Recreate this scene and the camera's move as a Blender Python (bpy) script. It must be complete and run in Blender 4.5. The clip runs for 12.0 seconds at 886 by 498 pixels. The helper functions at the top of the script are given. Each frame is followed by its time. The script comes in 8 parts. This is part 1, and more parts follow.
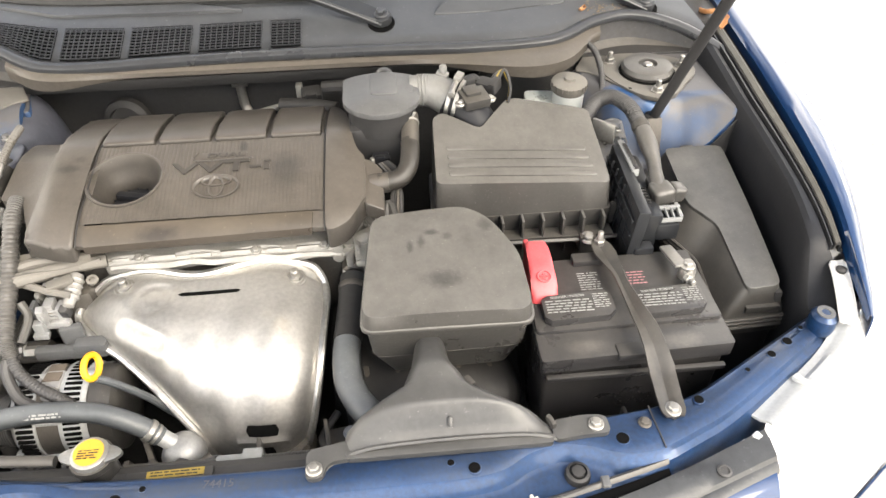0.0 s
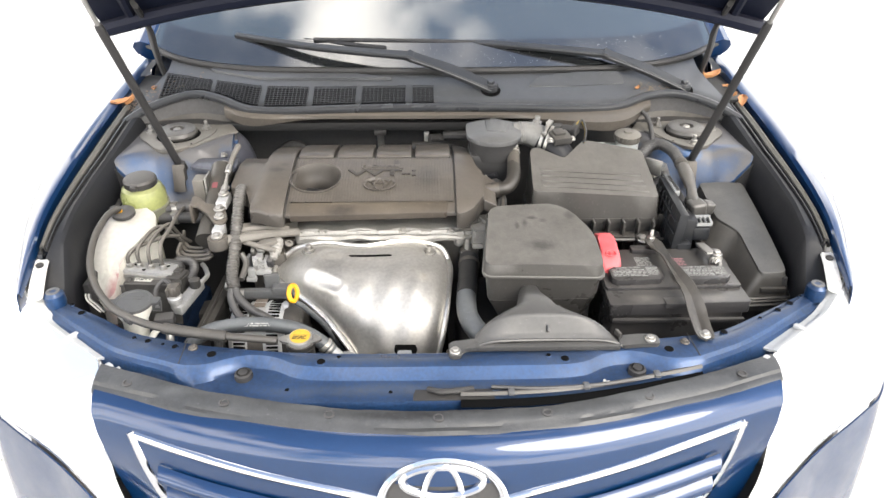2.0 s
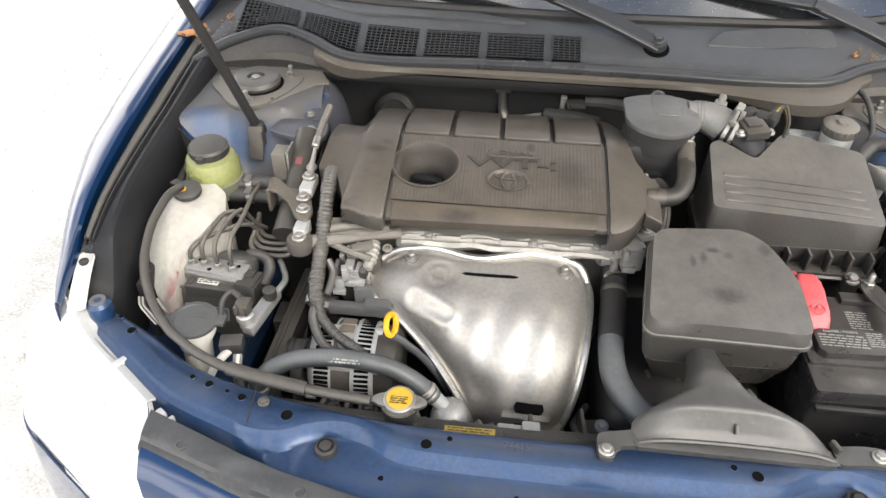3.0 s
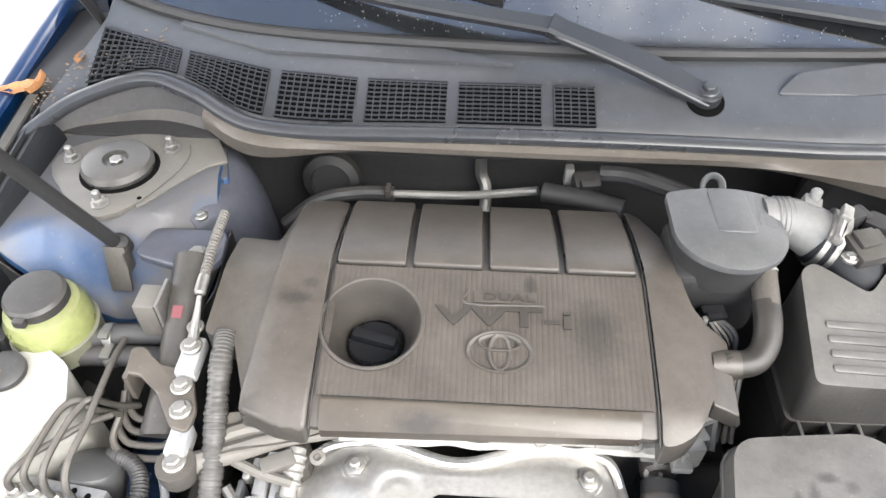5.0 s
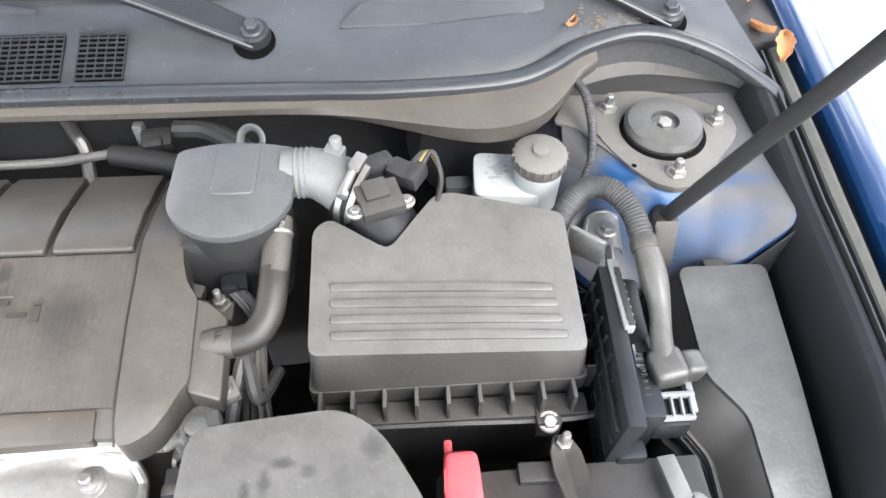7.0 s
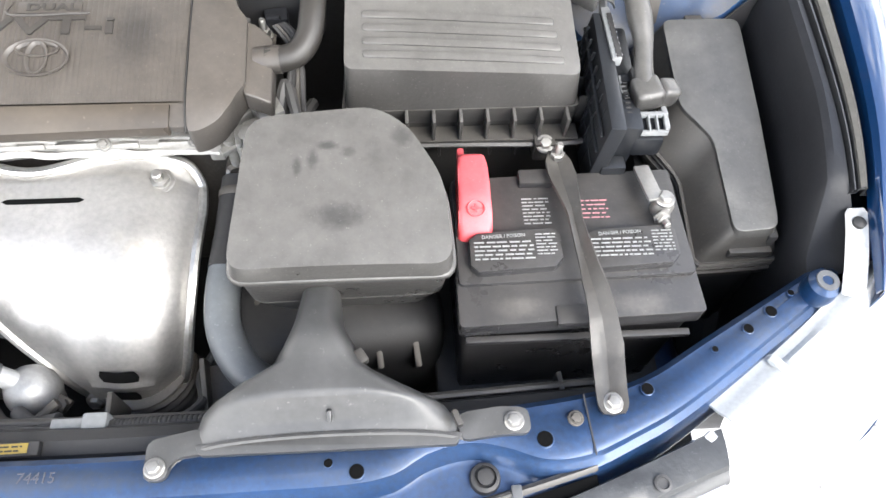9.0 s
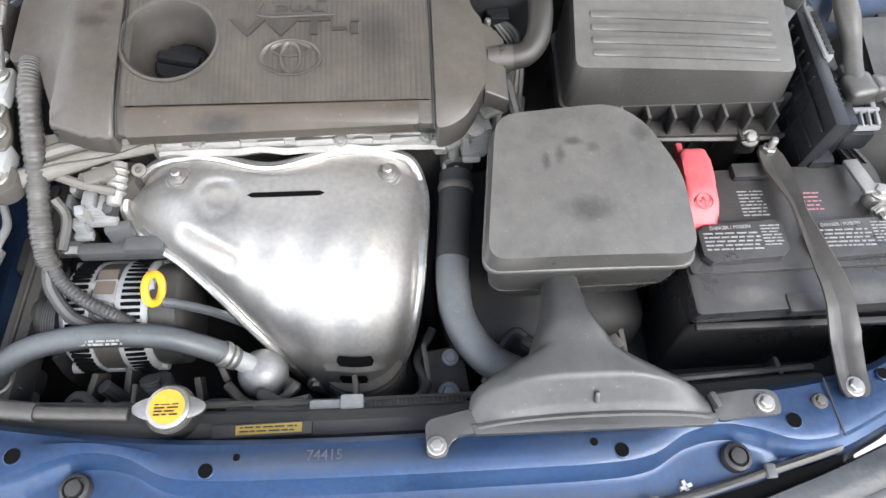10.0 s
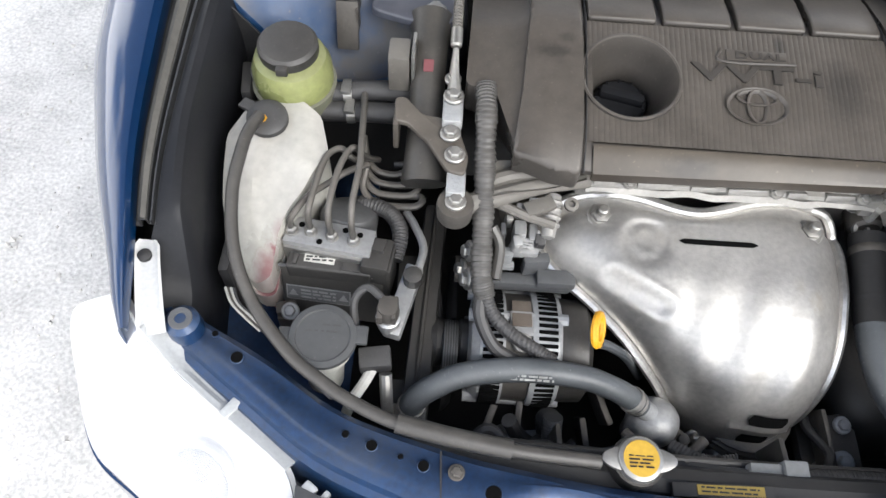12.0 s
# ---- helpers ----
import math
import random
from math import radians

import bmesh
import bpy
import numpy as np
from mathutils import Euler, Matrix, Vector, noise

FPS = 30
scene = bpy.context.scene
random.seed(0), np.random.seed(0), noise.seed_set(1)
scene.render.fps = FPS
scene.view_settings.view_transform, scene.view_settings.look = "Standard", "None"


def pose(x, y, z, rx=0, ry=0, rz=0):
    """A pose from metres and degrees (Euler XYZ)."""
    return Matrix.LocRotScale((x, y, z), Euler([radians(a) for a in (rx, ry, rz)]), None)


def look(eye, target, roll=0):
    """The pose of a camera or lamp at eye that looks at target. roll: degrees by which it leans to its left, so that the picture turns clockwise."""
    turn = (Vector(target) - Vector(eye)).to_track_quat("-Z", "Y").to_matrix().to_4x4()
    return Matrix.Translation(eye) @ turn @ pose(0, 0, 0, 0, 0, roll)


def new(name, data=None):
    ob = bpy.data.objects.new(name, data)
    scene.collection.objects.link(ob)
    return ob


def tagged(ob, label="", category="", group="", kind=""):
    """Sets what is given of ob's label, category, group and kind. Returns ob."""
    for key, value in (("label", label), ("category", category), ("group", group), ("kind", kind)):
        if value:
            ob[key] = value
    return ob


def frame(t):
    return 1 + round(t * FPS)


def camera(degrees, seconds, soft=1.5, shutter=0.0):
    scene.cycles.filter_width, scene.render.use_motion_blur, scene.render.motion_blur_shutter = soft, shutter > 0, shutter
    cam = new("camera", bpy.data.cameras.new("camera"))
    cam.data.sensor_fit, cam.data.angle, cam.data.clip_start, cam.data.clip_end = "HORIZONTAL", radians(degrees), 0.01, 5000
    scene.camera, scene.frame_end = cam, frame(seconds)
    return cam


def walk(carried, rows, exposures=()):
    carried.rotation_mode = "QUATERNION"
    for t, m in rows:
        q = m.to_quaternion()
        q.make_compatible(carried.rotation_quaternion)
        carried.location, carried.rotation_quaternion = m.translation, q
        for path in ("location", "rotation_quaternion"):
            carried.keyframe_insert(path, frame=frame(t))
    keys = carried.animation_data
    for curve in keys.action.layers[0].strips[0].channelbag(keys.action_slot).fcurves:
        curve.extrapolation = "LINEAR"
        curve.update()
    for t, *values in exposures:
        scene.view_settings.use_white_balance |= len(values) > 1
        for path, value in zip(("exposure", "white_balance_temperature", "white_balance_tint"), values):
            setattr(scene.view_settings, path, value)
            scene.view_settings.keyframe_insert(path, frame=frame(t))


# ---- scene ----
cam = camera(64.7, 12.0)
PATH = [
    (0, (0.135, -0.479, 1.472), (0.261, 1.015, 0.148), -0.8),
    (0.5, (0.055, -0.744, 1.484), (0.124, 0.927, 0.387), -2.0),
    (1, (-0.008, -0.878, 1.506), (0.068, 0.812, 0.44), 0.6),
    (1.5, (-0.016, -0.934, 1.519), (0.011, 0.786, 0.497), -0.2),
    (2, (-0.015, -0.936, 1.505), (0.021, 0.777, 0.473), 0.1),
    (2.5, (-0.046, -0.82, 1.474), (-0.023, 0.845, 0.368), 0.9),
    (3, (-0.126, -0.557, 1.5), (-0.28, 0.969, 0.216), 0.8),
    (3.2, (-0.205, -0.439, 1.516), (-0.28, 1.021, 0.151), 3.3),
    (4.8, (-0.218, -0.073, 1.458), (-0.252, 1.325, 0.029), 0.8),
    (5, (-0.155, -0.069, 1.455), (-0.221, 1.332, 0.029), 0.6),
    (5.5, (-0.029, -0.05, 1.446), (-0.126, 1.342, 0.013), -0.6),
    (6, (0.084, -0.02, 1.446), (0.117, 1.349, -0.012), 1.2),
    (6.5, (0.186, 0.001, 1.43), (0.254, 1.327, -0.066), 0.7),
    (7, (0.289, 0.009, 1.423), (0.394, 1.271, -0.126), 1.3),
    (7.5, (0.301, -0.038, 1.414), (0.442, 1.177, -0.168), 4.4),
    (7.7, (0.305, -0.07, 1.409), (0.458, 1.09, -0.213), 4.9),
    (9.3, (0.202, -0.215, 1.426), (0.32, 0.778, -0.306), 3.9),
    (9.5, (0.155, -0.216, 1.431), (0.274, 0.768, -0.306), 4.1),
    (10, (0.005, -0.211, 1.443), (0.099, 0.776, -0.294), 2.8),
    (10.5, (-0.17, -0.207, 1.438), (-0.044, 0.785, -0.294), 5.7),
    (11, (-0.329, -0.191, 1.429), (-0.242, 0.802, -0.304), 5.3),
    (11.5, (-0.428, -0.173, 1.426), (-0.385, 0.805, -0.318), 6.2),
    (12, (-0.443, -0.17, 1.428), (-0.426, 0.848, -0.293), 4.7),
]
walk(cam, [(t, look(eye, target, roll)) for t, eye, target, roll in PATH], [(0, 1.67, 7350, 10), (0.5, 1.6, 7000, 10), (1.5, 1.45, 6850, 10), (2.5, 1.36, 7000, 10), (3.0, 1.13, 7000, 10), (5.0, 1.77, 6550, 10), (6, 1.9, 6500, 10), (7.5, 1.93, 6250, 10), (9.5, 1.75, 6450, 10), (10.5, 1.07, 6150, 10), (11, 0.95, 6250, 10), (12, 0.88, 6400, 10)])

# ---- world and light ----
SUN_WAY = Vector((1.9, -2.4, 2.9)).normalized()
world = bpy.data.worlds.new("sky")
scene.world = world
world.use_nodes = True
wn, wl = world.node_tree.nodes, world.node_tree.links
wn.clear()
w_out, w_bg = wn.new("ShaderNodeOutputWorld"), wn.new("ShaderNodeBackground")
w_sky, w_mix, w_noise = wn.new("ShaderNodeTexSky"), wn.new("ShaderNodeMixRGB"), wn.new("ShaderNodeTexNoise")
w_ramp, w_co = wn.new("ShaderNodeValToRGB"), wn.new("ShaderNodeTexCoord")
w_sky.sky_type, w_sky.sun_disc = "NISHITA", False
w_sky.sun_elevation, w_sky.sun_rotation = radians(43), radians(142)
w_noise.inputs["Scale"].default_value, w_noise.inputs["Detail"].default_value = 2.6, 6
w_ramp.color_ramp.elements[0].position, w_ramp.color_ramp.elements[1].position = 0.52, 0.67
w_ramp.color_ramp.elements[0].color = (0.03, 0.03, 0.03, 1)
w_mix.inputs[2].default_value = (15.0, 14.8, 14.6, 1)
w_map = wn.new("ShaderNodeMapping")
# offset puts unseen clouds where the screen and right fender reflect them
w_map.inputs["Location"].default_value = (2.72, 0.35, 2.68)
wl.new(w_co.outputs["Generated"], w_map.inputs["Vector"])
wl.new(w_map.outputs["Vector"], w_noise.inputs["Vector"])
# haze added round the sun and horizon thickens unseen clouds to brighten paint reflections
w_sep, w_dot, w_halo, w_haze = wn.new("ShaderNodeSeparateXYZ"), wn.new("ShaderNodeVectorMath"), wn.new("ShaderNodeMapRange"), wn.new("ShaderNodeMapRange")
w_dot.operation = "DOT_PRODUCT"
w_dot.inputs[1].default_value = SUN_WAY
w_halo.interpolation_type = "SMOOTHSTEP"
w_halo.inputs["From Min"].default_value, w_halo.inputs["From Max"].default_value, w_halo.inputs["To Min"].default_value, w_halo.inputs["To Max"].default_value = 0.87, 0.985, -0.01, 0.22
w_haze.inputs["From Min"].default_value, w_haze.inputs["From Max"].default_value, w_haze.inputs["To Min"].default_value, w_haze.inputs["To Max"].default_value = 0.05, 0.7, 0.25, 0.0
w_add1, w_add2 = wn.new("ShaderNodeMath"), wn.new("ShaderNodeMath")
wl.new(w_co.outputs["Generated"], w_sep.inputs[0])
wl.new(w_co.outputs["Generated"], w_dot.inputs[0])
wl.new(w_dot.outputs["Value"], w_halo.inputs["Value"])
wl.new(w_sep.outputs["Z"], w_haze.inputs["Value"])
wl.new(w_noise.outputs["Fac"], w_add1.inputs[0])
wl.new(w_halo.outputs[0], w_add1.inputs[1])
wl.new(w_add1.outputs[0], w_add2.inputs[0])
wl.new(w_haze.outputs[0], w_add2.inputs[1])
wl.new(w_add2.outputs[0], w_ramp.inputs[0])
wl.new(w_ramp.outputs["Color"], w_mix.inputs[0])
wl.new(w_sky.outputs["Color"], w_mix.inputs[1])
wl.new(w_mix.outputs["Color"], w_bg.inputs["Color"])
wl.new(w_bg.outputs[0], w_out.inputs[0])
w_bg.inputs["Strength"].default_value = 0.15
sun = new("sun", bpy.data.lights.new("sun", "SUN"))
sun.data.energy, sun.data.angle, sun.data.color = 1.5, radians(36), (1.0, 0.975, 0.94)
sun.matrix_world = look((1.9, -2.2, 3.4), (0, 0.2, 0.5))


# ---- materials ----
def mat(name, col, rough=0.5, metal=0.0, dust=0.0, dustcol=(0.27, 0.225, 0.17), var=0.18, scale=45.0, bump=0.08,
        coat=0.0, coat_ior=1.5, trans=0.0, alpha=1.0, ior=1.45, streak=None, spec=0.5, smudges=()):
    m = bpy.data.materials.new(name)
    m.use_nodes = True
    n, l = m.node_tree.nodes, m.node_tree.links
    p = n["Principled BSDF"]
    co = n.new("ShaderNodeTexCoord")
    vec = co.outputs["Object"]
    if streak:
        mp = n.new("ShaderNodeMapping")
        mp.inputs["Scale"].default_value = streak
        l.new(vec, mp.inputs["Vector"])
        vec = mp.outputs["Vector"]
    fine, big = n.new("ShaderNodeTexNoise"), n.new("ShaderNodeTexNoise")
    fine.inputs["Scale"].default_value, fine.inputs["Detail"].default_value = scale * 5, 5
    big.inputs["Scale"].default_value, big.inputs["Detail"].default_value = scale * 0.22, 7
    big.inputs["Roughness"].default_value = 0.62
    l.new(vec, fine.inputs["Vector"])
    l.new(co.outputs["Object"], big.inputs["Vector"])
    add = n.new("ShaderNodeMath")
    add.operation = "ADD"
    l.new(fine.outputs["Fac"], add.inputs[0])
    l.new(big.outputs["Fac"], add.inputs[1])
    mr = n.new("ShaderNodeMapRange")
    mr.inputs["From Min"].default_value, mr.inputs["From Max"].default_value = 0.6, 1.4
    mr.inputs["To Min"].default_value, mr.inputs["To Max"].default_value = 1 - var, 1 + var
    l.new(add.outputs[0], mr.inputs["Value"])
    sc = n.new("ShaderNodeVectorMath")
    sc.operation = "SCALE"
    sc.inputs[0].default_value = col
    l.new(mr.outputs[0], sc.inputs["Scale"])
    colour = sc.outputs["Vector"]
    rr = n.new("ShaderNodeMapRange")
    rr.inputs["From Min"].default_value, rr.inputs["From Max"].default_value = 0.3, 0.7
    rr.inputs["To Min"].default_value, rr.inputs["To Max"].default_value = max(0.02, rough - 0.09), min(1, rough + 0.09)
    l.new(big.outputs["Fac"], rr.inputs["Value"])
    rsock = rr.outputs[0]
    if dust > 0:
        geo, sep = n.new("ShaderNodeNewGeometry"), n.new("ShaderNodeSeparateXYZ")
        l.new(geo.outputs["Normal"], sep.inputs[0])
        up = n.new("ShaderNodeMapRange")
        up.inputs["From Min"].default_value, up.inputs["From Max"].default_value = 0.0, 0.9
        up.inputs["To Min"].default_value, up.inputs["To Max"].default_value = 0.2, 1.0
        l.new(sep.outputs["Z"], up.inputs["Value"])
        pat = n.new("ShaderNodeMapRange")
        pat.inputs["From Min"].default_value, pat.inputs["From Max"].default_value = 0.32, 0.66
        pat.inputs["To Min"].default_value, pat.inputs["To Max"].default_value = 0.58, 1.04
        mid, mixn = n.new("ShaderNodeTexNoise"), n.new("ShaderNodeMath")
        mid.inputs["Scale"].default_value, mid.inputs["Detail"].default_value, mid.inputs["Roughness"].default_value = scale * 1.1, 6, 0.7
        l.new(co.outputs["Object"], mid.inputs["Vector"])
        mixn.operation = "MULTIPLY_ADD"
        l.new(mid.outputs["Fac"], mixn.inputs[0])
        mixn.inputs[1].default_value = 0.7
        half = n.new("ShaderNodeMath")
        half.operation = "MULTIPLY_ADD"
        l.new(big.outputs["Fac"], half.inputs[0])
        half.inputs[1].default_value, half.inputs[2].default_value = 0.55, -0.12
        l.new(half.outputs[0], mixn.inputs[2])
        l.new(mixn.outputs[0], pat.inputs["Value"])
        m1, m2 = n.new("ShaderNodeMath"), n.new("ShaderNodeMath")
        m1.operation = m2.operation = "MULTIPLY"
        m2.use_clamp = True
        l.new(up.outputs[0], m1.inputs[0])
        l.new(pat.outputs[0], m1.inputs[1])
        l.new(m1.outputs[0], m2.inputs[0])
        m2.inputs[1].default_value = dust
        for sx, sy, rx, ry, k in smudges:
            sub, scl, ln, mp2 = n.new("ShaderNodeVectorMath"), n.new("ShaderNodeVectorMath"), n.new("ShaderNodeVectorMath"), n.new("ShaderNodeMapRange")
            sub.operation, scl.operation, ln.operation = "SUBTRACT", "MULTIPLY", "LENGTH"
            l.new(co.outputs["Object"], sub.inputs[0])
            sub.inputs[1].default_value, scl.inputs[1].default_value = (sx, sy, 0), (1 / rx, 1 / ry, 0)
            l.new(sub.outputs[0], scl.inputs[0])
            l.new(scl.outputs[0], ln.inputs[0])
            wob = n.new("ShaderNodeMath")
            wob.operation = "MULTIPLY_ADD"
            l.new(fine.outputs["Fac"], wob.inputs[0])
            wob.inputs[1].default_value = 0.7
            l.new(ln.outputs["Value"], wob.inputs[2])
            mp2.inputs["From Min"].default_value, mp2.inputs["From Max"].default_value = 0.75, 1.5
            mp2.inputs["To Min"].default_value, mp2.inputs["To Max"].default_value = 1 - k, 1.0
            l.new(wob.outputs[0], mp2.inputs["Value"])
            ml = n.new("ShaderNodeMath")
            ml.operation, ml.use_clamp = "MULTIPLY", True
            l.new(m2.outputs[0], ml.inputs[0])
            l.new(mp2.outputs[0], ml.inputs[1])
            m2 = ml
        mx = n.new("ShaderNodeMixRGB")
        mx.inputs[2].default_value = (*dustcol, 1)
        l.new(m2.outputs[0], mx.inputs[0])
        l.new(colour, mx.inputs[1])
        colour = mx.outputs["Color"]
        spk, spm, spx = n.new("ShaderNodeTexNoise"), n.new("ShaderNodeMapRange"), n.new("ShaderNodeMixRGB")
        spk.inputs["Scale"].default_value, spk.inputs["Detail"].default_value = scale * 9, 3
        l.new(co.outputs["Object"], spk.inputs["Vector"])
        spm.inputs["From Min"].default_value, spm.inputs["From Max"].default_value = 0.66, 0.76
        spm.inputs["To Min"].default_value, spm.inputs["To Max"].default_value = 0.0, min(0.5, dust * 0.55)
        l.new(spk.outputs["Fac"], spm.inputs["Value"])
        spx.inputs[2].default_value = (*[min(0.6, c * 1.7) for c in dustcol], 1)
        l.new(spm.outputs[0], spx.inputs[0])
        l.new(colour, spx.inputs[1])
        colour = spx.outputs["Color"]
        rx = n.new("ShaderNodeMath")
        rx.operation, rx.use_clamp = "MULTIPLY_ADD", True
        l.new(m2.outputs[0], rx.inputs[0])
        rx.inputs[1].default_value = 0.16
        l.new(rsock, rx.inputs[2])
        rsock = rx.outputs[0]
        if metal > 0:
            mm = n.new("ShaderNodeMath")
            mm.operation, mm.use_clamp = "MULTIPLY_ADD", True
            l.new(m2.outputs[0], mm.inputs[0])
            mm.inputs[1].default_value, mm.inputs[2].default_value = -metal, metal
            l.new(mm.outputs[0], p.inputs["Metallic"])
    l.new(colour, p.inputs["Base Color"])
    l.new(rsock, p.inputs["Roughness"])
    if not (metal > 0 and dust > 0):
        p.inputs["Metallic"].default_value = metal
    p.inputs["Coat Weight"].default_value, p.inputs["Coat Roughness"].default_value, p.inputs["Coat IOR"].default_value = coat, 0.04, coat_ior
    p.inputs["Transmission Weight"].default_value, p.inputs["Alpha"].default_value = trans, alpha
    p.inputs["IOR"].default_value, p.inputs["Specular IOR Level"].default_value = ior, spec
    if bump > 0:
        b = n.new("ShaderNodeBump")
        b.inputs["Strength"].default_value, b.inputs["Distance"].default_value = bump, 0.002
        l.new(fine.outputs["Fac"], b.inputs["Height"])
        l.new(b.outputs["Normal"], p.inputs["Normal"])
    return m


PLASTIC = mat("dusty_black_plastic", (0.018, 0.018, 0.018), 0.38, dust=0.32, dustcol=(0.19, 0.17, 0.145), bump=0.12)
COVER = mat("dusty_cover_plastic", (0.029, 0.027, 0.025), 0.3, dust=0.53, dustcol=(0.14, 0.12, 0.1), bump=0.1,
            smudges=[(-0.02, 0.375, 0.028, 0.04, 0.6), (-0.245, 0.375, 0.05, 0.04, 0.55), (-0.33, 0.4, 0.022, 0.008, 0.6), (-0.318, 0.418, 0.012, 0.007, 0.5), (-0.085, 0.43, 0.008, 0.012, 0.7)])
COVER_CLEAN = mat("wiped_cover_plastic", (0.033, 0.028, 0.024), 0.3, dust=0.42, dustcol=(0.145, 0.12, 0.09), scale=20,
                  smudges=[(-0.19, 0.278, 0.03, 0.014, 0.8), (-0.1, 0.28, 0.03, 0.02, -0.35), (0.0, 0.28, 0.03, 0.02, 0.3)])
BOXPL = mat("grey_dust_plastic", (0.028, 0.027, 0.026), 0.31, dust=0.55, dustcol=(0.175, 0.165, 0.15), bump=0.15,
            smudges=[(0.18, 0.245, 0.012, 0.005, 0.7), (0.165, 0.23, 0.006, 0.011, 0.6), (0.15, 0.222, 0.005, 0.01, 0.6), (0.2, 0.238, 0.008, 0.006, 0.5),
                     (0.19, 0.172, 0.024, 0.015, 0.55), (0.255, 0.255, 0.012, 0.012, 0.5)])
SNORKPL = mat("dusty_scoop_plastic", (0.026, 0.026, 0.026), 0.34, dust=0.42, dustcol=(0.155, 0.15, 0.142), scale=22, var=0.3, smudges=[(0.18, -0.01, 0.09, 0.014, 0.45), (0.17, 0.05, 0.05, 0.02, -0.3)])
FUSEPL = mat("dusty_fuse_lid_plastic", (0.026, 0.026, 0.025), 0.33, dust=0.42, dustcol=(0.16, 0.152, 0.14), bump=0.15, smudges=[(0.64, 0.25, 0.03, 0.06, 0.35), (0.6, 0.42, 0.03, 0.02, -0.4)])
LINERPL = mat("black_liner_plastic", (0.011, 0.0115, 0.0135), 0.42, dust=0.06, dustcol=(0.13, 0.128, 0.125), spec=0.22)
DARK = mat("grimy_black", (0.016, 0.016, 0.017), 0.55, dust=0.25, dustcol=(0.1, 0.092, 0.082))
BATT = mat("battery_black", (0.016, 0.016, 0.018), 0.3, dust=0.3, dustcol=(0.17, 0.155, 0.135),
           smudges=[(0.37, 0.1, 0.03, 0.012, -0.9), (0.5, 0.1, 0.03, 0.014, -1.2)])
RUBBER = mat("black_rubber", (0.02, 0.02, 0.022), 0.5, dust=0.3, dustcol=(0.19, 0.18, 0.165))
HOSE = mat("grey_rubber_hose", (0.03, 0.034, 0.039), 0.4, dust=0.68, dustcol=(0.17, 0.178, 0.18), scale=28, var=0.3)
DUCT = mat("grey_duct_plastic", (0.05, 0.051, 0.053), 0.36, dust=0.42, dustcol=(0.195, 0.192, 0.186))
DUCTHOSE = mat("dusty_breather_rubber", (0.02, 0.018, 0.016), 0.45, dust=0.18, dustcol=(0.12, 0.108, 0.094), scale=30, var=0.25)
COWL = mat("cowl_plastic", (0.03, 0.032, 0.036), 0.32, dust=0.34, dustcol=(0.16, 0.163, 0.168), scale=16)
TAN = mat("dusty_sheet_metal", (0.08, 0.074, 0.066), 0.45, dust=0.78, dustcol=(0.185, 0.172, 0.15), scale=24, var=0.25)
BLUE = mat("blue_metallic_paint", (0.0003, 0.021, 0.074), 0.4, metal=0.4, spec=0.15, coat=1.0, coat_ior=1.55, var=0.08, bump=0.0, dust=0.02)
BLUEDIRT = mat("dirty_blue_paint", (0.004, 0.036, 0.112), 0.38, metal=0.55, coat=0.3, var=0.45, scale=34, dust=0.34, dustcol=(0.075, 0.078, 0.08), bump=0.08,
               smudges=[(-0.1, -0.05, 0.16, 0.012, -0.9), (-0.5, 0.0, 0.05, 0.03, -0.6), (0.2, -0.05, 0.1, 0.02, -0.5), (0.62, 0.075, 0.06, 0.03, -0.5), (-0.65, 0.09, 0.06, 0.03, -0.6), (0.0, -0.098, 0.3, 0.016, -0.9)])
TOWER = mat("dusty_tower_paint", (0.001, 0.062, 0.19), 0.45, metal=0.15, coat=0.12, var=0.2, dust=1.5, dustcol=(0.088, 0.085, 0.086), scale=22,
            smudges=[(0.708, 0.468, 0.016, 0.014, 0.85), (0.525, 0.54, 0.03, 0.03, 0.85), (0.57, 0.512, 0.03, 0.014, 0.85), (0.64, 0.525, 0.06, 0.012, 0.35), (-0.53, 0.53, 0.05, 0.04, -0.4), (0.63, 0.483, 0.05, 0.02, 0.3), (-0.64, 0.485, 0.06, 0.03, 0.5)])
SHIELD = mat("stamped_heat_shield", (0.49, 0.478, 0.458), 0.5, metal=1.0, var=0.2, scale=30, bump=0.16, dust=0.22, dustcol=(0.3, 0.26, 0.2),
             smudges=[(-0.03, 0.185, 0.012, 0.014, -1.6), (-0.05, 0.2, 0.008, 0.012, -1.0), (-0.2, 0.25, 0.05, 0.012, -0.8)])
# brighter copy of SHIELD, so the rolled rim's highlight is partly painted
SHIELDRIM = mat("highlit_shield_edge", (0.6, 0.59, 0.57), 0.34, metal=1.0, var=0.25, scale=40, bump=0.1, dust=0.15, dustcol=(0.3, 0.26, 0.2))
ALU = mat("cast_aluminium", (0.33, 0.325, 0.31), 0.48, metal=0.7, dust=0.6, dustcol=(0.21, 0.192, 0.165), bump=0.35)
STEEL = mat("zinc_steel", (0.36, 0.358, 0.345), 0.42, metal=1.0, bump=0.05, dust=0.35)
IRON = mat("dirty_iron", (0.07, 0.065, 0.06), 0.5, metal=0.4, dust=0.45, dustcol=(0.15, 0.13, 0.105), bump=0.3)
CHROME = mat("chrome", (0.55, 0.56, 0.58), 0.08, metal=1.0, bump=0.0, var=0.03)
WHITEPL = mat("aged_white_plastic", (0.58, 0.57, 0.52), 0.36, dust=0.3, dustcol=(0.34, 0.31, 0.26), scale=30)
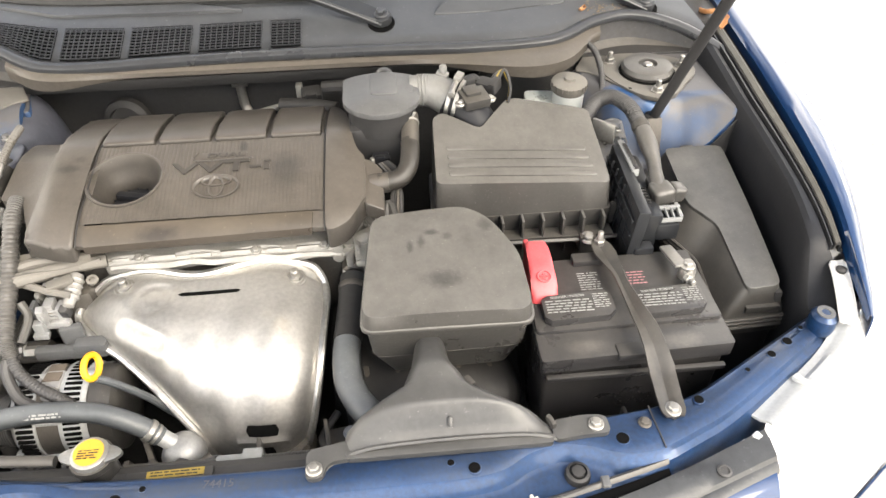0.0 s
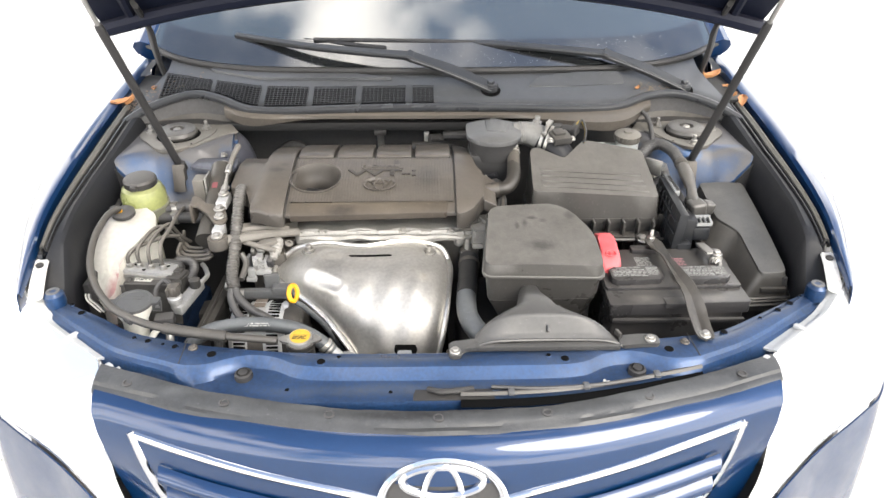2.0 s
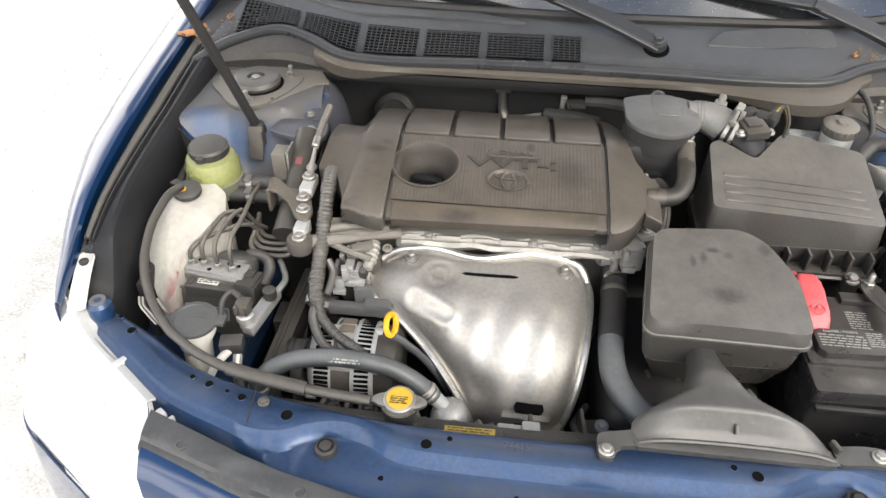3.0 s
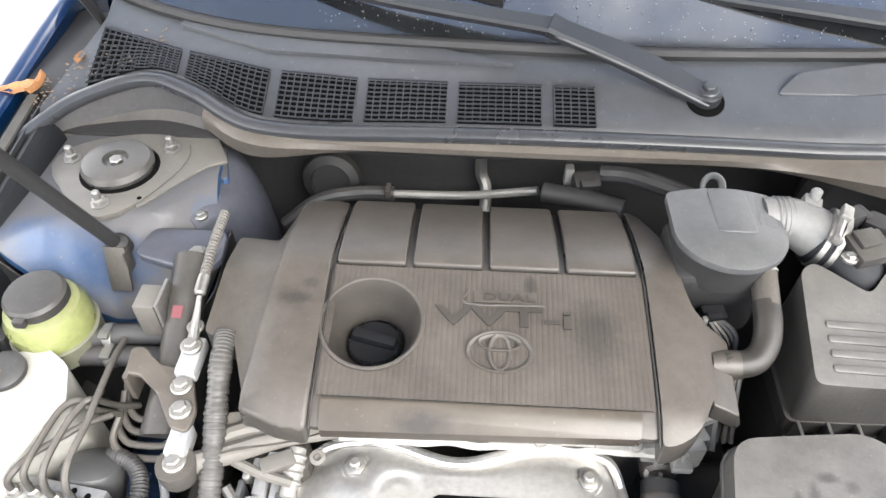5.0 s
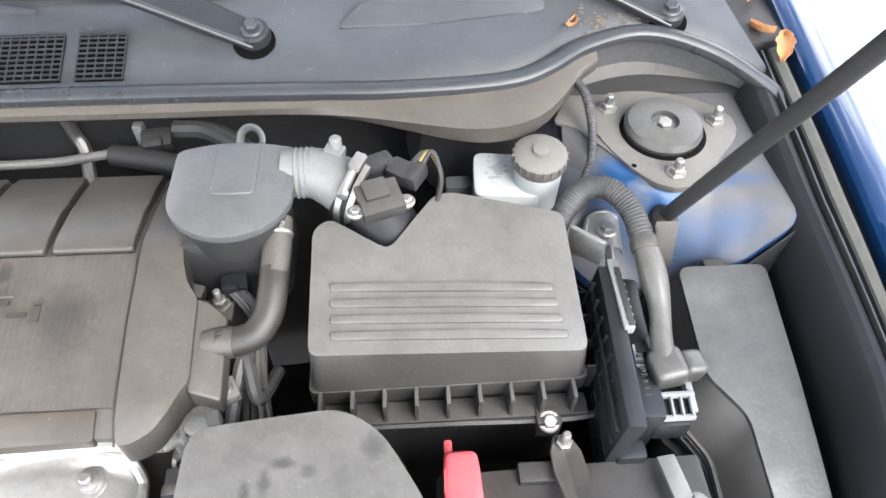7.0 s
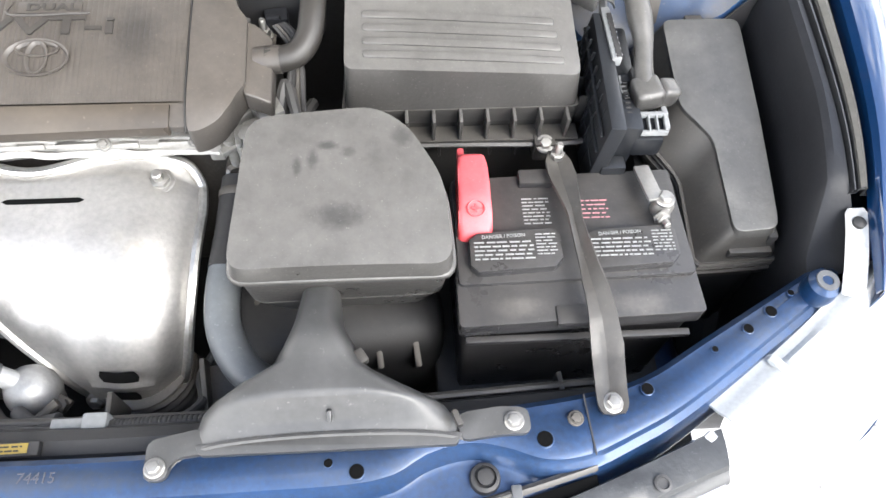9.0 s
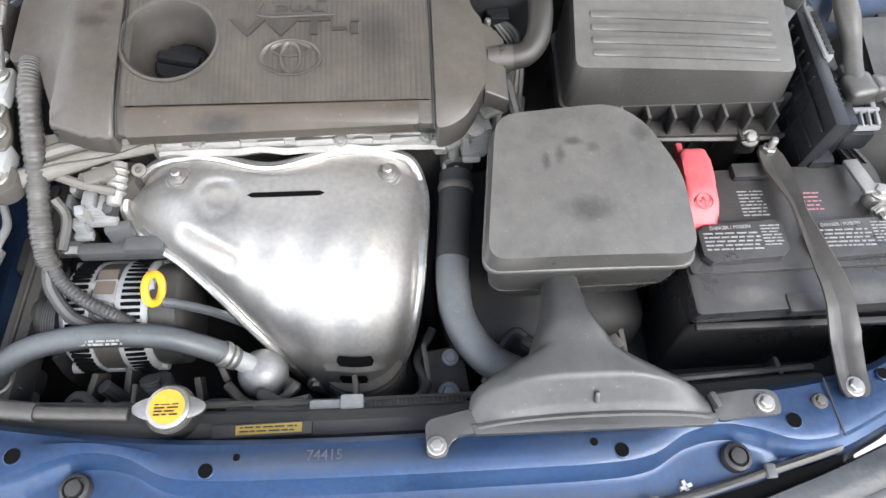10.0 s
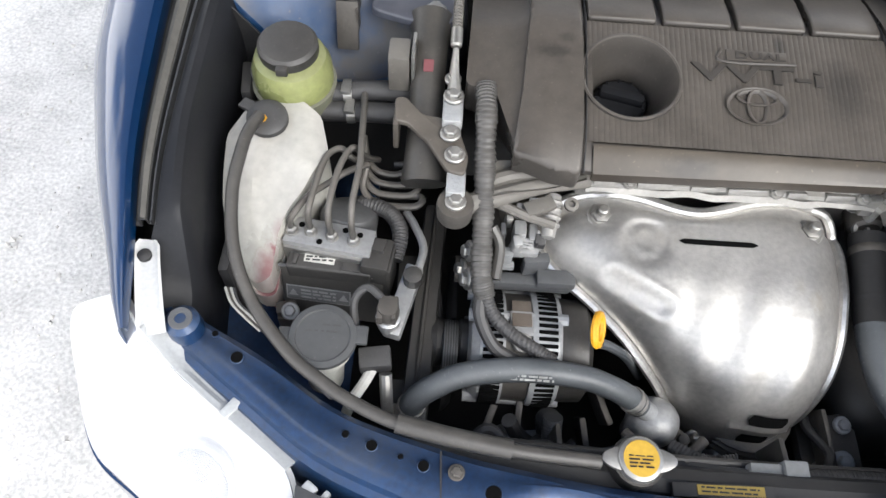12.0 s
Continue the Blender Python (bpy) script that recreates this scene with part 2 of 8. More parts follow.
CLEARPL = mat("clear_reservoir", (0.62, 0.64, 0.62), 0.3, trans=0.25, var=0.08)
GREENPL = mat("green_reservoir", (0.23, 0.25, 0.095), 0.26, trans=0.08, dust=0.45, dustcol=(0.2, 0.19, 0.12), scale=26, var=0.28)
DUSTPIPE = mat("dusty_brake_pipe", (0.05, 0.048, 0.045), 0.42, metal=0.2, dust=0.7, dustcol=(0.17, 0.152, 0.13), scale=60)
WASHCAP = mat("grey_cap_plastic", (0.04, 0.042, 0.045), 0.4, dust=0.5, dustcol=(0.125, 0.122, 0.115), scale=30, var=0.25)
COLLAR = mat("grey_green_plastic", (0.15, 0.155, 0.11), 0.35, dust=0.5, dustcol=(0.17, 0.16, 0.13), scale=30)
BROWN = mat("brown_dusty_bracket", (0.06, 0.053, 0.046), 0.42, metal=0.2, dust=0.52, dustcol=(0.165, 0.143, 0.118), scale=30, var=0.25)
ALT = mat("grey_aluminium_casting", (0.42, 0.42, 0.415), 0.42, metal=0.65, dust=0.28, dustcol=(0.22, 0.205, 0.18), bump=0.3)
ABSPL = mat("dusty_unit_plastic", (0.02, 0.02, 0.02), 0.42, dust=0.42, dustcol=(0.125, 0.114, 0.1), scale=40, var=0.3)
# darker copy of the label yellow, with the sticker's shade in the colour
SHADEYELLOW = mat("shaded_yellow", (0.32, 0.22, 0.03), 0.45, dust=0.4, dustcol=(0.12, 0.1, 0.06))
RED = mat("red_rubber_cap", (0.6, 0.05, 0.06), 0.4, dust=0.3, dustcol=(0.55, 0.24, 0.24))
GREYPL = mat("pale_grey_connector", (0.2, 0.205, 0.205), 0.4, dust=0.25, dustcol=(0.25, 0.24, 0.22))
FAINT = mat("faded_print", (0.2, 0.2, 0.2), 0.5)
PINK = mat("coolant_stain", (0.2, 0.055, 0.065), 0.45, dust=0.4, dustcol=(0.12, 0.07, 0.065))
YELLOW = mat("yellow_plastic", (0.64, 0.31, 0.006), 0.4, dust=0.1)
LABELY = mat("yellow_label", (0.5, 0.31, 0.04), 0.45, var=0.15)
LABELW = mat("white_print", (0.3, 0.3, 0.285), 0.5, var=0.35)
LABELG = mat("grey_label", (0.075, 0.077, 0.08), 0.4, dust=0.25, dustcol=(0.17, 0.165, 0.155))
PINKPRINT = mat("pink_print", (0.42, 0.2, 0.21), 0.5)
SPOT = mat("dried_water", (0.16, 0.165, 0.16), 0.7)
INK = mat("black_ink", (0.02, 0.02, 0.02), 0.6)
GLASS = mat("windscreen_glass", (0.02, 0.028, 0.03), 0.03, var=0.05, bump=0.0, ior=2.3, dust=0.04, dustcol=(0.3, 0.32, 0.33))
FRIT = mat("black_frit", (0.007, 0.008, 0.009), 0.14, var=0.6, scale=60, dust=0.03, dustcol=(0.3, 0.31, 0.3), spec=0.5, bump=0.0, ior=2.1)
LENS = mat("clear_headlamp_lens", (0.97, 0.975, 0.98), 0.08, trans=0.84, var=0.02, bump=0.0)
LAMPIN = mat("headlamp_housing", (0.62, 0.625, 0.63), 0.25, metal=0.35, var=0.2, scale=12, bump=0.0)
WHITEPAINT = mat("white_bracket", (0.56, 0.56, 0.545), 0.45, dust=0.25, dustcol=(0.33, 0.31, 0.28))
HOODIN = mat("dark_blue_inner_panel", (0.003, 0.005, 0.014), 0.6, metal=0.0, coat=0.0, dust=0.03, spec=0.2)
# flat black that paints in the shade inside holes, slots and gaps
HOLEBLACK = mat("painted_hole_shade", (0.003, 0.003, 0.003), 0.9, bump=0.0, spec=0.1)
LAMPGREY = mat("headlamp_flange", (0.4, 0.41, 0.41), 0.4, dust=0.3, dustcol=(0.3, 0.29, 0.27))
SEALRUB = mat("glossy_seal_rubber", (0.028, 0.03, 0.034), 0.3, dust=0.16, dustcol=(0.17, 0.165, 0.16), scale=20)
TRIMRUB = mat("worn_trim_rubber", (0.017, 0.017, 0.018), 0.38, dust=0.25, dustcol=(0.15, 0.155, 0.155), scale=26, bump=0.3, var=0.5,
              smudges=[(-0.4, -0.1, 0.07, 0.012, -0.9), (-0.2, -0.14, 0.05, 0.01, -0.7), (0.05, -0.15, 0.06, 0.01, 0.6), (0.3, -0.125, 0.06, 0.012, -0.8), (-0.05, -0.16, 0.08, 0.012, 0.7), (0.45, -0.07, 0.05, 0.012, 0.6)])
TANKPL = mat("stained_tank_plastic", (0.44, 0.435, 0.39), 0.34, dust=0.12, dustcol=(0.24, 0.1, 0.105), scale=18,
             smudges=[(-0.628, 0.188, 0.022, 0.024, -14.0), (-0.612, 0.218, 0.012, 0.016, -5.0), (-0.665, 0.3, 0.008, 0.03, -0.8)])
VENTGRID = mat("vent_grid_plastic", (0.02, 0.021, 0.024), 0.35, dust=0.3, dustcol=(0.11, 0.115, 0.12), scale=30)
FIREWALL = mat("dark_insulation", (0.02, 0.02, 0.021), 0.6, dust=0.2, dustcol=(0.11, 0.105, 0.1), scale=30, var=0.35)
STRUTWALL = mat("violet_grey_dusty_paint", (0.045, 0.05, 0.068), 0.35, dust=0.36, dustcol=(0.145, 0.138, 0.14), scale=20, var=0.3, coat=0.2)
PALEPL = mat("pale_grey_duct", (0.17, 0.17, 0.165), 0.42, dust=0.5, dustcol=(0.19, 0.18, 0.165))
# TAN made darker: shade under the cowl lip is put into this colour
SIDEWALL = mat("shaded_tan_sheet_metal", (0.032, 0.034, 0.04), 0.5, dust=0.75, dustcol=(0.13, 0.116, 0.098), scale=26, var=0.5, bump=0.2)
# darker than COVER: the letters' edge shadows are put into this colour
LETTER = mat("shaded_raised_plastic", (0.022, 0.021, 0.02), 0.35, dust=0.3, dustcol=(0.14, 0.12, 0.1))
SEALTAN = mat("dusty_seal_rubber", (0.03, 0.029, 0.027), 0.45, dust=0.6, dustcol=(0.13, 0.122, 0.105), scale=50, var=0.4)
SEALDARK = mat("dark_fender_rubber", (0.014, 0.0145, 0.016), 0.4, dust=0.2, dustcol=(0.15, 0.148, 0.145), scale=60, var=0.3)
DULLALU = mat("dull_grey_casting", (0.42, 0.425, 0.425), 0.46, metal=0.4, dust=0.3, dustcol=(0.26, 0.255, 0.245), bump=0.4)
CRUMB = mat("leaf_crumbs", (0.22, 0.16, 0.11), 0.7, var=0.4, scale=90)
ECUBLK = mat("satin_black_casing", (0.009, 0.01, 0.012), 0.34, dust=0.06, dustcol=(0.14, 0.14, 0.14))
WIPERBLK = mat("matte_black_arm", (0.012, 0.013, 0.015), 0.42, dust=0.12, dustcol=(0.13, 0.135, 0.14), scale=30)
LEAF = mat("dry_leaf", (0.4, 0.19, 0.08), 0.6, var=0.35, scale=80)
GRAVEL = mat("pale_gravel", (0.48, 0.468, 0.445), 0.85, var=0.45, scale=22.0, bump=1.0)
STONE = mat("gravel_stones", (0.48, 0.465, 0.44), 0.85, var=0.2, scale=12.0, bump=0.4)
BRONZE = mat("dark_label_metal", (0.085, 0.068, 0.058), 0.5, dust=0.35)


# ---- builders ----
def link(name, bm, material, parent=None, label="", smooth=35):
    me = bpy.data.meshes.new(name)
    bmesh.ops.recalc_face_normals(bm, faces=bm.faces)
    for f in bm.faces:
        f.smooth = True
    if smooth:
        for e in bm.edges:
            if len(e.link_faces) == 2 and e.calc_face_angle(0) > radians(smooth):
                e.smooth = False
    bm.to_mesh(me)
    bm.free()
    me.materials.append(material)
    ob = new(name, me)
    if parent is not None:
        ob.parent = parent
        if parent.type == "EMPTY":
            ob.matrix_parent_inverse = Matrix.Translation(parent.location).inverted()
    if label:
        ob["label"] = label
    return ob


def thing(name, loc, label, category, group="", kind=""):
    e = new(name)
    e.location, e.empty_display_size = loc, 0.02
    return tagged(e, label, category, group, kind)


part = link


def single(name, bm, material, label, category, group="", kind="", smooth=35):
    return tagged(link(name, bm, material, smooth=smooth), label, category, group, kind)


def join(*bms):
    out = bms[0]
    for b in bms[1:]:
        me = bpy.data.meshes.new("tmp")
        b.to_mesh(me)
        out.from_mesh(me)
        bpy.data.meshes.remove(me)
        b.free()
    return out


def moved(bm, m):
    bm.transform(m)
    return bm


def box(cx, cy, cz, sx, sy, sz, bev=0.003, rot=(0, 0, 0), seg=2):
    bm = bmesh.new()
    bmesh.ops.create_cube(bm, size=1, matrix=Matrix.Diagonal((sx, sy, sz, 1)))
    if bev:
        bmesh.ops.bevel(bm, geom=bm.edges[:], offset=min(bev, 0.45 * min(sx, sy, sz)), segments=seg, profile=0.6, affect="EDGES")
    return moved(bm, pose(cx, cy, cz, *rot))


def prism(outline, z0, z1, bev=0.003, taper=1.0, seg=2):
    """A straight or tapering block over a plan outline; taper scales the foot."""
    bm = bmesh.new()
    n = len(outline)
    mx, my = sum(p[0] for p in outline) / n, sum(p[1] for p in outline) / n
    lo = [bm.verts.new((mx + (x - mx) * taper, my + (y - my) * taper, z0)) for x, y in outline]
    hi = [bm.verts.new((x, y, z1)) for x, y in outline]
    bm.faces.new(hi)
    bm.faces.new(lo[::-1])
    for i in range(n):
        bm.faces.new((lo[i], lo[(i + 1) % n], hi[(i + 1) % n], hi[i]))
    if bev:
        bmesh.ops.bevel(bm, geom=bm.edges[:], offset=bev, segments=seg, profile=0.6, affect="EDGES", clamp_overlap=True)
    return bm


def rounded(outline, r, seg=4):
    """The outline with its corners rounded."""
    out, n = [], len(outline)
    for i in range(n):
        a, b, c = Vector(outline[i - 1]), Vector(outline[i]), Vector(outline[(i + 1) % n])
        k = min(r, (a - b).length * 0.45, (c - b).length * 0.45)
        p, q = b + (a - b).normalized() * k, b + (c - b).normalized() * k
        for s in range(seg + 1):
            t = s / seg
            v = p * (1 - t) ** 2 + b * 2 * t * (1 - t) + q * t * t
            out.append((v.x, v.y))
    return out


def sheet(outline, f, drop=0.02, cx=(), cy=(), bev=0.004, flare=0.0, floor=None, lip=3):
    """A lid over a plan outline: top follows f(x, y), sides fall by drop (or to z = floor)."""
    bm = bmesh.new()
    bm.faces.new([bm.verts.new((x, y, 0)) for x, y in outline])
    for axis, cuts in ((0, cx), (1, cy)):
        for c in cuts:
            co, no = [0, 0, 0], [0, 0, 0]
            co[axis], no[axis] = c, 1
            bmesh.ops.bisect_plane(bm, geom=bm.verts[:] + bm.edges[:] + bm.faces[:], plane_co=co, plane_no=no)
    n = len(outline)
    mx, my = sum(p[0] for p in outline) / n, sum(p[1] for p in outline) / n
    for v in bm.verts:
        v.co.z = f(v.co.x, v.co.y)
    rim = [e for e in bm.edges if e.is_boundary]
    made = bmesh.ops.extrude_edge_only(bm, edges=rim)["geom"]
    for v in (g for g in made if isinstance(g, bmesh.types.BMVert)):
        v.co.z = v.co.z - (drop(v.co.x, v.co.y) if callable(drop) else drop) if floor is None else floor
        v.co.x += (v.co.x - mx) * flare
        v.co.y += (v.co.y - my) * flare
    if bev:
        rim = [e for e in rim if e.is_valid]
        bmesh.ops.bevel(bm, geom=rim, offset=bev, segments=lip, profile=0.5, affect="EDGES", clamp_overlap=True)
    return bm


def smooth_path(pts, n):
    """Points along a smooth curve through pts."""
    pts = [Vector(p) for p in pts]
    if len(pts) < 3:
        return [pts[0].lerp(pts[-1], i / n) for i in range(n + 1)]
    ext = [pts[0] * 2 - pts[1]] + pts + [pts[-1] * 2 - pts[-2]]
    out, m = [], len(pts) - 1
    for i in range(n + 1):
        g = min(i / n * m, m - 1e-6)
        k, t = int(g), g - int(g)
        a, b, c, d = ext[k:k + 4]
        out.append(0.5 * (2 * b + (c - a) * t + (2 * a - 5 * b + 4 * c - d) * t * t + (3 * b - a - 3 * c + d) * t ** 3))
    return out


def tube(pts, r, n=None, seg=10, ribs=0, rib=0.0, flat=1.0, caps=True):
    """A round bar or hose along pts; r may be a function of 0..1; ribs rings with relief rib."""
    n = n or max(6, 6 * (len(pts) - 1))
    if ribs:
        n = max(n, ribs * 4)
    path = smooth_path(pts, n)
    bm, rings = bmesh.new(), []
    tan = (path[1] - path[0]).normalized()
    side = tan.orthogonal().normalized()
    for i, p in enumerate(path):
        t2 = (path[min(i + 1, n)] - path[max(i - 1, 0)]).normalized()
        side = (tan.rotation_difference(t2) @ side)
        side = (side - t2 * side.dot(t2)).normalized()
        tan = t2
        up = tan.cross(side)
        rad = r(i / n) if callable(r) else r
        if ribs:
            rad += rib * math.copysign(min(1, abs(math.sin(i / n * ribs * math.pi)) * 1.6), math.sin(i / n * ribs * math.pi * 2))
        rings.append([bm.verts.new(p + side * (rad * math.cos(2 * math.pi * k / seg)) + up * (rad * flat * math.sin(2 * math.pi * k / seg)))
                      for k in range(seg)])
    for a, b in zip(rings, rings[1:]):
        for k in range(seg):
            bm.faces.new((a[k], a[(k + 1) % seg], b[(k + 1) % seg], b[k]))
    if caps:
        bm.faces.new(rings[0][::-1])
        bm.faces.new(rings[-1])
    return bm


def lathe(profile, at, axis=(0, 0, 1), seg=24, sx=1.0, sy=1.0, caps=True):
    """A turned body: profile of (radius, height), its foot at at, along axis."""
    bm, rings = bmesh.new(), []
    for r, z in profile:
        rings.append([bm.verts.new((sx * max(r, 1e-4) * math.cos(2 * math.pi * k / seg), sy * max(r, 1e-4) * math.sin(2 * math.pi * k / seg), z))
                      for k in range(seg)])
    for a, b in zip(rings, rings[1:]):
        for k in range(seg):
            bm.faces.new((a[k], a[(k + 1) % seg], b[(k + 1) % seg], b[k]))
    if caps:
        bm.faces.new(rings[0][::-1])
        bm.faces.new(rings[-1])
    q = Vector((0, 0, 1)).rotation_difference(Vector(axis).normalized()).to_matrix().to_4x4()
    return moved(bm, Matrix.Translation(at) @ q)


def patch(fn, nu, nv, thick=0.0):
    """A sheet fn(u, v) -> point, with real thickness below."""
    bm = bmesh.new()
    g = [[bm.verts.new(fn(i / nu, j / nv)) for i in range(nu + 1)] for j in range(nv + 1)]
    for j in range(nv):
        for i in range(nu):
            bm.faces.new((g[j][i], g[j][i + 1], g[j + 1][i + 1], g[j + 1][i]))
    if thick:
        bm.normal_update()
        bmesh.ops.solidify(bm, geom=bm.faces[:], thickness=thick)
    return bm


def bolt(parent, at, r=0.007, axis=(0, 0, 1), material=None, name="bolt"):
    """A hexagon head on a flange, with a low dome."""
    flange = lathe([(r * 1.5, -0.002), (r * 1.55, 0.001), (r * 1.35, 0.0025)], at, axis, 16)
    head = lathe([(r, 0.001), (r, r * 0.85), (r * 0.82, r * 1.05), (r * 0.3, r * 1.1)], at, axis, 6)
    return part(name, join(flange, head), material or STEEL, parent)


def stud(parent, at, r=0.004, h=0.02, axis=(0, 0, 1)):
    nut = lathe([(r * 2.6, -0.001), (r * 2.6, 0.001), (r * 1.8, 0.0012), (r * 1.8, h * 0.4), (r * 1.5, h * 0.45)], at, axis, 6)
    rod = lathe([(r, 0), (r, h), (r * 0.7, h * 1.08)], at, axis, 10)
    return part("stud_nut", join(nut, rod), STEEL, parent)


def lerp_table(table, x):
    """Smoothly read y from rows (x, y)."""
    if x <= table[0][0]:
        return table[0][1]
    for (x0, y0), (x1, y1) in zip(table, table[1:]):
        if x <= x1:
            t = (x - x0) / (x1 - x0)
            return y0 + (y1 - y0) * t
    return table[-1][1]


def spline_table(table, n=40):
    """Rows (x, y) made finer by a smooth curve through them."""
    return [(p.x, p.y) for p in smooth_path([(a, b, 0) for a, b in table], n)]


def steps(a, b, n):
    return [a + (b - a) * i / n for i in range(1, n)]


def lettering(body, size, m, depth=0.0015, bold=0.0, fit=None):
    cu = bpy.data.curves.new("text", "FONT")
    cu.body, cu.size, cu.extrude, cu.offset = body, size, depth, bold
    cu.align_x, cu.align_y, cu.resolution_u = "CENTER", "CENTER", 2
    tmp = bpy.data.objects.new("text", cu)
    scene.collection.objects.link(tmp)
    bpy.context.view_layer.update()
    me = bpy.data.meshes.new_from_object(tmp.evaluated_get(bpy.context.evaluated_depsgraph_get()))
    bpy.data.objects.remove(tmp)
    bm = bmesh.new()
    bm.from_mesh(me)
    bpy.data.meshes.remove(me)
    if fit:
        xs, ys = [v.co.x for v in bm.verts], [v.co.y for v in bm.verts]
        w, h = max(xs) - min(xs), max(ys) - min(ys)
        bm.transform(Matrix.Diagonal((fit[0] / w, fit[1] / h, 1, 1)) @ Matrix.Translation((-(max(xs) + min(xs)) / 2, -(max(ys) + min(ys)) / 2, 0)))
    return moved(bm, m)


def bars(x0, x1, y0, y1, rows, m, seed=1, h=0.0006, fill=0.55):
    """Lines of print that cannot be read, as small raised bars."""
    rnd, out = random.Random(seed), bmesh.new()
    dy = (y1 - y0) / rows
    for k in range(rows):
        x = x0
        while x < x1 - 0.002:
            w = min(rnd.uniform(0.003, 0.012), x1 - x)
            bmesh.ops.create_cube(out, size=1, matrix=pose(x + w / 2, y0 + (k + 0.5) * dy, 0) @ Matrix.Diagonal((w, dy * fill, h, 1)))
            x += w + rnd.uniform(0.0012, 0.003)
    return moved(out, m)


# ---- ground ----
single("ground", patch(lambda u, v: (60 * (u - 0.5), 60 * (v - 0.4), 0.012 * noise.noise((u * 90, v * 90, 0))), 60, 60), GRAVEL,
       "pale sunlit gravel ground under the car", "ground", kind="structure")

# ---- car body ----
car = thing("car", (0, 0.6, 0), "blue metallic sedan with its hood propped open", "car")
MIRROR = Matrix.Diagonal((-1, 1, 1, 1))


def both(name, make, material, label="", parent=None):
    """A left and a right copy of a part; make() returns a bmesh for the side x > 0."""
    out = []
    for side in (1, -1):
        bm = make()
        if side < 0:
            bm.transform(MIRROR)
        out.append(part(name, bm, material, parent or car, label))
    return out


SUP_REAR = spline_table([(-0.72, 0.138), (-0.607, 0.081), (-0.527, 0.034), (-0.432, 0.005), (-0.362, -0.009), (-0.22, -0.026), (0, -0.03),
                         (0.2, -0.02), (0.316, -0.004), (0.414, 0.007), (0.487, 0.022), (0.567, 0.064), (0.72, 0.146)], 60)
SUP_FRONT = spline_table([(-0.72, 0.108), (-0.626, 0.042), (-0.545, -0.012), (-0.46, -0.045), (-0.415, -0.06), (-0.378, -0.058), (-0.345, -0.044), (-0.31, -0.037), (-0.27, -0.044),
                          (-0.22, -0.066), (-0.1, -0.071), (0.1, -0.071), (0.22, -0.067), (0.27, -0.045), (0.31, -0.037), (0.345, -0.044), (0.38, -0.056), (0.42, -0.054), (0.47, -0.035),
                          (0.54, 0.0), (0.72, 0.115)], 90)


def support_fn(u, v):
    x = -0.72 + 1.44 * u
    r, f = lerp_table(SUP_REAR, x), lerp_table(SUP_FRONT, x)
    mid = min(1, max(0, (0.47 - abs(x)) / 0.14))
    mid = mid * mid * (3 - 2 * mid)
    shelf = min(f - 0.016, -0.122 * mid + (f - 0.016) * (1 - mid))
    k = [(r + 0.003, 0.722), (r + 0.003, 0.752), (r - 0.004, 0.7605), (r * 0.72 + f * 0.28, 0.761), (r * 0.62 + f * 0.38, 0.7635), (f + 0.012, 0.7635),
         (f + 0.004, 0.7605), (f, 0.753), (f - 0.008, 0.742 + 0.008 * (1 - mid)), (f - 0.014, 0.74 - 0.01 * (1 - mid)),
         (shelf, 0.737 - 0.03 * (1 - mid)), (shelf - 0.005, 0.728 - 0.03 * (1 - mid)), (shelf - 0.006, 0.665)]
    y, z = k[round(v * 12)]
    return (x, y, z + 0.008 * max(0, abs(x) - 0.55) / 0.17)


support = part("radiator_support", patch(support_fn, 140, 12, -0.003), BLUEDIRT, car, "blue painted front cross member with bolt holes")


def trim_mid(x):
    return lerp_table(TRIM, x)


TRIM = spline_table([(-0.565, -0.078), (-0.383, -0.137), (-0.195, -0.174), (0, -0.187), (0.195, -0.174), (0.383, -0.13), (0.565, -0.072)], 40)


def trim_fn(u, v):
    x = -0.56 + 1.12 * u
    f = trim_mid(x)
    w = 0.046 - 0.012 * (1 - (x / 0.56) ** 2)
    y, z = [(f - 0.004, 0.722), (f - 0.005, 0.733), (f, 0.737), (f + 0.007, 0.738), (f + 0.011, 0.742), (f + w * 0.6, 0.7465), (f + w, 0.746),
            (f + w + 0.002, 0.735)][round(v * 7)]
    return (x, y, z + 0.003 * noise.noise((x * 8, v * 2, 3)) + (0.0018 * noise.noise((x * 34, v * 5, 7)) if 0.5 < v < 0.98 else 0))


trim = part("grille_seal", patch(trim_fn, 120, 7, 0.003), TRIMRUB, car, "dusty dark rubber seal strip above the grille")
PANEL = [(0, 0), (-0.012, -0.004), (-0.03, -0.018), (-0.042, -0.05), (-0.05, -0.1), (-0.055, -0.2), (-0.05, -0.32)]


def panel_pt(x, d):
    """The front face at plan place x and depth d below the seal."""
    f = trim_mid(x)
    dy = lerp_table([(-b, a) for a, b in PANEL], d)
    return (x * (1 - 0.37 * d), f + dy, 0.732 - d)


def panel_fn(u, v):
    return panel_pt(-0.555 + 1.11 * u, [0, 0.004, 0.018, 0.034, 0.05, 0.075, 0.1, 0.15, 0.2, 0.32][round(v * 9)])


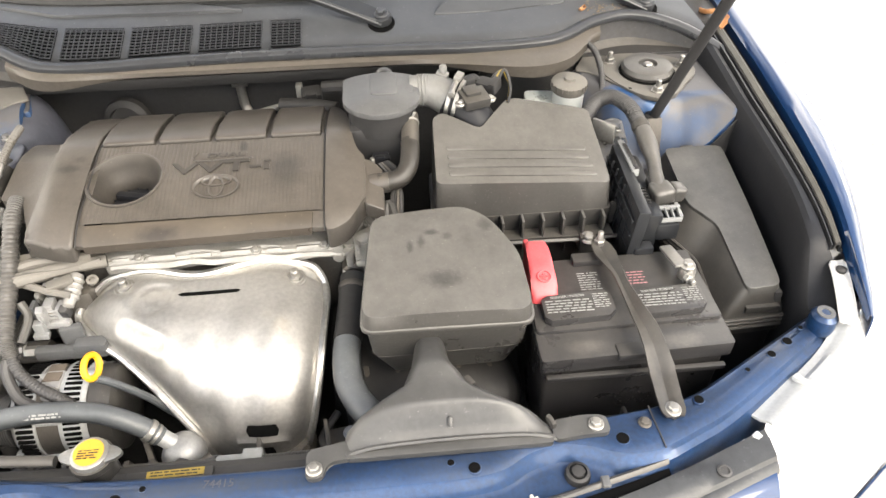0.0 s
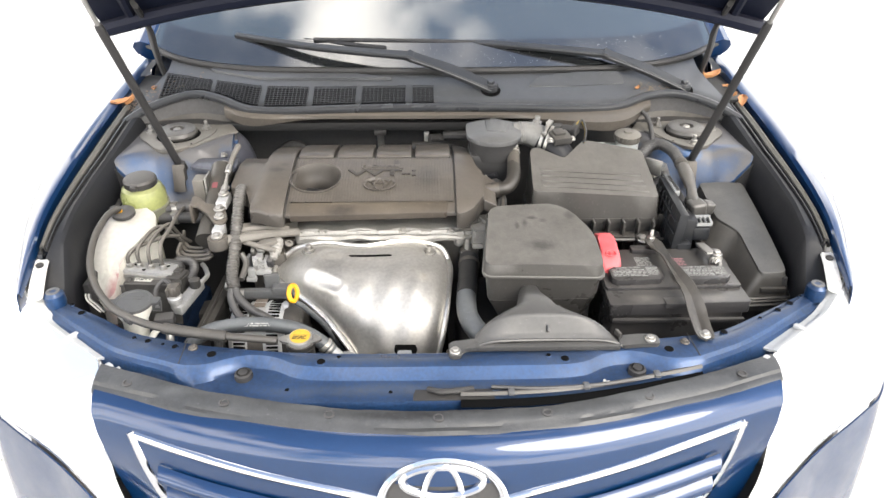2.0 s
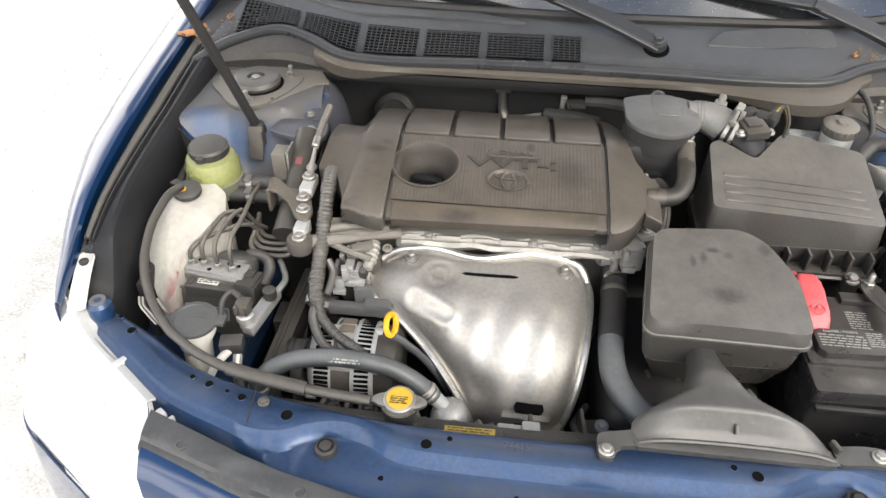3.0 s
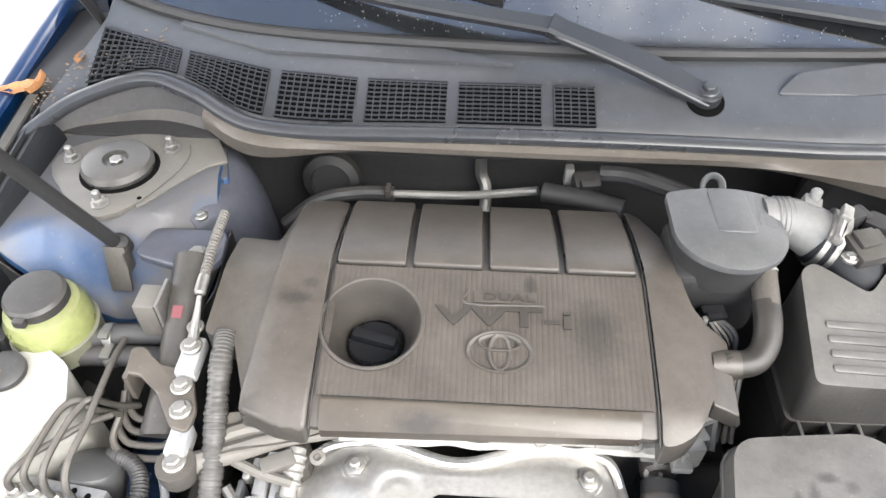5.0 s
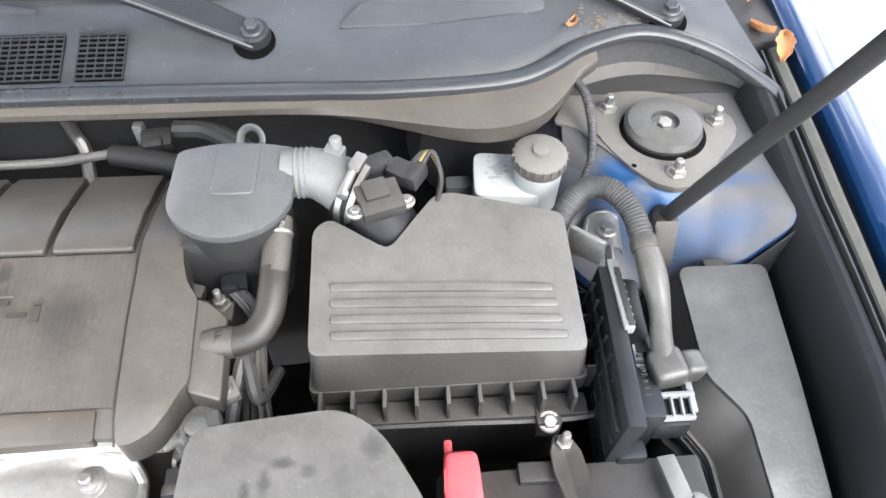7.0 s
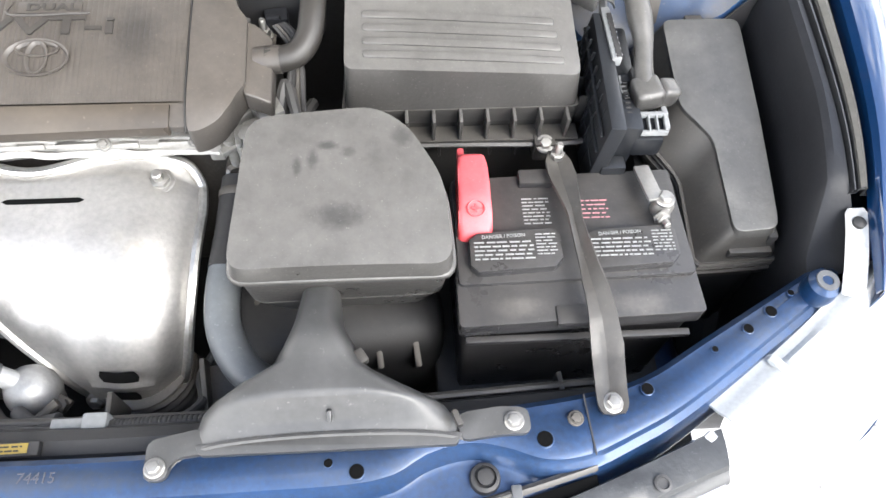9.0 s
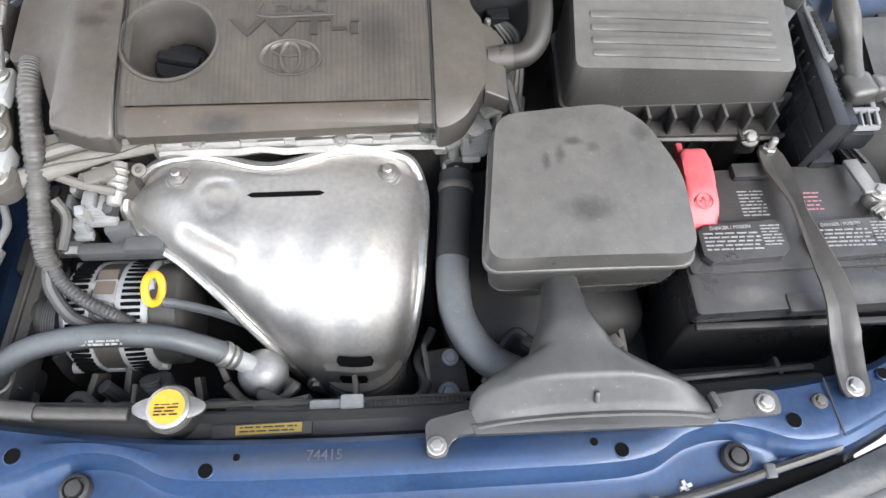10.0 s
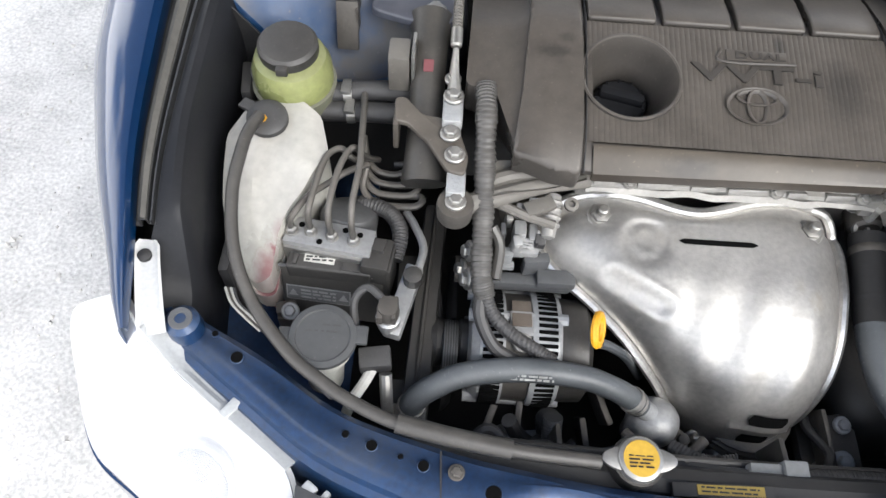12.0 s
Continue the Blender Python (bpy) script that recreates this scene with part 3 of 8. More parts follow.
bumper = part("front_panel", patch(panel_fn, 60, 9, 0.003), BLUE, car, "glossy blue front panel round the grille")
for side in (1, -1):
    # dark sheet laid on the panel for the shaded grille mouth
    part("grille_opening", patch(lambda u, v, s=side: (lambda p: (p[0], p[1] - 0.002, p[2]))(
        panel_pt(s * (0.1 + 0.375 * u), 0.046 + 0.04 * (1 - u) + 0.22 * v)), 12, 8, 0.001), DARK, bumper)
    bar = [panel_pt(side * x, d) for x, d in ((0.487, 0.034), (0.39, 0.043), (0.28, 0.056), (0.16, 0.072), (0.1, 0.085))]
    down = [panel_pt(side * x, d) for x, d in ((0.487, 0.03), (0.48, 0.09), (0.47, 0.16), (0.45, 0.25))]
    part("chrome_frame", tube([(x, y - 0.004, z) for x, y, z in bar], 0.0064, 20, 10, flat=0.7), CHROME, bumper, "bright chrome grille frame")
    part("chrome_frame", tube([(x, y - 0.004, z) for x, y, z in down], 0.0072, 16, 10, flat=0.7), CHROME, bumper, "bright chrome grille frame")
    for k in range(4):
        d0 = 0.078 + k * 0.042
        part("grille_slat", patch(lambda u, v, s=side, d=d0: (lambda p: (p[0], p[1] - 0.006 - 0.016 * math.sin(math.pi * v) ** 0.7, p[2]))(
            panel_pt(s * (0.11 + 0.345 * u), d + 0.036 * (1 - u) + 0.032 * v)), 14, 6, 0.002), BLUE, bumper)
emb_c = Vector((0.0, -0.245, 0.655))
EMB = Matrix.Translation(emb_c) @ Matrix.Rotation(radians(62), 4, "X")


def ring_bm(rx, ry, w, m, seg=40, h=0.004):
    bm = tube([(rx * math.cos(2 * math.pi * k / seg), ry * math.sin(2 * math.pi * k / seg), 0) for k in range(seg + 1)], w, seg * 2, 8, flat=h / w)
    return moved(bm, m)


part("emblem", join(ring_bm(0.09, 0.06, 0.0095, EMB, h=0.006), ring_bm(0.028, 0.053, 0.0065, EMB, h=0.005), ring_bm(0.06, 0.021, 0.0065, EMB @ pose(0, 0.03, 0), h=0.006)),
     CHROME, bumper, "oval chrome badge of crossing rings")
part("emblem_plate", moved(lathe([(0.09, -0.006), (0.09, -0.002)], (0, 0, 0), seg=32, sy=0.66), EMB), DARK, bumper)

# headlamps
LAMP_IN = [(0.726, 0.094, 0.788), (0.69, 0.063, 0.756), (0.625, 0.017, 0.748), (0.572, -0.021, 0.742), (0.553, -0.08, 0.722), (0.543, -0.122, 0.66), (0.53, -0.152, 0.592), (0.505, -0.172, 0.525)]
LAMP_OUT = [(0.75, 0.125, 0.805), (0.835, 0.14, 0.715), (0.836, 0.085, 0.657), (0.806, 0.015, 0.632), (0.752, -0.026, 0.618), (0.655, -0.087, 0.6), (0.575, -0.147, 0.585), (0.515, -0.182, 0.52)]


def lamp_fn(deep=0.0):
    a, b = smooth_path(LAMP_IN, 40), smooth_path(LAMP_OUT, 40)

    def fn(u, v):
        p = a[round(v * 40)].lerp(b[round(v * 40)], u)
        k = math.sin(math.pi * u) * math.sin(math.pi * v)
        return p + Vector((0.25, -0.55, 0.8)) * (0.035 * k) - Vector((0.1, -0.6, 0.7)) * deep * (0.3 + k)
    return fn


for side in (1, -1):
    lens = patch(lamp_fn(), 24, 40, 0.003)
    shell = patch(lamp_fn(0.04), 16, 40, 0.0)
    bowl = lathe([(0.012, 0), (0.035, 0.006), (0.043, 0.02), (0.045, 0.032), (0.041, 0.033)], (0.668, -0.012, 0.672), (0.15, -0.6, 0.78), 28, caps=False)
    bulb = lathe([(0.036, 0), (0.034, 0.01), (0.026, 0.017), (0.012, 0.021)], (0.67, -0.022, 0.682), (0.15, -0.6, 0.78), 28)
    inner = smooth_path(LAMP_IN[:4], 30)
    flange = patch(lambda u, v: inner[round(v * 30)] + Vector((-0.0115, 0.0155, -0.003)) * u * (1.0 if v < 0.6 else 1.4) + Vector((0, 0, 0.004 if u < 0.3 else 0.0)), 4, 30, 0.004)
    turn_lamp = lathe([(0.01, 0), (0.03, 0.004), (0.038, 0.02)], (0.76, 0.055, 0.688), (0.4, -0.5, 0.76), 24)
    ring = lathe([(0.049, 0.0), (0.051, 0.012), (0.046, 0.014), (0.045, 0.004)], (0.667, -0.015, 0.688), (0.15, -0.6, 0.78), 32, caps=False)
    deep = lamp_fn(0.012)
    dots = bmesh.new()
    for k in range(13):
        p = deep(0.84 - 0.018 * k, 0.24 + 0.012 * k)
        bmesh.ops.create_cube(dots, size=1, matrix=pose(p[0], p[1], p[2], 0, 30, 40) @ Matrix.Diagonal((0.005, 0.0025, 0.003, 1)))
    hatch = bmesh.new()
    for k in range(9):
        a0, a1 = deep(0.9 - 0.03 * k, 0.52 - 0.004 * k), deep(0.88 - 0.034 * k, 0.57 - 0.006 * k)
        hatch = join(hatch, tube([a0, a1], 0.0018, 4, 6))
    fold = patch(lambda u, v: deep(0.3 + 0.2 * u + 0.08 * v, 0.55 + 0.1 * v) + Vector((0.0, 0.0, -0.006 * math.sin(9 * u))), 12, 4, 0.0)
    clips = [box(0.634, 0.033, 0.752, 0.01, 0.022, 0.008, 0.002, (0, 0, 36)), box(0.548, -0.036, 0.74, 0.014, 0.012, 0.012, 0.003, (0, 0, 36)), box(0.535, -0.045, 0.738, 0.006, 0.02, 0.01, 0.002, (0, 0, 36))]
    for bm in (lens, shell, bowl, bulb, flange, turn_lamp, ring, dots, hatch, fold, *clips):
        if side < 0:
            bm.transform(MIRROR)
    lamp = part("headlight", shell, LAMPIN, car, "large clear headlight with bright reflector")
    glass = part("lens", lens, LENS, lamp)
    glass.visible_shadow = False
    part("reflector", bowl, LAMPIN, lamp)
    part("projector", bulb, GLASS, lamp)
    part("bezel", ring, LAMPIN, lamp)
    part("indicator", turn_lamp, LAMPIN, lamp)
    part("lens_marks", dots, DARK, lamp)
    part("lens_fluting", hatch, LABELG, lamp)
    part("reflector_fold", fold, LABELG, lamp)
    part("mounting_flange", flange, LAMPGREY, lamp, "pale grey plastic flange along the lamp")
    for bm in clips:
        part("mounting_clip", bm, LAMPGREY, lamp)

out_curve = smooth_path(LAMP_OUT, 40)


def bumper_fn(u, v):
    p = out_curve[12 + round(u * 28)]
    return p + Vector((0.02 * v, -0.03 * v + 0.02 * v * v, -0.3 * v)) + Vector((0.004, -0.006, -0.01))


both("bumper_corner", lambda: patch(bumper_fn, 28, 8, 0.003), BLUE, "glossy blue bumper corner under the headlight")

# fenders, seals and inner walls
EDGE = spline_table([(0.088, 0.737), (0.11, 0.739), (0.16, 0.743), (0.26, 0.754), (0.39, 0.758), (0.55, 0.76), (0.7, 0.762), (0.9, 0.768), (1.3, 0.78)], 40)
FLANK = spline_table([(0.088, 0.811), (0.16, 0.82), (0.26, 0.835), (0.39, 0.85), (0.55, 0.862), (0.7, 0.87), (0.9, 0.877), (1.3, 0.884)], 40)
CREST = spline_table([(0.075, 0.794), (0.1, 0.808), (0.16, 0.836), (0.26, 0.868), (0.39, 0.895), (0.55, 0.92), (0.7, 0.938), (0.9, 0.958), (1.3, 0.985)], 40)


def fender_fn(u, v):
    y = 0.089 + 1.211 * u
    x, z = lerp_table(EDGE, y), lerp_table(CREST, y)
    wide = min(1, (y - 0.088) / 0.3) ** 0.6
    dx, dz = [(0.0, -0.02), (0.0, -0.004), (0.005, 0.0), (0.016, -0.001), (0.032, -0.007), (0.047, -0.019), (0.061, -0.04), (0.075, -0.08),
              (0.09, -0.15), (0.1, -0.3), (0.088, -0.5)][round(v * 10)]
    return (x + dx * (lerp_table(FLANK, y) - x) / 0.074 * (0.08 + 0.92 * wide), y, z + dz * (0.4 + 0.6 * min(1, (y - 0.088) / 0.06)))


both("fender", lambda: patch(fender_fn, 40, 10, 0.002), BLUE, "glossy blue front fender edge")
SEAL = [(0.0, -0.01), (0.003, -0.022), (0.011, -0.022), (0.013, -0.01), (0.029, -0.01), (0.0305, -0.017), (0.033, -0.017), (0.0345, -0.01), (0.037, -0.01), (0.0385, -0.018), (0.041, -0.018)]
CROWN = [(0.012, -0.013), (0.0135, -0.0085), (0.02, -0.005), (0.0275, -0.0075), (0.0295, -0.013)]
LINER = [(0.041, -0.032), (0.0425, -0.014), (0.05, -0.0115), (0.059, -0.015), (0.068, -0.03), (0.073, -0.065), (0.071, -0.25), (0.06, -0.5)]


def strip_fn(table, y0, y1, wide0=0.54):
    def fn(u, v):
        y = y0 + (y1 - y0) * u
        x, z = lerp_table(EDGE, y), lerp_table(CREST, y)
        k = wide0 + (1 - wide0) * min(1, max(0, (y - 0.18) / 0.3))
        dx, dz = table[round(v * (len(table) - 1))]
        return (x - dx * k, y, z + dz)
    return fn


both("fender_seal", lambda: patch(strip_fn(SEAL, 0.19, 0.7), 40, len(SEAL) - 1, 0.002), SEALDARK, "ribbed dusty dark rubber fender seal")
both("seal_crown", lambda: patch(strip_fn(CROWN, 0.19, 0.7), 40, len(CROWN) - 1, 0.0015), SEALTAN, "tan dust along the crown of the fender seal")


def liner_fn(u, v):
    y = 0.125 + 0.535 * u
    x, z = lerp_table(EDGE, y), lerp_table(CREST, y)
    seal = 0.54 + 0.46 * min(1, max(0, (y - 0.18) / 0.3))
    wide = 0.8 + 0.2 * min(1, max(0, (y - 0.3) / 0.2))
    f = min(1, max(0, (0.2 - y) / 0.05))
    i = round(v * (len(LINER) - 1))
    dx, dz = LINER[i]
    k = seal if i < 2 else wide
    if i < 2:
        dx *= 1 - 0.75 * f
    return (x - dx * k, y, z + dz - (0.028 if i < 2 else 0.05) * f)


both("fender_liner", lambda: patch(liner_fn, 48, len(LINER) - 1, 0.002), LINERPL, "black plastic inner fender cover")
for side in (1, -1):
    tab = patch(lambda u, v: (0.733 - 0.018 * v + (u - 0.5) * (0.025 + 0.007 * v) * min(1, 0.7 + 5 * v), 0.179 - 0.088 * v, 0.815 - 0.03 * v ** 1.5 - 0.012 * (u - 0.5) * v + 0.003 * abs(2 * u - 1) ** 4), 10, 14, 0.003)
    pin = lathe([(0.007, 0), (0.007, 0.004), (0.004, 0.006)], (0.731, 0.161, 0.815), seg=16)
    pad = lathe([(0.016, 0), (0.018, 0.01), (0.017, 0.026), (0.012, 0.031), (0.006, 0.032)], (0.688, 0.105, 0.765), seg=20)
    if side < 0:
        [b.transform(MIRROR) for b in (tab, pin, pad)]
    bracket = part("corner_bracket", tab, WHITEPAINT, car, "white painted bracket at the fender tip")
    part("clip", pin, DARK, bracket)
    boss = part("end_boss", pad, BLUEDIRT, car, "worn blue end boss")
    cap_ring = lathe([(0.012, 0.0), (0.0115, 0.0015), (0.006, 0.0015), (0.005, -0.001)], (0.688 * side, 0.105, 0.7968), seg=20)
    part("boss_face", cap_ring, LABELG, boss)


def tower_z(x, y):
    """Height of the strut tower's top over the plan, for x > 0."""
    d = math.hypot((x - 0.59) * 0.9, y - 0.6)
    crest = lerp_table([(0.46, 0.53), (0.58, 0.53), (0.62, 0.53), (0.657, 0.513), (0.69, 0.482), (0.72, 0.464), (0.76, 0.45)], x)
    fall = max(0, crest - y)
    z = 0.89 - 0.5 * max(0, d - 0.13) ** 1.5 - 1.25 * fall * fall / (fall + 0.014)
    # the drum under the mount stands proud of a lower shelf at its inner front
    k = min(1, max(0, (math.hypot(x - 0.587, y - 0.602) - 0.094) / 0.034)) * min(1, max(0, (0.64 - x) / 0.06)) * min(1, max(0, (0.61 - y) / 0.06))
    return max(0.6, z - 0.045 * k * k * (3 - 2 * k))


def tower():
    o = rounded([(0.462, 0.49), (0.475, 0.64), (0.52, 0.7), (0.66, 0.71), (0.73, 0.66), (0.715, 0.468), (0.64, 0.456), (0.52, 0.46)], 0.03, 4)
    return sheet(o, tower_z, cx=steps(0.44, 0.74, 44), cy=steps(0.4, 0.72, 48), drop=0.014, bev=0.014, lip=4)


for side, ob in zip((1, -1), both("strut_tower", tower, TOWER, "strut tower of blue sheet metal under tan dust")):
    cx = 0.585 if side > 0 else -0.596
    studs = [(cx + side * 0.068 * math.cos(radians(t)), 0.6 + 0.068 * math.sin(radians(t))) for t in (12, 142, 268)]
    hull = []
    for t in range(0, 360, 12):
        near = max(math.cos(radians(t - s)) for s in (12, 142, 268))
        r = 0.07 + 0.021 * max(0, near) ** 6
        hull.append((cx + side * r * math.cos(radians(t)), 0.6 + r * math.sin(radians(t))))
    part("mount_plate", prism(hull if side > 0 else hull[::-1], 0.886, 0.8945, 0.002), TAN, ob)
    part("gusset_plate", sheet(rounded([(side * x, y) for x, y in ((0.551, 0.53), (0.519, 0.57), (0.489, 0.613), (0.464, 0.624), (0.5, 0.69), (0.546, 0.7), (0.6, 0.69))][::side], 0.006, 3), lambda x, y: 0.8925, drop=0.004, bev=0.001), TAN, ob)
    part("strut_mount", lathe([(0.043, 0), (0.0445, 0.009), (0.041, 0.016), (0.034, 0.018), (0.016, 0.018), (0.0145, 0.012), (0.01, 0.01)],
                              (cx, 0.6, 0.893), (0, -0.03, 1), 36), BOXPL, ob, "round dusty rubber strut mount")
    part("mount_groove", lathe([(0.0505, 0.0), (0.047, 0.0022)], (cx + 0.001, 0.599, 0.8935), seg=36), HOLEBLACK, ob)
    part("drain_hole", lathe([(0.003, 0.0), (0.002, 0.0005)], (cx - side * 0.045, 0.545, 0.8948), seg=12), HOLEBLACK, ob)
    bolt(ob, (cx, 0.599, 0.902), 0.0085, material=STEEL, name="strut_nut")
    for sx, sy in studs:
        stud(ob, (sx, sy, 0.895), 0.0045, 0.018)
    for bx, by in ((0.485, 0.551),) if side < 0 else ():
        bolt(ob, (side * bx, by, tower_z(bx, by) + 0.002), 0.006)
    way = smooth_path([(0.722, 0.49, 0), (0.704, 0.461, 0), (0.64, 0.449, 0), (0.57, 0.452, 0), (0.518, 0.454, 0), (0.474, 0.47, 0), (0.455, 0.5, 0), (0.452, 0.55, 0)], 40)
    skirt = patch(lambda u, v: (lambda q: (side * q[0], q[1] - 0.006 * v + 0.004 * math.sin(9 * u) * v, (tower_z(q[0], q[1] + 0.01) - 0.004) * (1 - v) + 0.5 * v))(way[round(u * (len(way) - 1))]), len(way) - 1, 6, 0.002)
    def dome(u, v, c=0.588, sg=side):
        a = radians(132 + 82 * u)
        r = 0.112 + 0.012 * math.sin(3 * a) + 0.075 * v - 0.02 * v * v
        z = tower_z(c + 0.1 * math.cos(a), max(0.47, 0.6 + 0.1 * math.sin(a)))
        return (sg * (c + r * math.cos(a)), 0.6 + r * 0.98 * math.sin(a) * (1 - 0.12 * v), min(z, 0.884) - 0.01 - 0.03 * v - 0.16 * v ** 3 + 0.003 * math.sin(9 * u + 4 * v))
    part("inner_dome", patch(dome, 30, 12, 0.002), STRUTWALL, ob, "violet-grey dusty sheet metal dome of the strut tower")
    # near-black sheet hung over the tower's blue lower wall
    part("lower_wall", skirt, DARK, ob, "near-black lower wall of the strut tower")
    part("gas_strut_bracket", join(box(side * 0.567, 0.476, 0.842, 0.026, 0.004, 0.06, 0.0015, (-18, 0, 0)), box(side * 0.555, 0.484, 0.85, 0.003, 0.016, 0.03, 0.001), box(side * 0.567, 0.492, 0.852, 0.02, 0.02, 0.006, 0.002, (-30, 0, 0))), IRON, ob)
for side in (1, -1):
    a, b, c = Vector((side * 0.567, 0.497, 0.86)), Vector((side * 0.61, 0.363, 1.2)), Vector((side * 0.647, 0.244, 1.5))
    st = thing("gas_strut", a, "black hood gas strut between strut tower and hood", "gas strut", "hood gas struts")
    part("cylinder", tube([a, b], lambda t: 0.0083 if 0.02 < t < 0.985 else 0.007, 40, 16), DARK, st)
    part("rod", tube([b, c], 0.0045, 8, 10), STEEL, st)
    part("ball_socket", lathe([(0.008, -0.012), (0.014, -0.006), (0.014, 0.008), (0.009, 0.014)], a, b - a, 16), DARK, st)

both("tower_shelf", lambda: sheet(rounded([(0.46, 0.6), (0.5, 0.73), (0.6, 0.76), (0.74, 0.74), (0.79, 0.62), (0.74, 0.55), (0.6, 0.66)], 0.02, 3), lambda x, y: 0.879, drop=0.02, bev=0.003), TOWER,
     "dusty sheet metal shelf behind the strut tower")

# cowl
SEAL_LINE = spline_table([(-0.745, 0.625), (-0.72, 0.652), (-0.673, 0.69), (-0.585, 0.716), (-0.507, 0.686), (-0.439, 0.645), (-0.352, 0.63), (-0.226, 0.627), (0, 0.625),
                          (0.19, 0.626), (0.3, 0.629), (0.424, 0.645), (0.502, 0.688), (0.58, 0.71), (0.66, 0.69), (0.72, 0.648), (0.745, 0.615)], 70)
UPPER = spline_table([(-0.75, 0.93), (-0.63, 0.845), (-0.453, 0.785), (-0.23, 0.758), (0, 0.748), (0.23, 0.758), (0.453, 0.785), (0.63, 0.845), (0.75, 0.93)], 40)


def cowl_z(x, y):
    return 0.951 + 0.36 * (y - 0.63) - 0.085 * x * x


def cowl_fn(u, v):
    x = -0.745 + 1.49 * u
    a, b = lerp_table(SEAL_LINE, x) + 0.008, lerp_table(UPPER, x)
    y = a + (b - a) * v
    x *= 1 - 0.1 * min(1, v * 1.6) * max(0, (abs(x) - 0.6) / 0.145)
    return (x, y, cowl_z(x, y) - 0.012 * math.exp(-((v - 0.02) / 0.06) ** 2))


cowl = part("cowl_panel", patch(cowl_fn, 90, 14, 0.002), COWL, car, "grey dusty plastic cowl panel below the windscreen")
part("cowl_seal", tube([(x, y - 0.002, cowl_z(x, y) + 0.0) for x, y in SEAL_LINE[::2]], 0.0125, 110, 12, flat=0.8), SEALRUB, car, "long black rubber seal along the cowl edge")
VENTS = [(-0.665, -0.545), (-0.532, -0.418), (-0.402, -0.302), (-0.288, -0.187), (-0.173, -0.07), (-0.054, -0.004)]
for x0, x1 in VENTS:
    def vent_edge(x, back):
        a = lerp_table(SEAL_LINE, x) + 0.014
        b = lerp_table([(-0.67, 0.802), (-0.55, 0.756), (-0.42, 0.717), (-0.3, 0.701), (-0.18, 0.695), (0, 0.693)], x)
        return b if back else a
    # black sheet stands for the shade under the vent lattice
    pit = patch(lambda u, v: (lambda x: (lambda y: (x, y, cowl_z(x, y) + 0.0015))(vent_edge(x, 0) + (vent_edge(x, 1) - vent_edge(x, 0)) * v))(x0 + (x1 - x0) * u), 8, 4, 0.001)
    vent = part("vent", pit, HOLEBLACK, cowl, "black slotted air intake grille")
    lat = bmesh.new()
    nx, ny = max(5, round((x1 - x0) / 0.0092)), 9
    for i in range(nx + 1):
        x = x0 + (x1 - x0) * i / nx
        y0, y1 = vent_edge(x, 0), vent_edge(x, 1)
        ym = (y0 + y1) / 2
        bmesh.ops.create_cube(lat, size=1, matrix=pose(x, ym, cowl_z(x, ym) + 0.004, 20) @ Matrix.Diagonal((0.001, (y1 - y0) * 1.02, 0.0022, 1)))
    for j in range(ny + 1):
        xa = [x0 + (x1 - x0) * k / 6 for k in range(7)]
        pts = [(x, vent_edge(x, 0) + (vent_edge(x, 1) - vent_edge(x, 0)) * j / ny) for x in xa]
        for (ax, ay), (bx, by) in zip(pts, pts[1:]):
            d = math.hypot(bx - ax, by - ay)
            bmesh.ops.create_cube(lat, size=1, matrix=pose((ax + bx) / 2, (ay + by) / 2, cowl_z((ax + bx) / 2, (ay + by) / 2) + 0.0045, 0, 0, math.degrees(math.atan2(by - ay, bx - ax)))
                                  @ Matrix.Diagonal((d * 1.05, 0.001, 0.0022, 1)))
    part("lattice", lat, VENTGRID, vent)
part("raised_pad", sheet(rounded([(0.222, 0.699), (0.336, 0.708), (0.464, 0.731), (0.452, 0.756), (0.346, 0.742), (0.25, 0.723)], 0.008), lambda x, y: cowl_z(x, y) + 0.002 + 0.45 * max(0, y - 0.698 - 0.135 * (x - 0.222)),
                         drop=0.02, cy=steps(0.7, 0.755, 8), bev=0.003), COWL, cowl)
part("raised_pad", sheet(rounded([(-0.56, 0.795), (-0.42, 0.745), (-0.25, 0.728), (-0.1, 0.722), (-0.2, 0.745), (-0.4, 0.775), (-0.53, 0.815)], 0.01), lambda x, y: cowl_z(x, y) + 0.006, drop=0.01, bev=0.004), COWL, cowl)


def lip_fn(u, v):
    x = -0.5 + 1.02 * u
    y = lerp_table(SEAL_LINE, x)
    k = 1 - min(1, max(0, (abs(x) - 0.44) / 0.07)) ** 2
    swell = math.exp(-((x - 0.4) / 0.13) ** 2)
    bulge = 0.05 * k * swell + 0.012 * math.exp(-((x + 0.42) / 0.08) ** 2)
    low = 0.924 - 0.018 * min(1, max(swell, math.exp(-((x + 0.45) / 0.1) ** 2)))
    y2, z2 = [(y + 0.004, 0.945), (y - 0.007, 0.936), (y - 0.0125 - bulge * 0.5, 0.933), (y - 0.0125 - bulge, 0.928), (y - 0.0105 - bulge, low + 0.003), (y - 0.002 - bulge * 0.8, low), (y + 0.03, low)][round(v * 6)]
    return (x, y2, z2)


part("cowl_lip", patch(lip_fn, 60, 6, 0.002), BROWN, car, "tan dusty sheet metal lip under the cowl seal")


def side_wall(u, v):
    x = 0.495 + 0.235 * u
    y = lerp_table(SEAL_LINE, x)
    c, i = cowl_z(x, y), round(v * 4)
    rise = max(0.004, c - 0.02 - 0.884)
    return (x, y + [0.012, 0.01, 0.006, -0.008, -0.028][i], [c - 0.004, 0.884 + rise, 0.884 + 0.45 * rise, 0.884 + 0.2 * rise, 0.884][i])


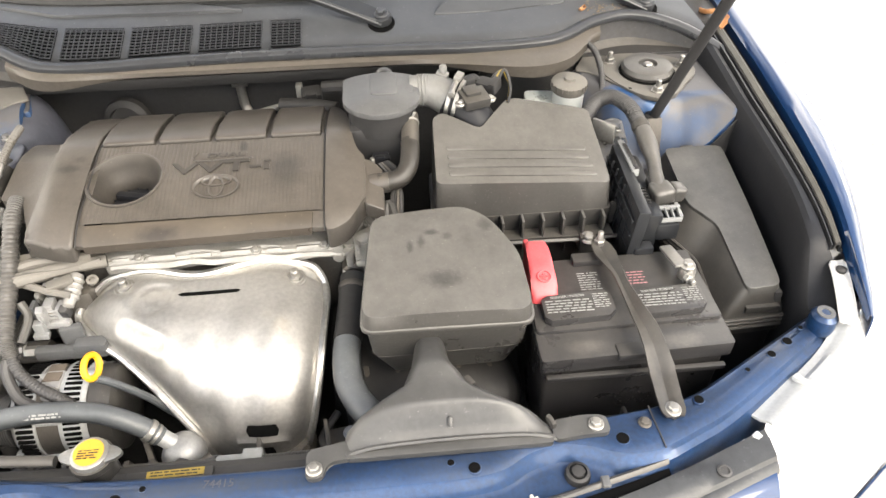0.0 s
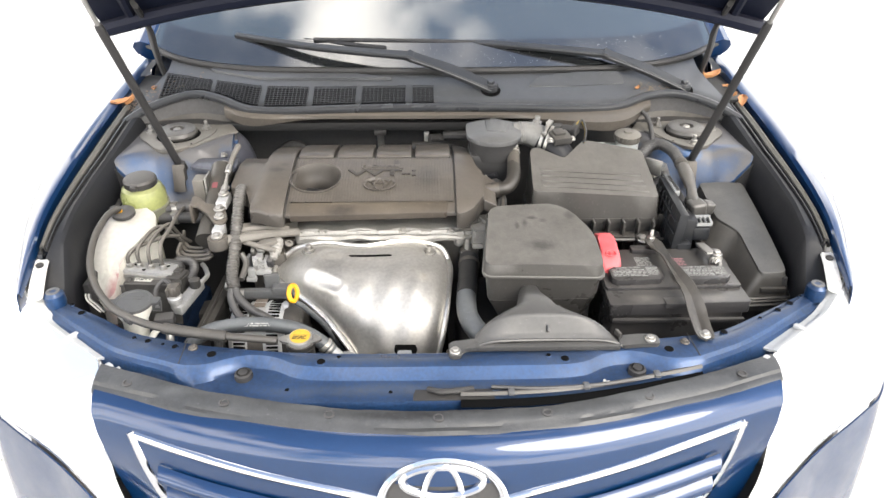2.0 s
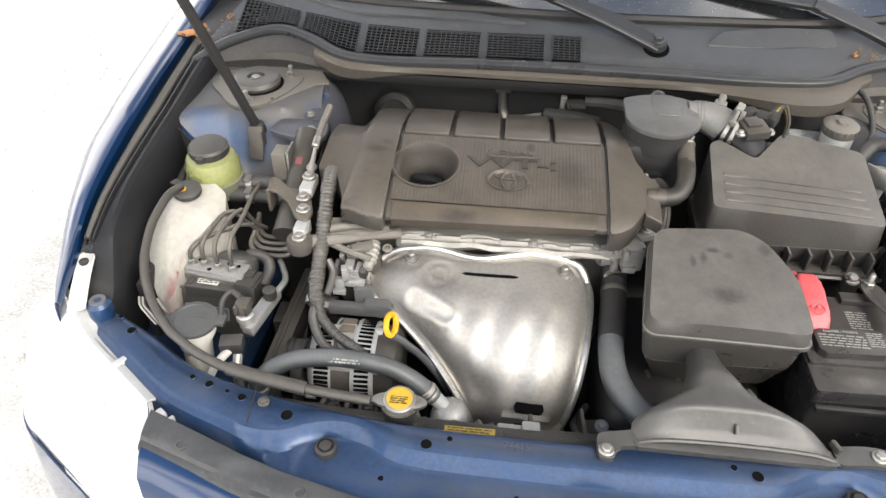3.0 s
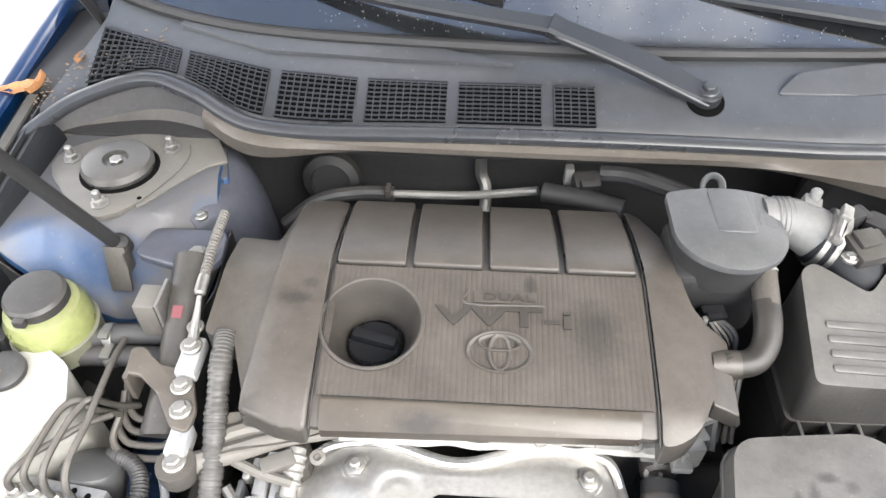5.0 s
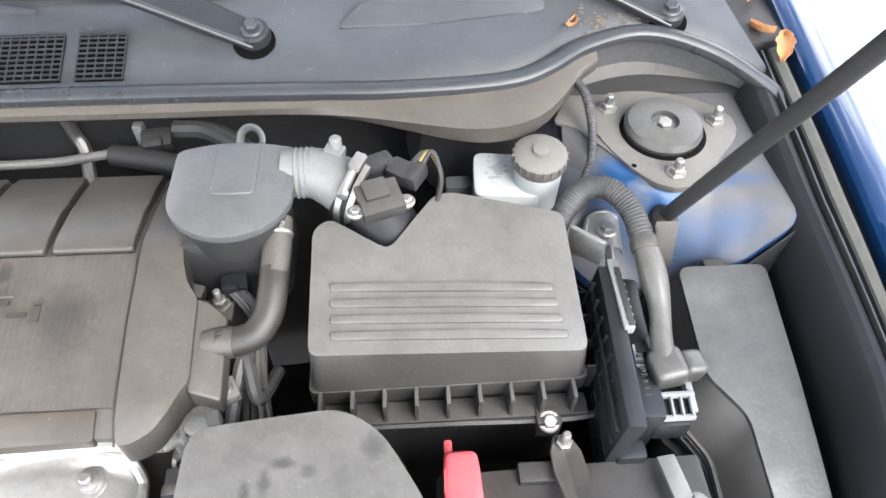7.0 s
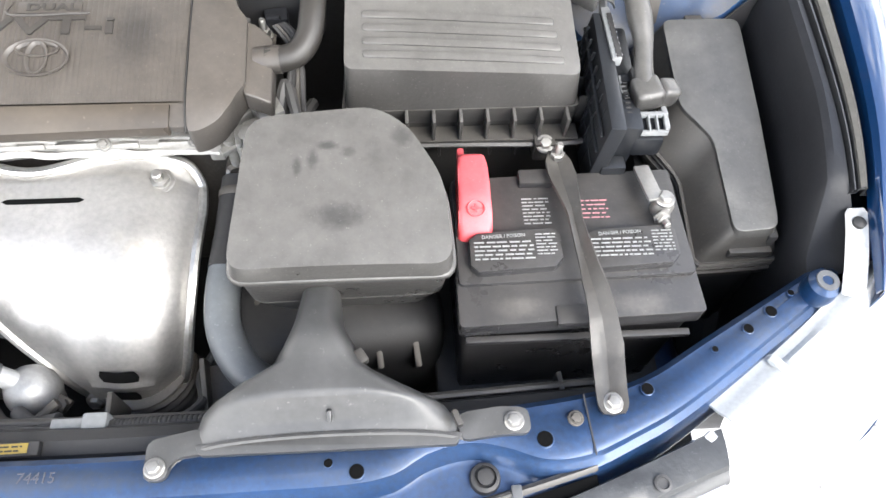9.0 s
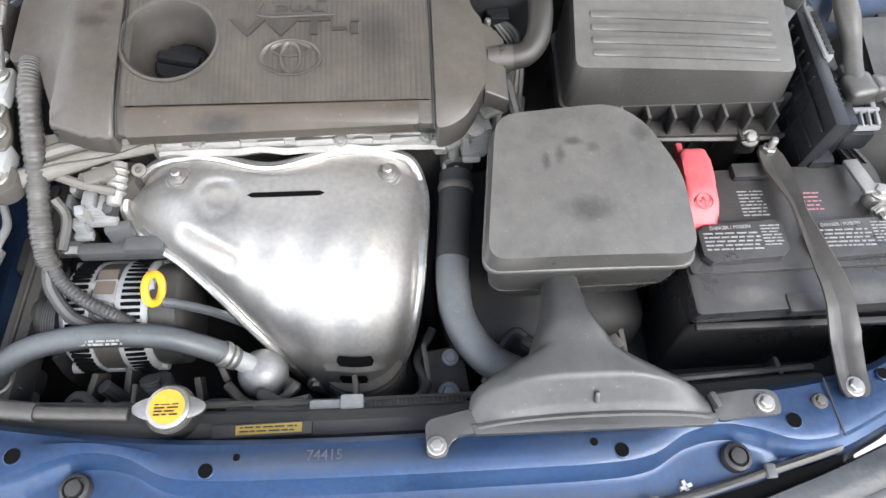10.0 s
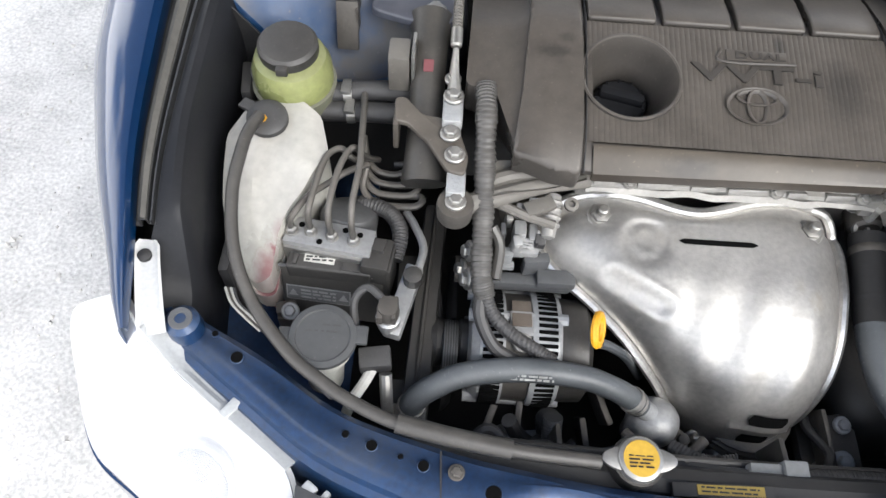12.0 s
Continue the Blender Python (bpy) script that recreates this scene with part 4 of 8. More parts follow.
both("cowl_side_wall", lambda: patch(side_wall, 24, 4, 0.0), SIDEWALL, "tan dusty sheet metal wall round the strut tower")
part("plenum", box(0, 0.82, 0.885, 1.6, 0.3, 0.02, 0.004), DARK, car, "dark plenum under the cowl")
part("firewall", patch(lambda u, v: (-0.62 + 1.24 * u, 0.765 + 0.012 * math.sin(u * 9) - 0.06 * v, 0.93 - 0.75 * v), 20, 8, 0.003), FIREWALL, car, "dark insulated firewall")
part("dash_top", box(0, 1.2, 0.93, 1.4, 0.55, 0.05, 0.02), DARK, car, "dark dashboard behind the windscreen")


def screen_fn(u, v):
    x = -0.74 + 1.48 * u
    y = lerp_table(UPPER, x) - 0.005
    s = 0.75 * v
    return (x * (1 - 0.12 * v), y + s * 0.86, cowl_z(x, y) + 0.012 + s * 0.5 + 0.02 * math.sin(math.pi * v))


part("frit_band", patch(lambda u, v: (lambda p: (p[0], p[1], p[2] + 0.0035))(screen_fn(0.02 + 0.96 * u, 0.11 * v)), 40, 4), FRIT, car, "black band along the screen base")
part("screen_moulding", tube([(x, y - 0.004, cowl_z(x, y) + 0.004) for x, y in UPPER[::2]], 0.009, 70, 8), DARK, car)
screen = part("windscreen", patch(screen_fn, 40, 14, 0.004), GLASS, car, "dark windscreen glass reflecting the sky")
spots, rnd = bmesh.new(), random.Random(21)
for k in range(420):
    p = Vector(screen_fn(rnd.uniform(0.25, 0.9), 0.01 + 0.1 * rnd.random() ** 1.2)) + Vector((0, -0.002, 0.0052))
    bmesh.ops.create_circle(spots, cap_ends=True, segments=6, radius=rnd.uniform(0.0003, 0.0009), matrix=Matrix.Translation(p) @ Matrix.Rotation(radians(30), 4, "X") @ Matrix.Diagonal((1, rnd.uniform(0.7, 1.6), 1, 1)))
tagged(part("water_spots", spots, SPOT, screen, smooth=0), "pale dried water spots", kind="stuff")
part("roof", patch(lambda u, v: (-0.62 + 1.24 * u, 1.46 + 1.3 * v, 1.37 + 0.06 * math.sin(math.pi * u) + 0.05 * math.sin(math.pi * v)), 10, 8, 0.01), BLUE, car)
both("side_body", lambda: patch(lambda u, v: (0.81 + 0.08 * math.sin(math.pi * min(1, v * 1.3)) - 0.06 * max(0, u - 0.8) / 0.2, 1.22 + 3.1 * u, 0.985 - 0.7 * v), 20, 8, 0.01), BLUE, "glossy blue body side")
part("rear_deck", patch(lambda u, v: (-0.8 + 1.6 * u, 3.3 + 1.05 * v, 1.0 + 0.03 * math.sin(math.pi * u) - 0.05 * v), 10, 6, 0.01), BLUE, car)
part("rear_panel", patch(lambda u, v: (-0.76 + 1.52 * u, 4.32 + 0.05 * math.sin(math.pi * u), 0.96 - 0.65 * v), 10, 4, 0.01), BLUE, car)
part("rear_screen", patch(lambda u, v: (-0.62 + 1.24 * u + 0.1 * (u - 0.5) * v, 2.74 + 0.6 * v, 1.38 + 0.05 * math.sin(math.pi * u) - 0.37 * v), 10, 6, 0.006), GLASS, car)
both("side_window", lambda: patch(lambda u, v: (0.63 + 0.16 * v, 1.5 - 0.5 * v + (1.25 + 1.1 * v) * u, 1.37 - 0.39 * v), 8, 4, 0.006), GLASS)
both("sill", lambda: box(0.74, 2.2, 0.3, 0.12, 3.4, 0.12, 0.03), DARK)
both("pillar", lambda: tube([(0.76, 0.93, 1.0), (0.7, 1.2, 1.18), (0.63, 1.48, 1.36)], 0.035, 14, 10), BLUE)


def ribbon(pts, width, thick, n=24, up=(0, -0.35, 1)):
    """A flat bar with rounded edges along pts; width may be a function of 0..1."""
    path, up = smooth_path(pts, n), Vector(up).normalized()
    bm, rings = bmesh.new(), []
    for i, p in enumerate(path):
        tan = (path[min(i + 1, n)] - path[max(i - 1, 0)]).normalized()
        side = tan.cross(up).normalized()
        top = side.cross(tan)
        w = (width(i / n) if callable(width) else width) / 2
        c = min(w, thick) * 0.3
        rings.append([bm.verts.new(p + side * a + top * b) for a, b in
                      ((-w, 0), (-w, thick - c), (-w + c, thick), (w - c, thick), (w, thick - c), (w, 0), (w - 0.003, 0.001), (-w + 0.003, 0.001))])
    for a, b in zip(rings, rings[1:]):
        for k in range(8):
            bm.faces.new((a[k], a[(k + 1) % 8], b[(k + 1) % 8], b[k]))
    bm.faces.new(rings[0][::-1])
    bm.faces.new(rings[-1])
    return bm


def wiper(piv, knee, mid, tip, blade_a, blade_b):
    a, b = Vector(piv) - Vector((0, 0, 0.009)), Vector(knee)
    w = part("wiper_arm", ribbon([a, a.lerp(b, 0.5) + Vector((0, 0, 0.004)), b], lambda t: 0.03 + 0.006 * math.sin(math.pi * min(1, t * 1.3)), 0.012, 20), WIPERBLK, car, "black wiper arm resting at the screen base")
    part("arm_bar", ribbon([b + (b - a) * 0.02, mid, tip], lambda t: 0.026 - 0.012 * t, 0.01, 24), WIPERBLK, w)
    part("knee_joint", ribbon([b - (b - a) * 0.03, b + (b - a) * 0.04], 0.031, 0.0135, 4), WIPERBLK, w)
    # grey bead added as a painted highlight along the arm's lower edge
    part("arm_edge_highlight", tube([a + Vector((0, -0.017, 0.001)), a.lerp(b, 0.5) + Vector((0, -0.019, 0.005)), b + Vector((0, -0.016, 0.001))], 0.0018, 20, 6), LABELG, w)
    part("wiper_blade", tube([blade_a, Vector(blade_a).lerp(Vector(blade_b), 0.5) + Vector((0, -0.012, 0.006)), blade_b], 0.0075, 20, 6, flat=1.4), DARK, w)
    part("pivot_cap", lathe([(0.0185, -0.022), (0.019, -0.006), (0.0175, 0.0025), (0.014, 0.005), (0.01, 0.0055)], piv, (0, -0.25, 1), 28), WIPERBLK, w)
    part("pivot_hole", lathe([(0.0235, 0), (0.023, 0.0012), (0.004, 0.0014)], (piv[0], piv[1] - 0.003, cowl_z(piv[0], piv[1] - 0.003) + 0.001), (0, -0.34, 1), 28), HOLEBLACK, w)
    bolt(w, (piv[0], piv[1] - 0.001, piv[2] + 0.005), 0.0085, (0, -0.25, 1), SEALRUB, "pivot_nut")


wiper((0.132, 0.686, 0.98), (-0.06, 0.722, 1.037), (-0.3, 0.78, 1.045), (-0.5, 0.87, 1.05), (-0.12, 0.79, 1.04), (-0.66, 0.96, 1.04))
wiper((0.61, 0.729, 0.965), (0.42, 0.775, 1.025), (0.22, 0.795, 1.04), (0.03, 0.83, 1.045), (0.3, 0.825, 1.035), (-0.3, 0.83, 1.05))


# hood, propped open
def hood_fn(u, v):
    a = 2 * u - 1
    x = a * (0.775 - 0.16 * v ** 2)
    lift = 0.13 * (1 - a * a)
    s = lift * (1 - v) + 1.02 * v
    y, z = 0.775 - 0.735 * s, 1.085 + 0.68 * s
    out = 0.045 * (1 - a * a) * math.sin(math.pi * min(1, v + 0.25))
    return (x, y + out * 0.68, z + out * 0.73)


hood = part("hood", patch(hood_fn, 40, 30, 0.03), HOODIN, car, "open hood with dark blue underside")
part("hood_skin", patch(lambda u, v: (lambda p: (p[0], p[1] + 0.024, p[2] + 0.026))(hood_fn(u, v)), 40, 30, 0.0), BLUE, hood, "glossy blue outer hood skin")
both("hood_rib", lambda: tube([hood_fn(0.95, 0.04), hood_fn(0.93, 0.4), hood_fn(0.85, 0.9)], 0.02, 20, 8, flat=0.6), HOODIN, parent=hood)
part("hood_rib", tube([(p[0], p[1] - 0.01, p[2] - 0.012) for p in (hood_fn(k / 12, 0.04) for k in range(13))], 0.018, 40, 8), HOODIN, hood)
both("hood_hinge", lambda: tube([(0.69, 0.84, 0.965), (0.685, 0.8, 1.03), (0.67, 0.75, 1.1), (0.665, 0.68, 1.17)], 0.014, 16, 8, flat=0.5), DARK, "black hood hinge arm", parent=hood)
both("hinge_well", lambda: box(0.735, 0.82, 0.905, 0.1, 0.22, 0.06, 0.008, (0, 0, 6)), DARK, "dark hinge recess")

# bay floor and dark lower walls
both("apron", lambda: box(0.672, 0.43, 0.54, 0.012, 0.5, 0.44, 0.004), DARK, "dark inner apron wall")
both("apron", lambda: box(0.61, 0.075, 0.53, 0.2, 0.012, 0.4, 0.004, (0, 0, 32)), DARK, "dark inner apron wall")
part("bay_floor", patch(lambda u, v: (-0.7 + 1.4 * u, -0.2 + 0.85 * v, 0.33 + 0.02 * noise.noise((u * 9, v * 9, 1))), 20, 14, 0.003), DARK, car, "dark grimy splash tray under the engine")
part("radiator", box(0, -0.02, 0.52, 0.95, 0.035, 0.36, 0.006), DARK, car, "dark radiator core behind the cross member")
both("bay_rail", lambda: tube([(0.6, 0.1, 0.5), (0.58, 0.3, 0.52), (0.57, 0.5, 0.56), (0.53, 0.65, 0.58)], 0.036, 14, 10, flat=1.3), BLUEDIRT, "dirty blue chassis rail low in the bay")


# ---- engine ----
def cover_z(x, y):
    z = lerp_table([(0.25, 0.838), (0.262, 0.85), (0.29, 0.869), (0.3, 0.872), (0.37, 0.888), (0.445, 0.9), (0.46, 0.9), (0.52, 0.888), (0.58, 0.868), (0.6, 0.852)], y)
    if x < -0.355:
        z -= 0.012 * min(1, (-0.355 - x) / 0.015)
    if x > 0.045:
        z -= 3.0 * (x - 0.045) ** 2
    return z


cover = thing("engine_cover", (-0.15, 0.4, 0.83), "dusty brown-black plastic engine cover with ribbed centre", "engine cover")
base_line = rounded([(-0.362, 0.572), (-0.372, 0.5), (-0.42, 0.505), (-0.424, 0.366), (-0.392, 0.362), (-0.366, 0.29), (-0.297, 0.2735), (0.015, 0.278), (0.036, 0.277),
                     (0.068, 0.29), (0.088, 0.325), (0.088, 0.392), (0.076, 0.43), (0.07, 0.47), (0.062, 0.52), (0.04, 0.575), (-0.16, 0.583)], 0.008, 3)
shell = sheet(base_line, lambda x, y: cover_z(x, y) - 0.003, drop=lambda x, y: 0.006 + 0.034 * min(1, max(0, (y - 0.275) / 0.06)), cx=[-0.372, -0.355, -0.34, -0.29, 0.03, 0.045, 0.065], cy=steps(0.25, 0.6, 22) + [0.3, 0.442], bev=0.006)
shell.normal_update()
bmesh.ops.delete(shell, geom=[f for f in shell.faces if abs(f.normal.z) > 0.5 and -0.29 < f.calc_center_median().x < 0.03 and 0.3 < f.calc_center_median().y < 0.442], context="FACES")
part("shell", shell, COVER, cover)
HOLE = Vector((-0.249, 0.378))


def ribbed(x0, x1, y0, y1, n, rows=64):
    """A plate of narrow ridges with the filler opening left free."""
    bm = bmesh.new()
    xs = []
    for i in range(n):
        a, w = x0 + (x1 - x0) * i / n, (x1 - x0) / n
        xs += [(a, 0.0), (a + w * 0.28, 0.00055), (a + w * 0.72, 0.00055)]
    xs.append((x1, 0.0))
    ys = [y0 + (y1 - y0) * j / rows for j in range(rows + 1)]
    g = [[bm.verts.new((x, y, cover_z(x, y) + h)) for x, h in xs] for y in ys]
    for j in range(rows):
        for i in range(len(xs) - 1):
            c = (g[j][i].co + g[j + 1][i + 1].co) / 2
            if (Vector((c.x, c.y)) - HOLE).length > 0.0522:
                bm.faces.new((g[j][i], g[j][i + 1], g[j + 1][i + 1], g[j + 1][i]))
    for v in [v for v in bm.verts if not v.link_faces]:
        bm.verts.remove(v)
    return bm


part("ribbed_panel", ribbed(-0.2965, 0.0335, 0.299, 0.4455, 58), COVER, cover, "fine ribbed centre panel", smooth=25)
part("front_band", sheet(rounded([(-0.289, 0.2695), (0.018, 0.275), (0.02, 0.2975), (-0.29, 0.296)], 0.002, 2), lambda x, y: cover_z(x, y) + 0.0008, drop=0.012, cx=[], cy=[0.275, 0.285], bev=0.0012), COVER_CLEAN, cover, "smooth wiped front band")
for k in range(4):
    a = -0.2965 + 0.0828 * k
    part("rear_panel", sheet(rounded([(a + 0.002, 0.448), (a + 0.0775, 0.448), (a + 0.0765, 0.5785 - 0.001 * k), (a + 0.003, 0.5785 - 0.001 * k)], 0.004, 3),
                             lambda x, y: cover_z(x, y) + 0.0045 + 0.0035 * min(1, (y - 0.448) / 0.03), drop=0.016, cy=[0.455, 0.465, 0.48, 0.5, 0.52, 0.545, 0.565], bev=0.0028), COVER, cover)
part("side_panel", sheet(rounded([(-0.358, 0.577), (-0.3005, 0.58), (-0.3005, 0.267), (-0.335, 0.271), (-0.372, 0.285), (-0.364, 0.35), (-0.357, 0.45)], 0.008, 3), lambda x, y: cover_z(x, y) + 0.004, drop=0.026,
                         cx=[-0.345, -0.33, -0.315], cy=steps(0.26, 0.58, 16), bev=0.0045, lip=4), COVER, cover)
part("side_panel", sheet(rounded([(0.0375, 0.269), (0.052, 0.271), (0.068, 0.279), (0.08, 0.293), (0.087, 0.309), (0.094, 0.32), (0.094, 0.399), (0.084, 0.411), (0.078, 0.434), (0.073, 0.47), (0.067, 0.52), (0.053, 0.566), (0.042, 0.581), (0.0375, 0.581)], 0.006, 3),
                         lambda x, y: cover_z(x, y) + 0.004, drop=0.034, cx=steps(0.04, 0.094, 7), cy=steps(0.27, 0.58, 18), bev=0.005, lip=4), COVER, cover)
part("end_block", sheet(rounded([(0.092, 0.313), (0.1195, 0.308), (0.1195, 0.386), (0.105, 0.397), (0.092, 0.401)], 0.003, 2), lambda x, y: cover_z(x, y) - 0.0015, drop=0.022, cx=steps(0.092, 0.12, 3), bev=0.003), COVER, cover)
part("port_stub", tube([(0.1, 0.364, 0.862), (0.128, 0.364, 0.864)], 0.0152, 4, 16), COVER, cover)
for sx, bend in ((-0.2985, 0.002), (0.0355, 0.0)):
    part("seam", tube([(sx + bend * math.sin(9 * (y - 0.26)), y, cover_z(sx, y) + 0.0008) for y in (0.27, 0.3, 0.35, 0.4, 0.44, 0.48, 0.53, 0.578)], 0.001, 40, 6), DARK, cover)
fz = cover_z(HOLE.x, HOLE.y)
part("filler_funnel", moved(lathe([(0.0555, -0.002), (0.055, 0.0008), (0.053, 0.0014), (0.0512, 0.0006), (0.0495, -0.003), (0.0455, -0.016), (0.039, -0.032), (0.0325, -0.041), (0.031, -0.052)], (0, 0, 0), seg=48, caps=False),
                            Matrix.Translation((HOLE.x, HOLE.y, fz)) @ Matrix.Rotation(radians(9), 4, "X")), COVER, cover, "round funnel round the oil filler")
cap = thing("oil_filler_cap", (HOLE.x, HOLE.y, fz - 0.05), "black plastic oil filler cap with raised grip", "filler cap")
part("cap_body", lathe([(0.0295, 0), (0.0295, 0.012), (0.027, 0.0155), (0.012, 0.016)], (HOLE.x, HOLE.y + 0.006, fz - 0.058), seg=28), LINERPL, cap)
part("grip", box(HOLE.x, HOLE.y + 0.006, fz - 0.038, 0.05, 0.013, 0.012, 0.004, (0, 0, -14)), LINERPL, cap)
for k in range(12):
    a = 2 * math.pi * k / 12
    part("cap_notch", box(HOLE.x + 0.027 * math.cos(a), HOLE.y + 0.006 + 0.027 * math.sin(a), fz - 0.0425, 0.004, 0.002, 0.003, 0.0006, (0, 0, math.degrees(a))), LINERPL, cap)


def on_cover(x, y, lift=0.002):
    slope = math.atan2(cover_z(x, y + 0.02) - cover_z(x, y - 0.02), 0.04)
    return Matrix.Translation((x, y, cover_z(x, y) + lift)) @ Matrix.Rotation(slope, 4, "X")


part("lettering_plate", moved(box(0, 0, 0, 0.066, 0.0145, 0.0016, 0.0006), on_cover(-0.112, 0.4125, 0.0008)), COVER, cover)
part("lettering", lettering("DUAL", 0.0165, on_cover(-0.108, 0.4125, 0.0016), 0.0009, 0.0005, (0.054, 0.0095)), LETTER, cover)
part("lettering_frame", tube([(-0.15, 0.42, cover_z(0, 0.42) + 0.002), (-0.15, 0.403, cover_z(0, 0.403) + 0.002), (-0.07, 0.404, cover_z(0, 0.404) + 0.002)], 0.0013, 12, 6), COVER, cover)
part("lettering", lettering("VVT-i", 0.036, on_cover(-0.114, 0.389, 0.0008), 0.0018, 0.0008, (0.142, 0.022)), LETTER, cover)
EMC = on_cover(-0.117, 0.35)
part("emblem", join(ring_bm(0.0315, 0.0205, 0.0032, EMC, h=0.0014), ring_bm(0.01, 0.0185, 0.0028, EMC, h=0.0014), ring_bm(0.0205, 0.008, 0.0028, EMC @ pose(0, 0.01, 0), h=0.0014)), COVER, cover, "raised oval ring badge")

# heat shield: a drooping stamped sheet
SH_PROFILE = spline_table([(0.0, 0.311), (0.03, 0.302), (0.1, 0.277), (0.22, 0.242), (0.38, 0.19), (0.54, 0.145), (0.68, 0.108), (0.82, 0.084), (0.92, 0.076), (1.0, 0.073)], 40)
SH_HEIGHT = spline_table([(0.0, 0.772), (0.03, 0.777), (0.1, 0.781), (0.22, 0.779), (0.38, 0.773), (0.54, 0.755), (0.68, 0.722), (0.82, 0.672), (0.92, 0.625), (1.0, 0.578)], 40)
SH_LEFT = spline_table([(0.0, -0.27), (0.012, -0.291), (0.035, -0.309), (0.08, -0.325), (0.15, -0.331), (0.22, -0.325), (0.32, -0.3), (0.45, -0.256), (0.6, -0.208), (0.74, -0.168), (0.86, -0.142), (0.95, -0.125), (1.0, -0.105)], 60)
SH_RIGHT = spline_table([(0.0, -0.014), (0.012, 0.004), (0.035, 0.015), (0.08, 0.0225), (0.2, 0.025), (0.4, 0.021), (0.6, 0.014), (0.78, 0.0), (0.9, -0.018), (0.96, -0.034), (1.0, -0.055)], 60)


def shield_fn(u, v):
    xl, xr = lerp_table(SH_LEFT, v), lerp_table(SH_RIGHT, v)
    x = xl + (xr - xl) * u
    y, z = lerp_table(SH_PROFILE, v), lerp_table(SH_HEIGHT, v)
    a = abs(2 * u - 1)
    body = min(1, max(0, (v - 0.12) / 0.3))
    early = min(1, 0.3 + v / 0.1)
    if u < 0.5:
        z -= (0.046 + 0.02 * body) * early * a ** 3.8
        y += 0.026 * body * a ** 4
    else:
        z -= 0.045 * early * a ** 5
        y += 0.024 * body * a ** 5
    y -= 0.025 * math.exp(-(((x + 0.155) / 0.06) ** 2)) * max(0, 1 - v / 0.14)
    low = max(0.0, math.sin(math.pi * min(1, max(0, (v - 0.24) / 0.7)))) ** 1.4
    wave = math.sin((x + 0.055 + 0.06 * (v - 0.5)) * 118) * (1 if x > -0.16 else max(0, 1 - (-0.16 - x) / 0.03))
    flute = 0.0022 * low * (1 - a ** 4) * wave + 0.004 * body * (1 - a ** 4) * math.sin((x + 0.1) * 31)
    # pressed groove, round mark and bolt seats
    sx, sv = x + 0.222, (v - 0.4) * 0.3
    along, across = sx * 0.86 + sv * 0.5, -sx * 0.5 + sv * 0.86
    off = math.hypot(max(0, abs(along) - 0.03), across)
    dent = -0.0042 * math.exp(-(off / 0.0085) ** 2) + 0.002 * math.exp(-((off - 0.014) / 0.006) ** 2)
    mark = math.hypot(x + 0.213, (v - 0.215) * 0.27)
    dent -= 0.0034 / (1 + math.exp((mark - 0.025) / 0.002))
    dent += 0.0012 * math.exp(-((mark - 0.013) / 0.0035) ** 2) * (1 if math.sin(x * 900) > 0 else 0.2)
    for bx in (-0.26, -0.018):
        dent -= 0.006 * math.exp(-((x - bx) / 0.015) ** 2 - ((v - 0.1) / 0.055) ** 2)
    dent += 0.003 * math.exp(-((v - 0.86) / 0.012) ** 2) * (1 if -0.1 < x < -0.03 else 0)
    rim = -0.003 * math.exp(-((1 - a) / 0.05) ** 2) + 0.005 * (a ** 60) + 0.005 * max(0, 1 - v / 0.025) - 0.002 * math.exp(-((v - 0.06) / 0.02) ** 2)
    k = flute + dent + rim
    return (x, y - k * min(1, v * 1.2), z + k * (1 - 0.5 * v))


shield = thing("heat_shield", (-0.15, 0.2, 0.6), "bright stamped metal exhaust heat shield with brown stains", "heat shield")
part("sheet", patch(shield_fn, 130, 100, -0.0015), SHIELD, shield)


def shield_at(x, v):
    xl, xr = lerp_table(SH_LEFT, v), lerp_table(SH_RIGHT, v)
    return Vector(shield_fn((x - xl) / (xr - xl), v))


edge = [shield_fn(0, (k / 36) ** 1.7) for k in range(36, -1, -1)] + [shield_fn(k / 20, 0) for k in range(1, 21)] + [shield_fn(1, (k / 36) ** 1.7) for k in range(1, 37)] + [shield_fn(k / 6, 1) for k in range(5, -1, -1)]
part("rolled_edge", tube([(p[0], p[1] - 0.003, p[2] + 0.0035) for p in edge], 0.0057, 320, 8), SHIELDRIM, shield)
for bx in (-0.26, -0.018):
    p = shield_at(bx, 0.1)
    part("washer", lathe([(0.015, -0.001), (0.016, 0.002), (0.01, 0.0035)], p, (0, -0.1, 1), 20), SHIELD, shield)
    stud(shield, p + Vector((0, 0, 0.002)), 0.0062, 0.016, (0, -0.1, 1))
bolt(shield, shield_at(-0.117, 0.93) + Vector((0, -0.003, 0)), 0.008, (0, -1, 0.5))


def slot(x0, x1, v, half):
    def fn(u, w):
        p = shield_at(x0 + (x1 - x0) * u, v + half * (2 * w - 1) * math.sqrt(max(0.02, 1 - abs(2 * u - 1) ** 18)))
        return p + Vector((0, -0.0025 * min(1, v * 1.4), 0.0014))
    return patch(fn, 16, 4, 0.0)


# slots are black sheets on the shield, their inner shade painted
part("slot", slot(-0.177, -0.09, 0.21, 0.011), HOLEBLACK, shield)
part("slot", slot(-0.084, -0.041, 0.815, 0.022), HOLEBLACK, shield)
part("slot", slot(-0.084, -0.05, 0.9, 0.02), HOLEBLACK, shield)

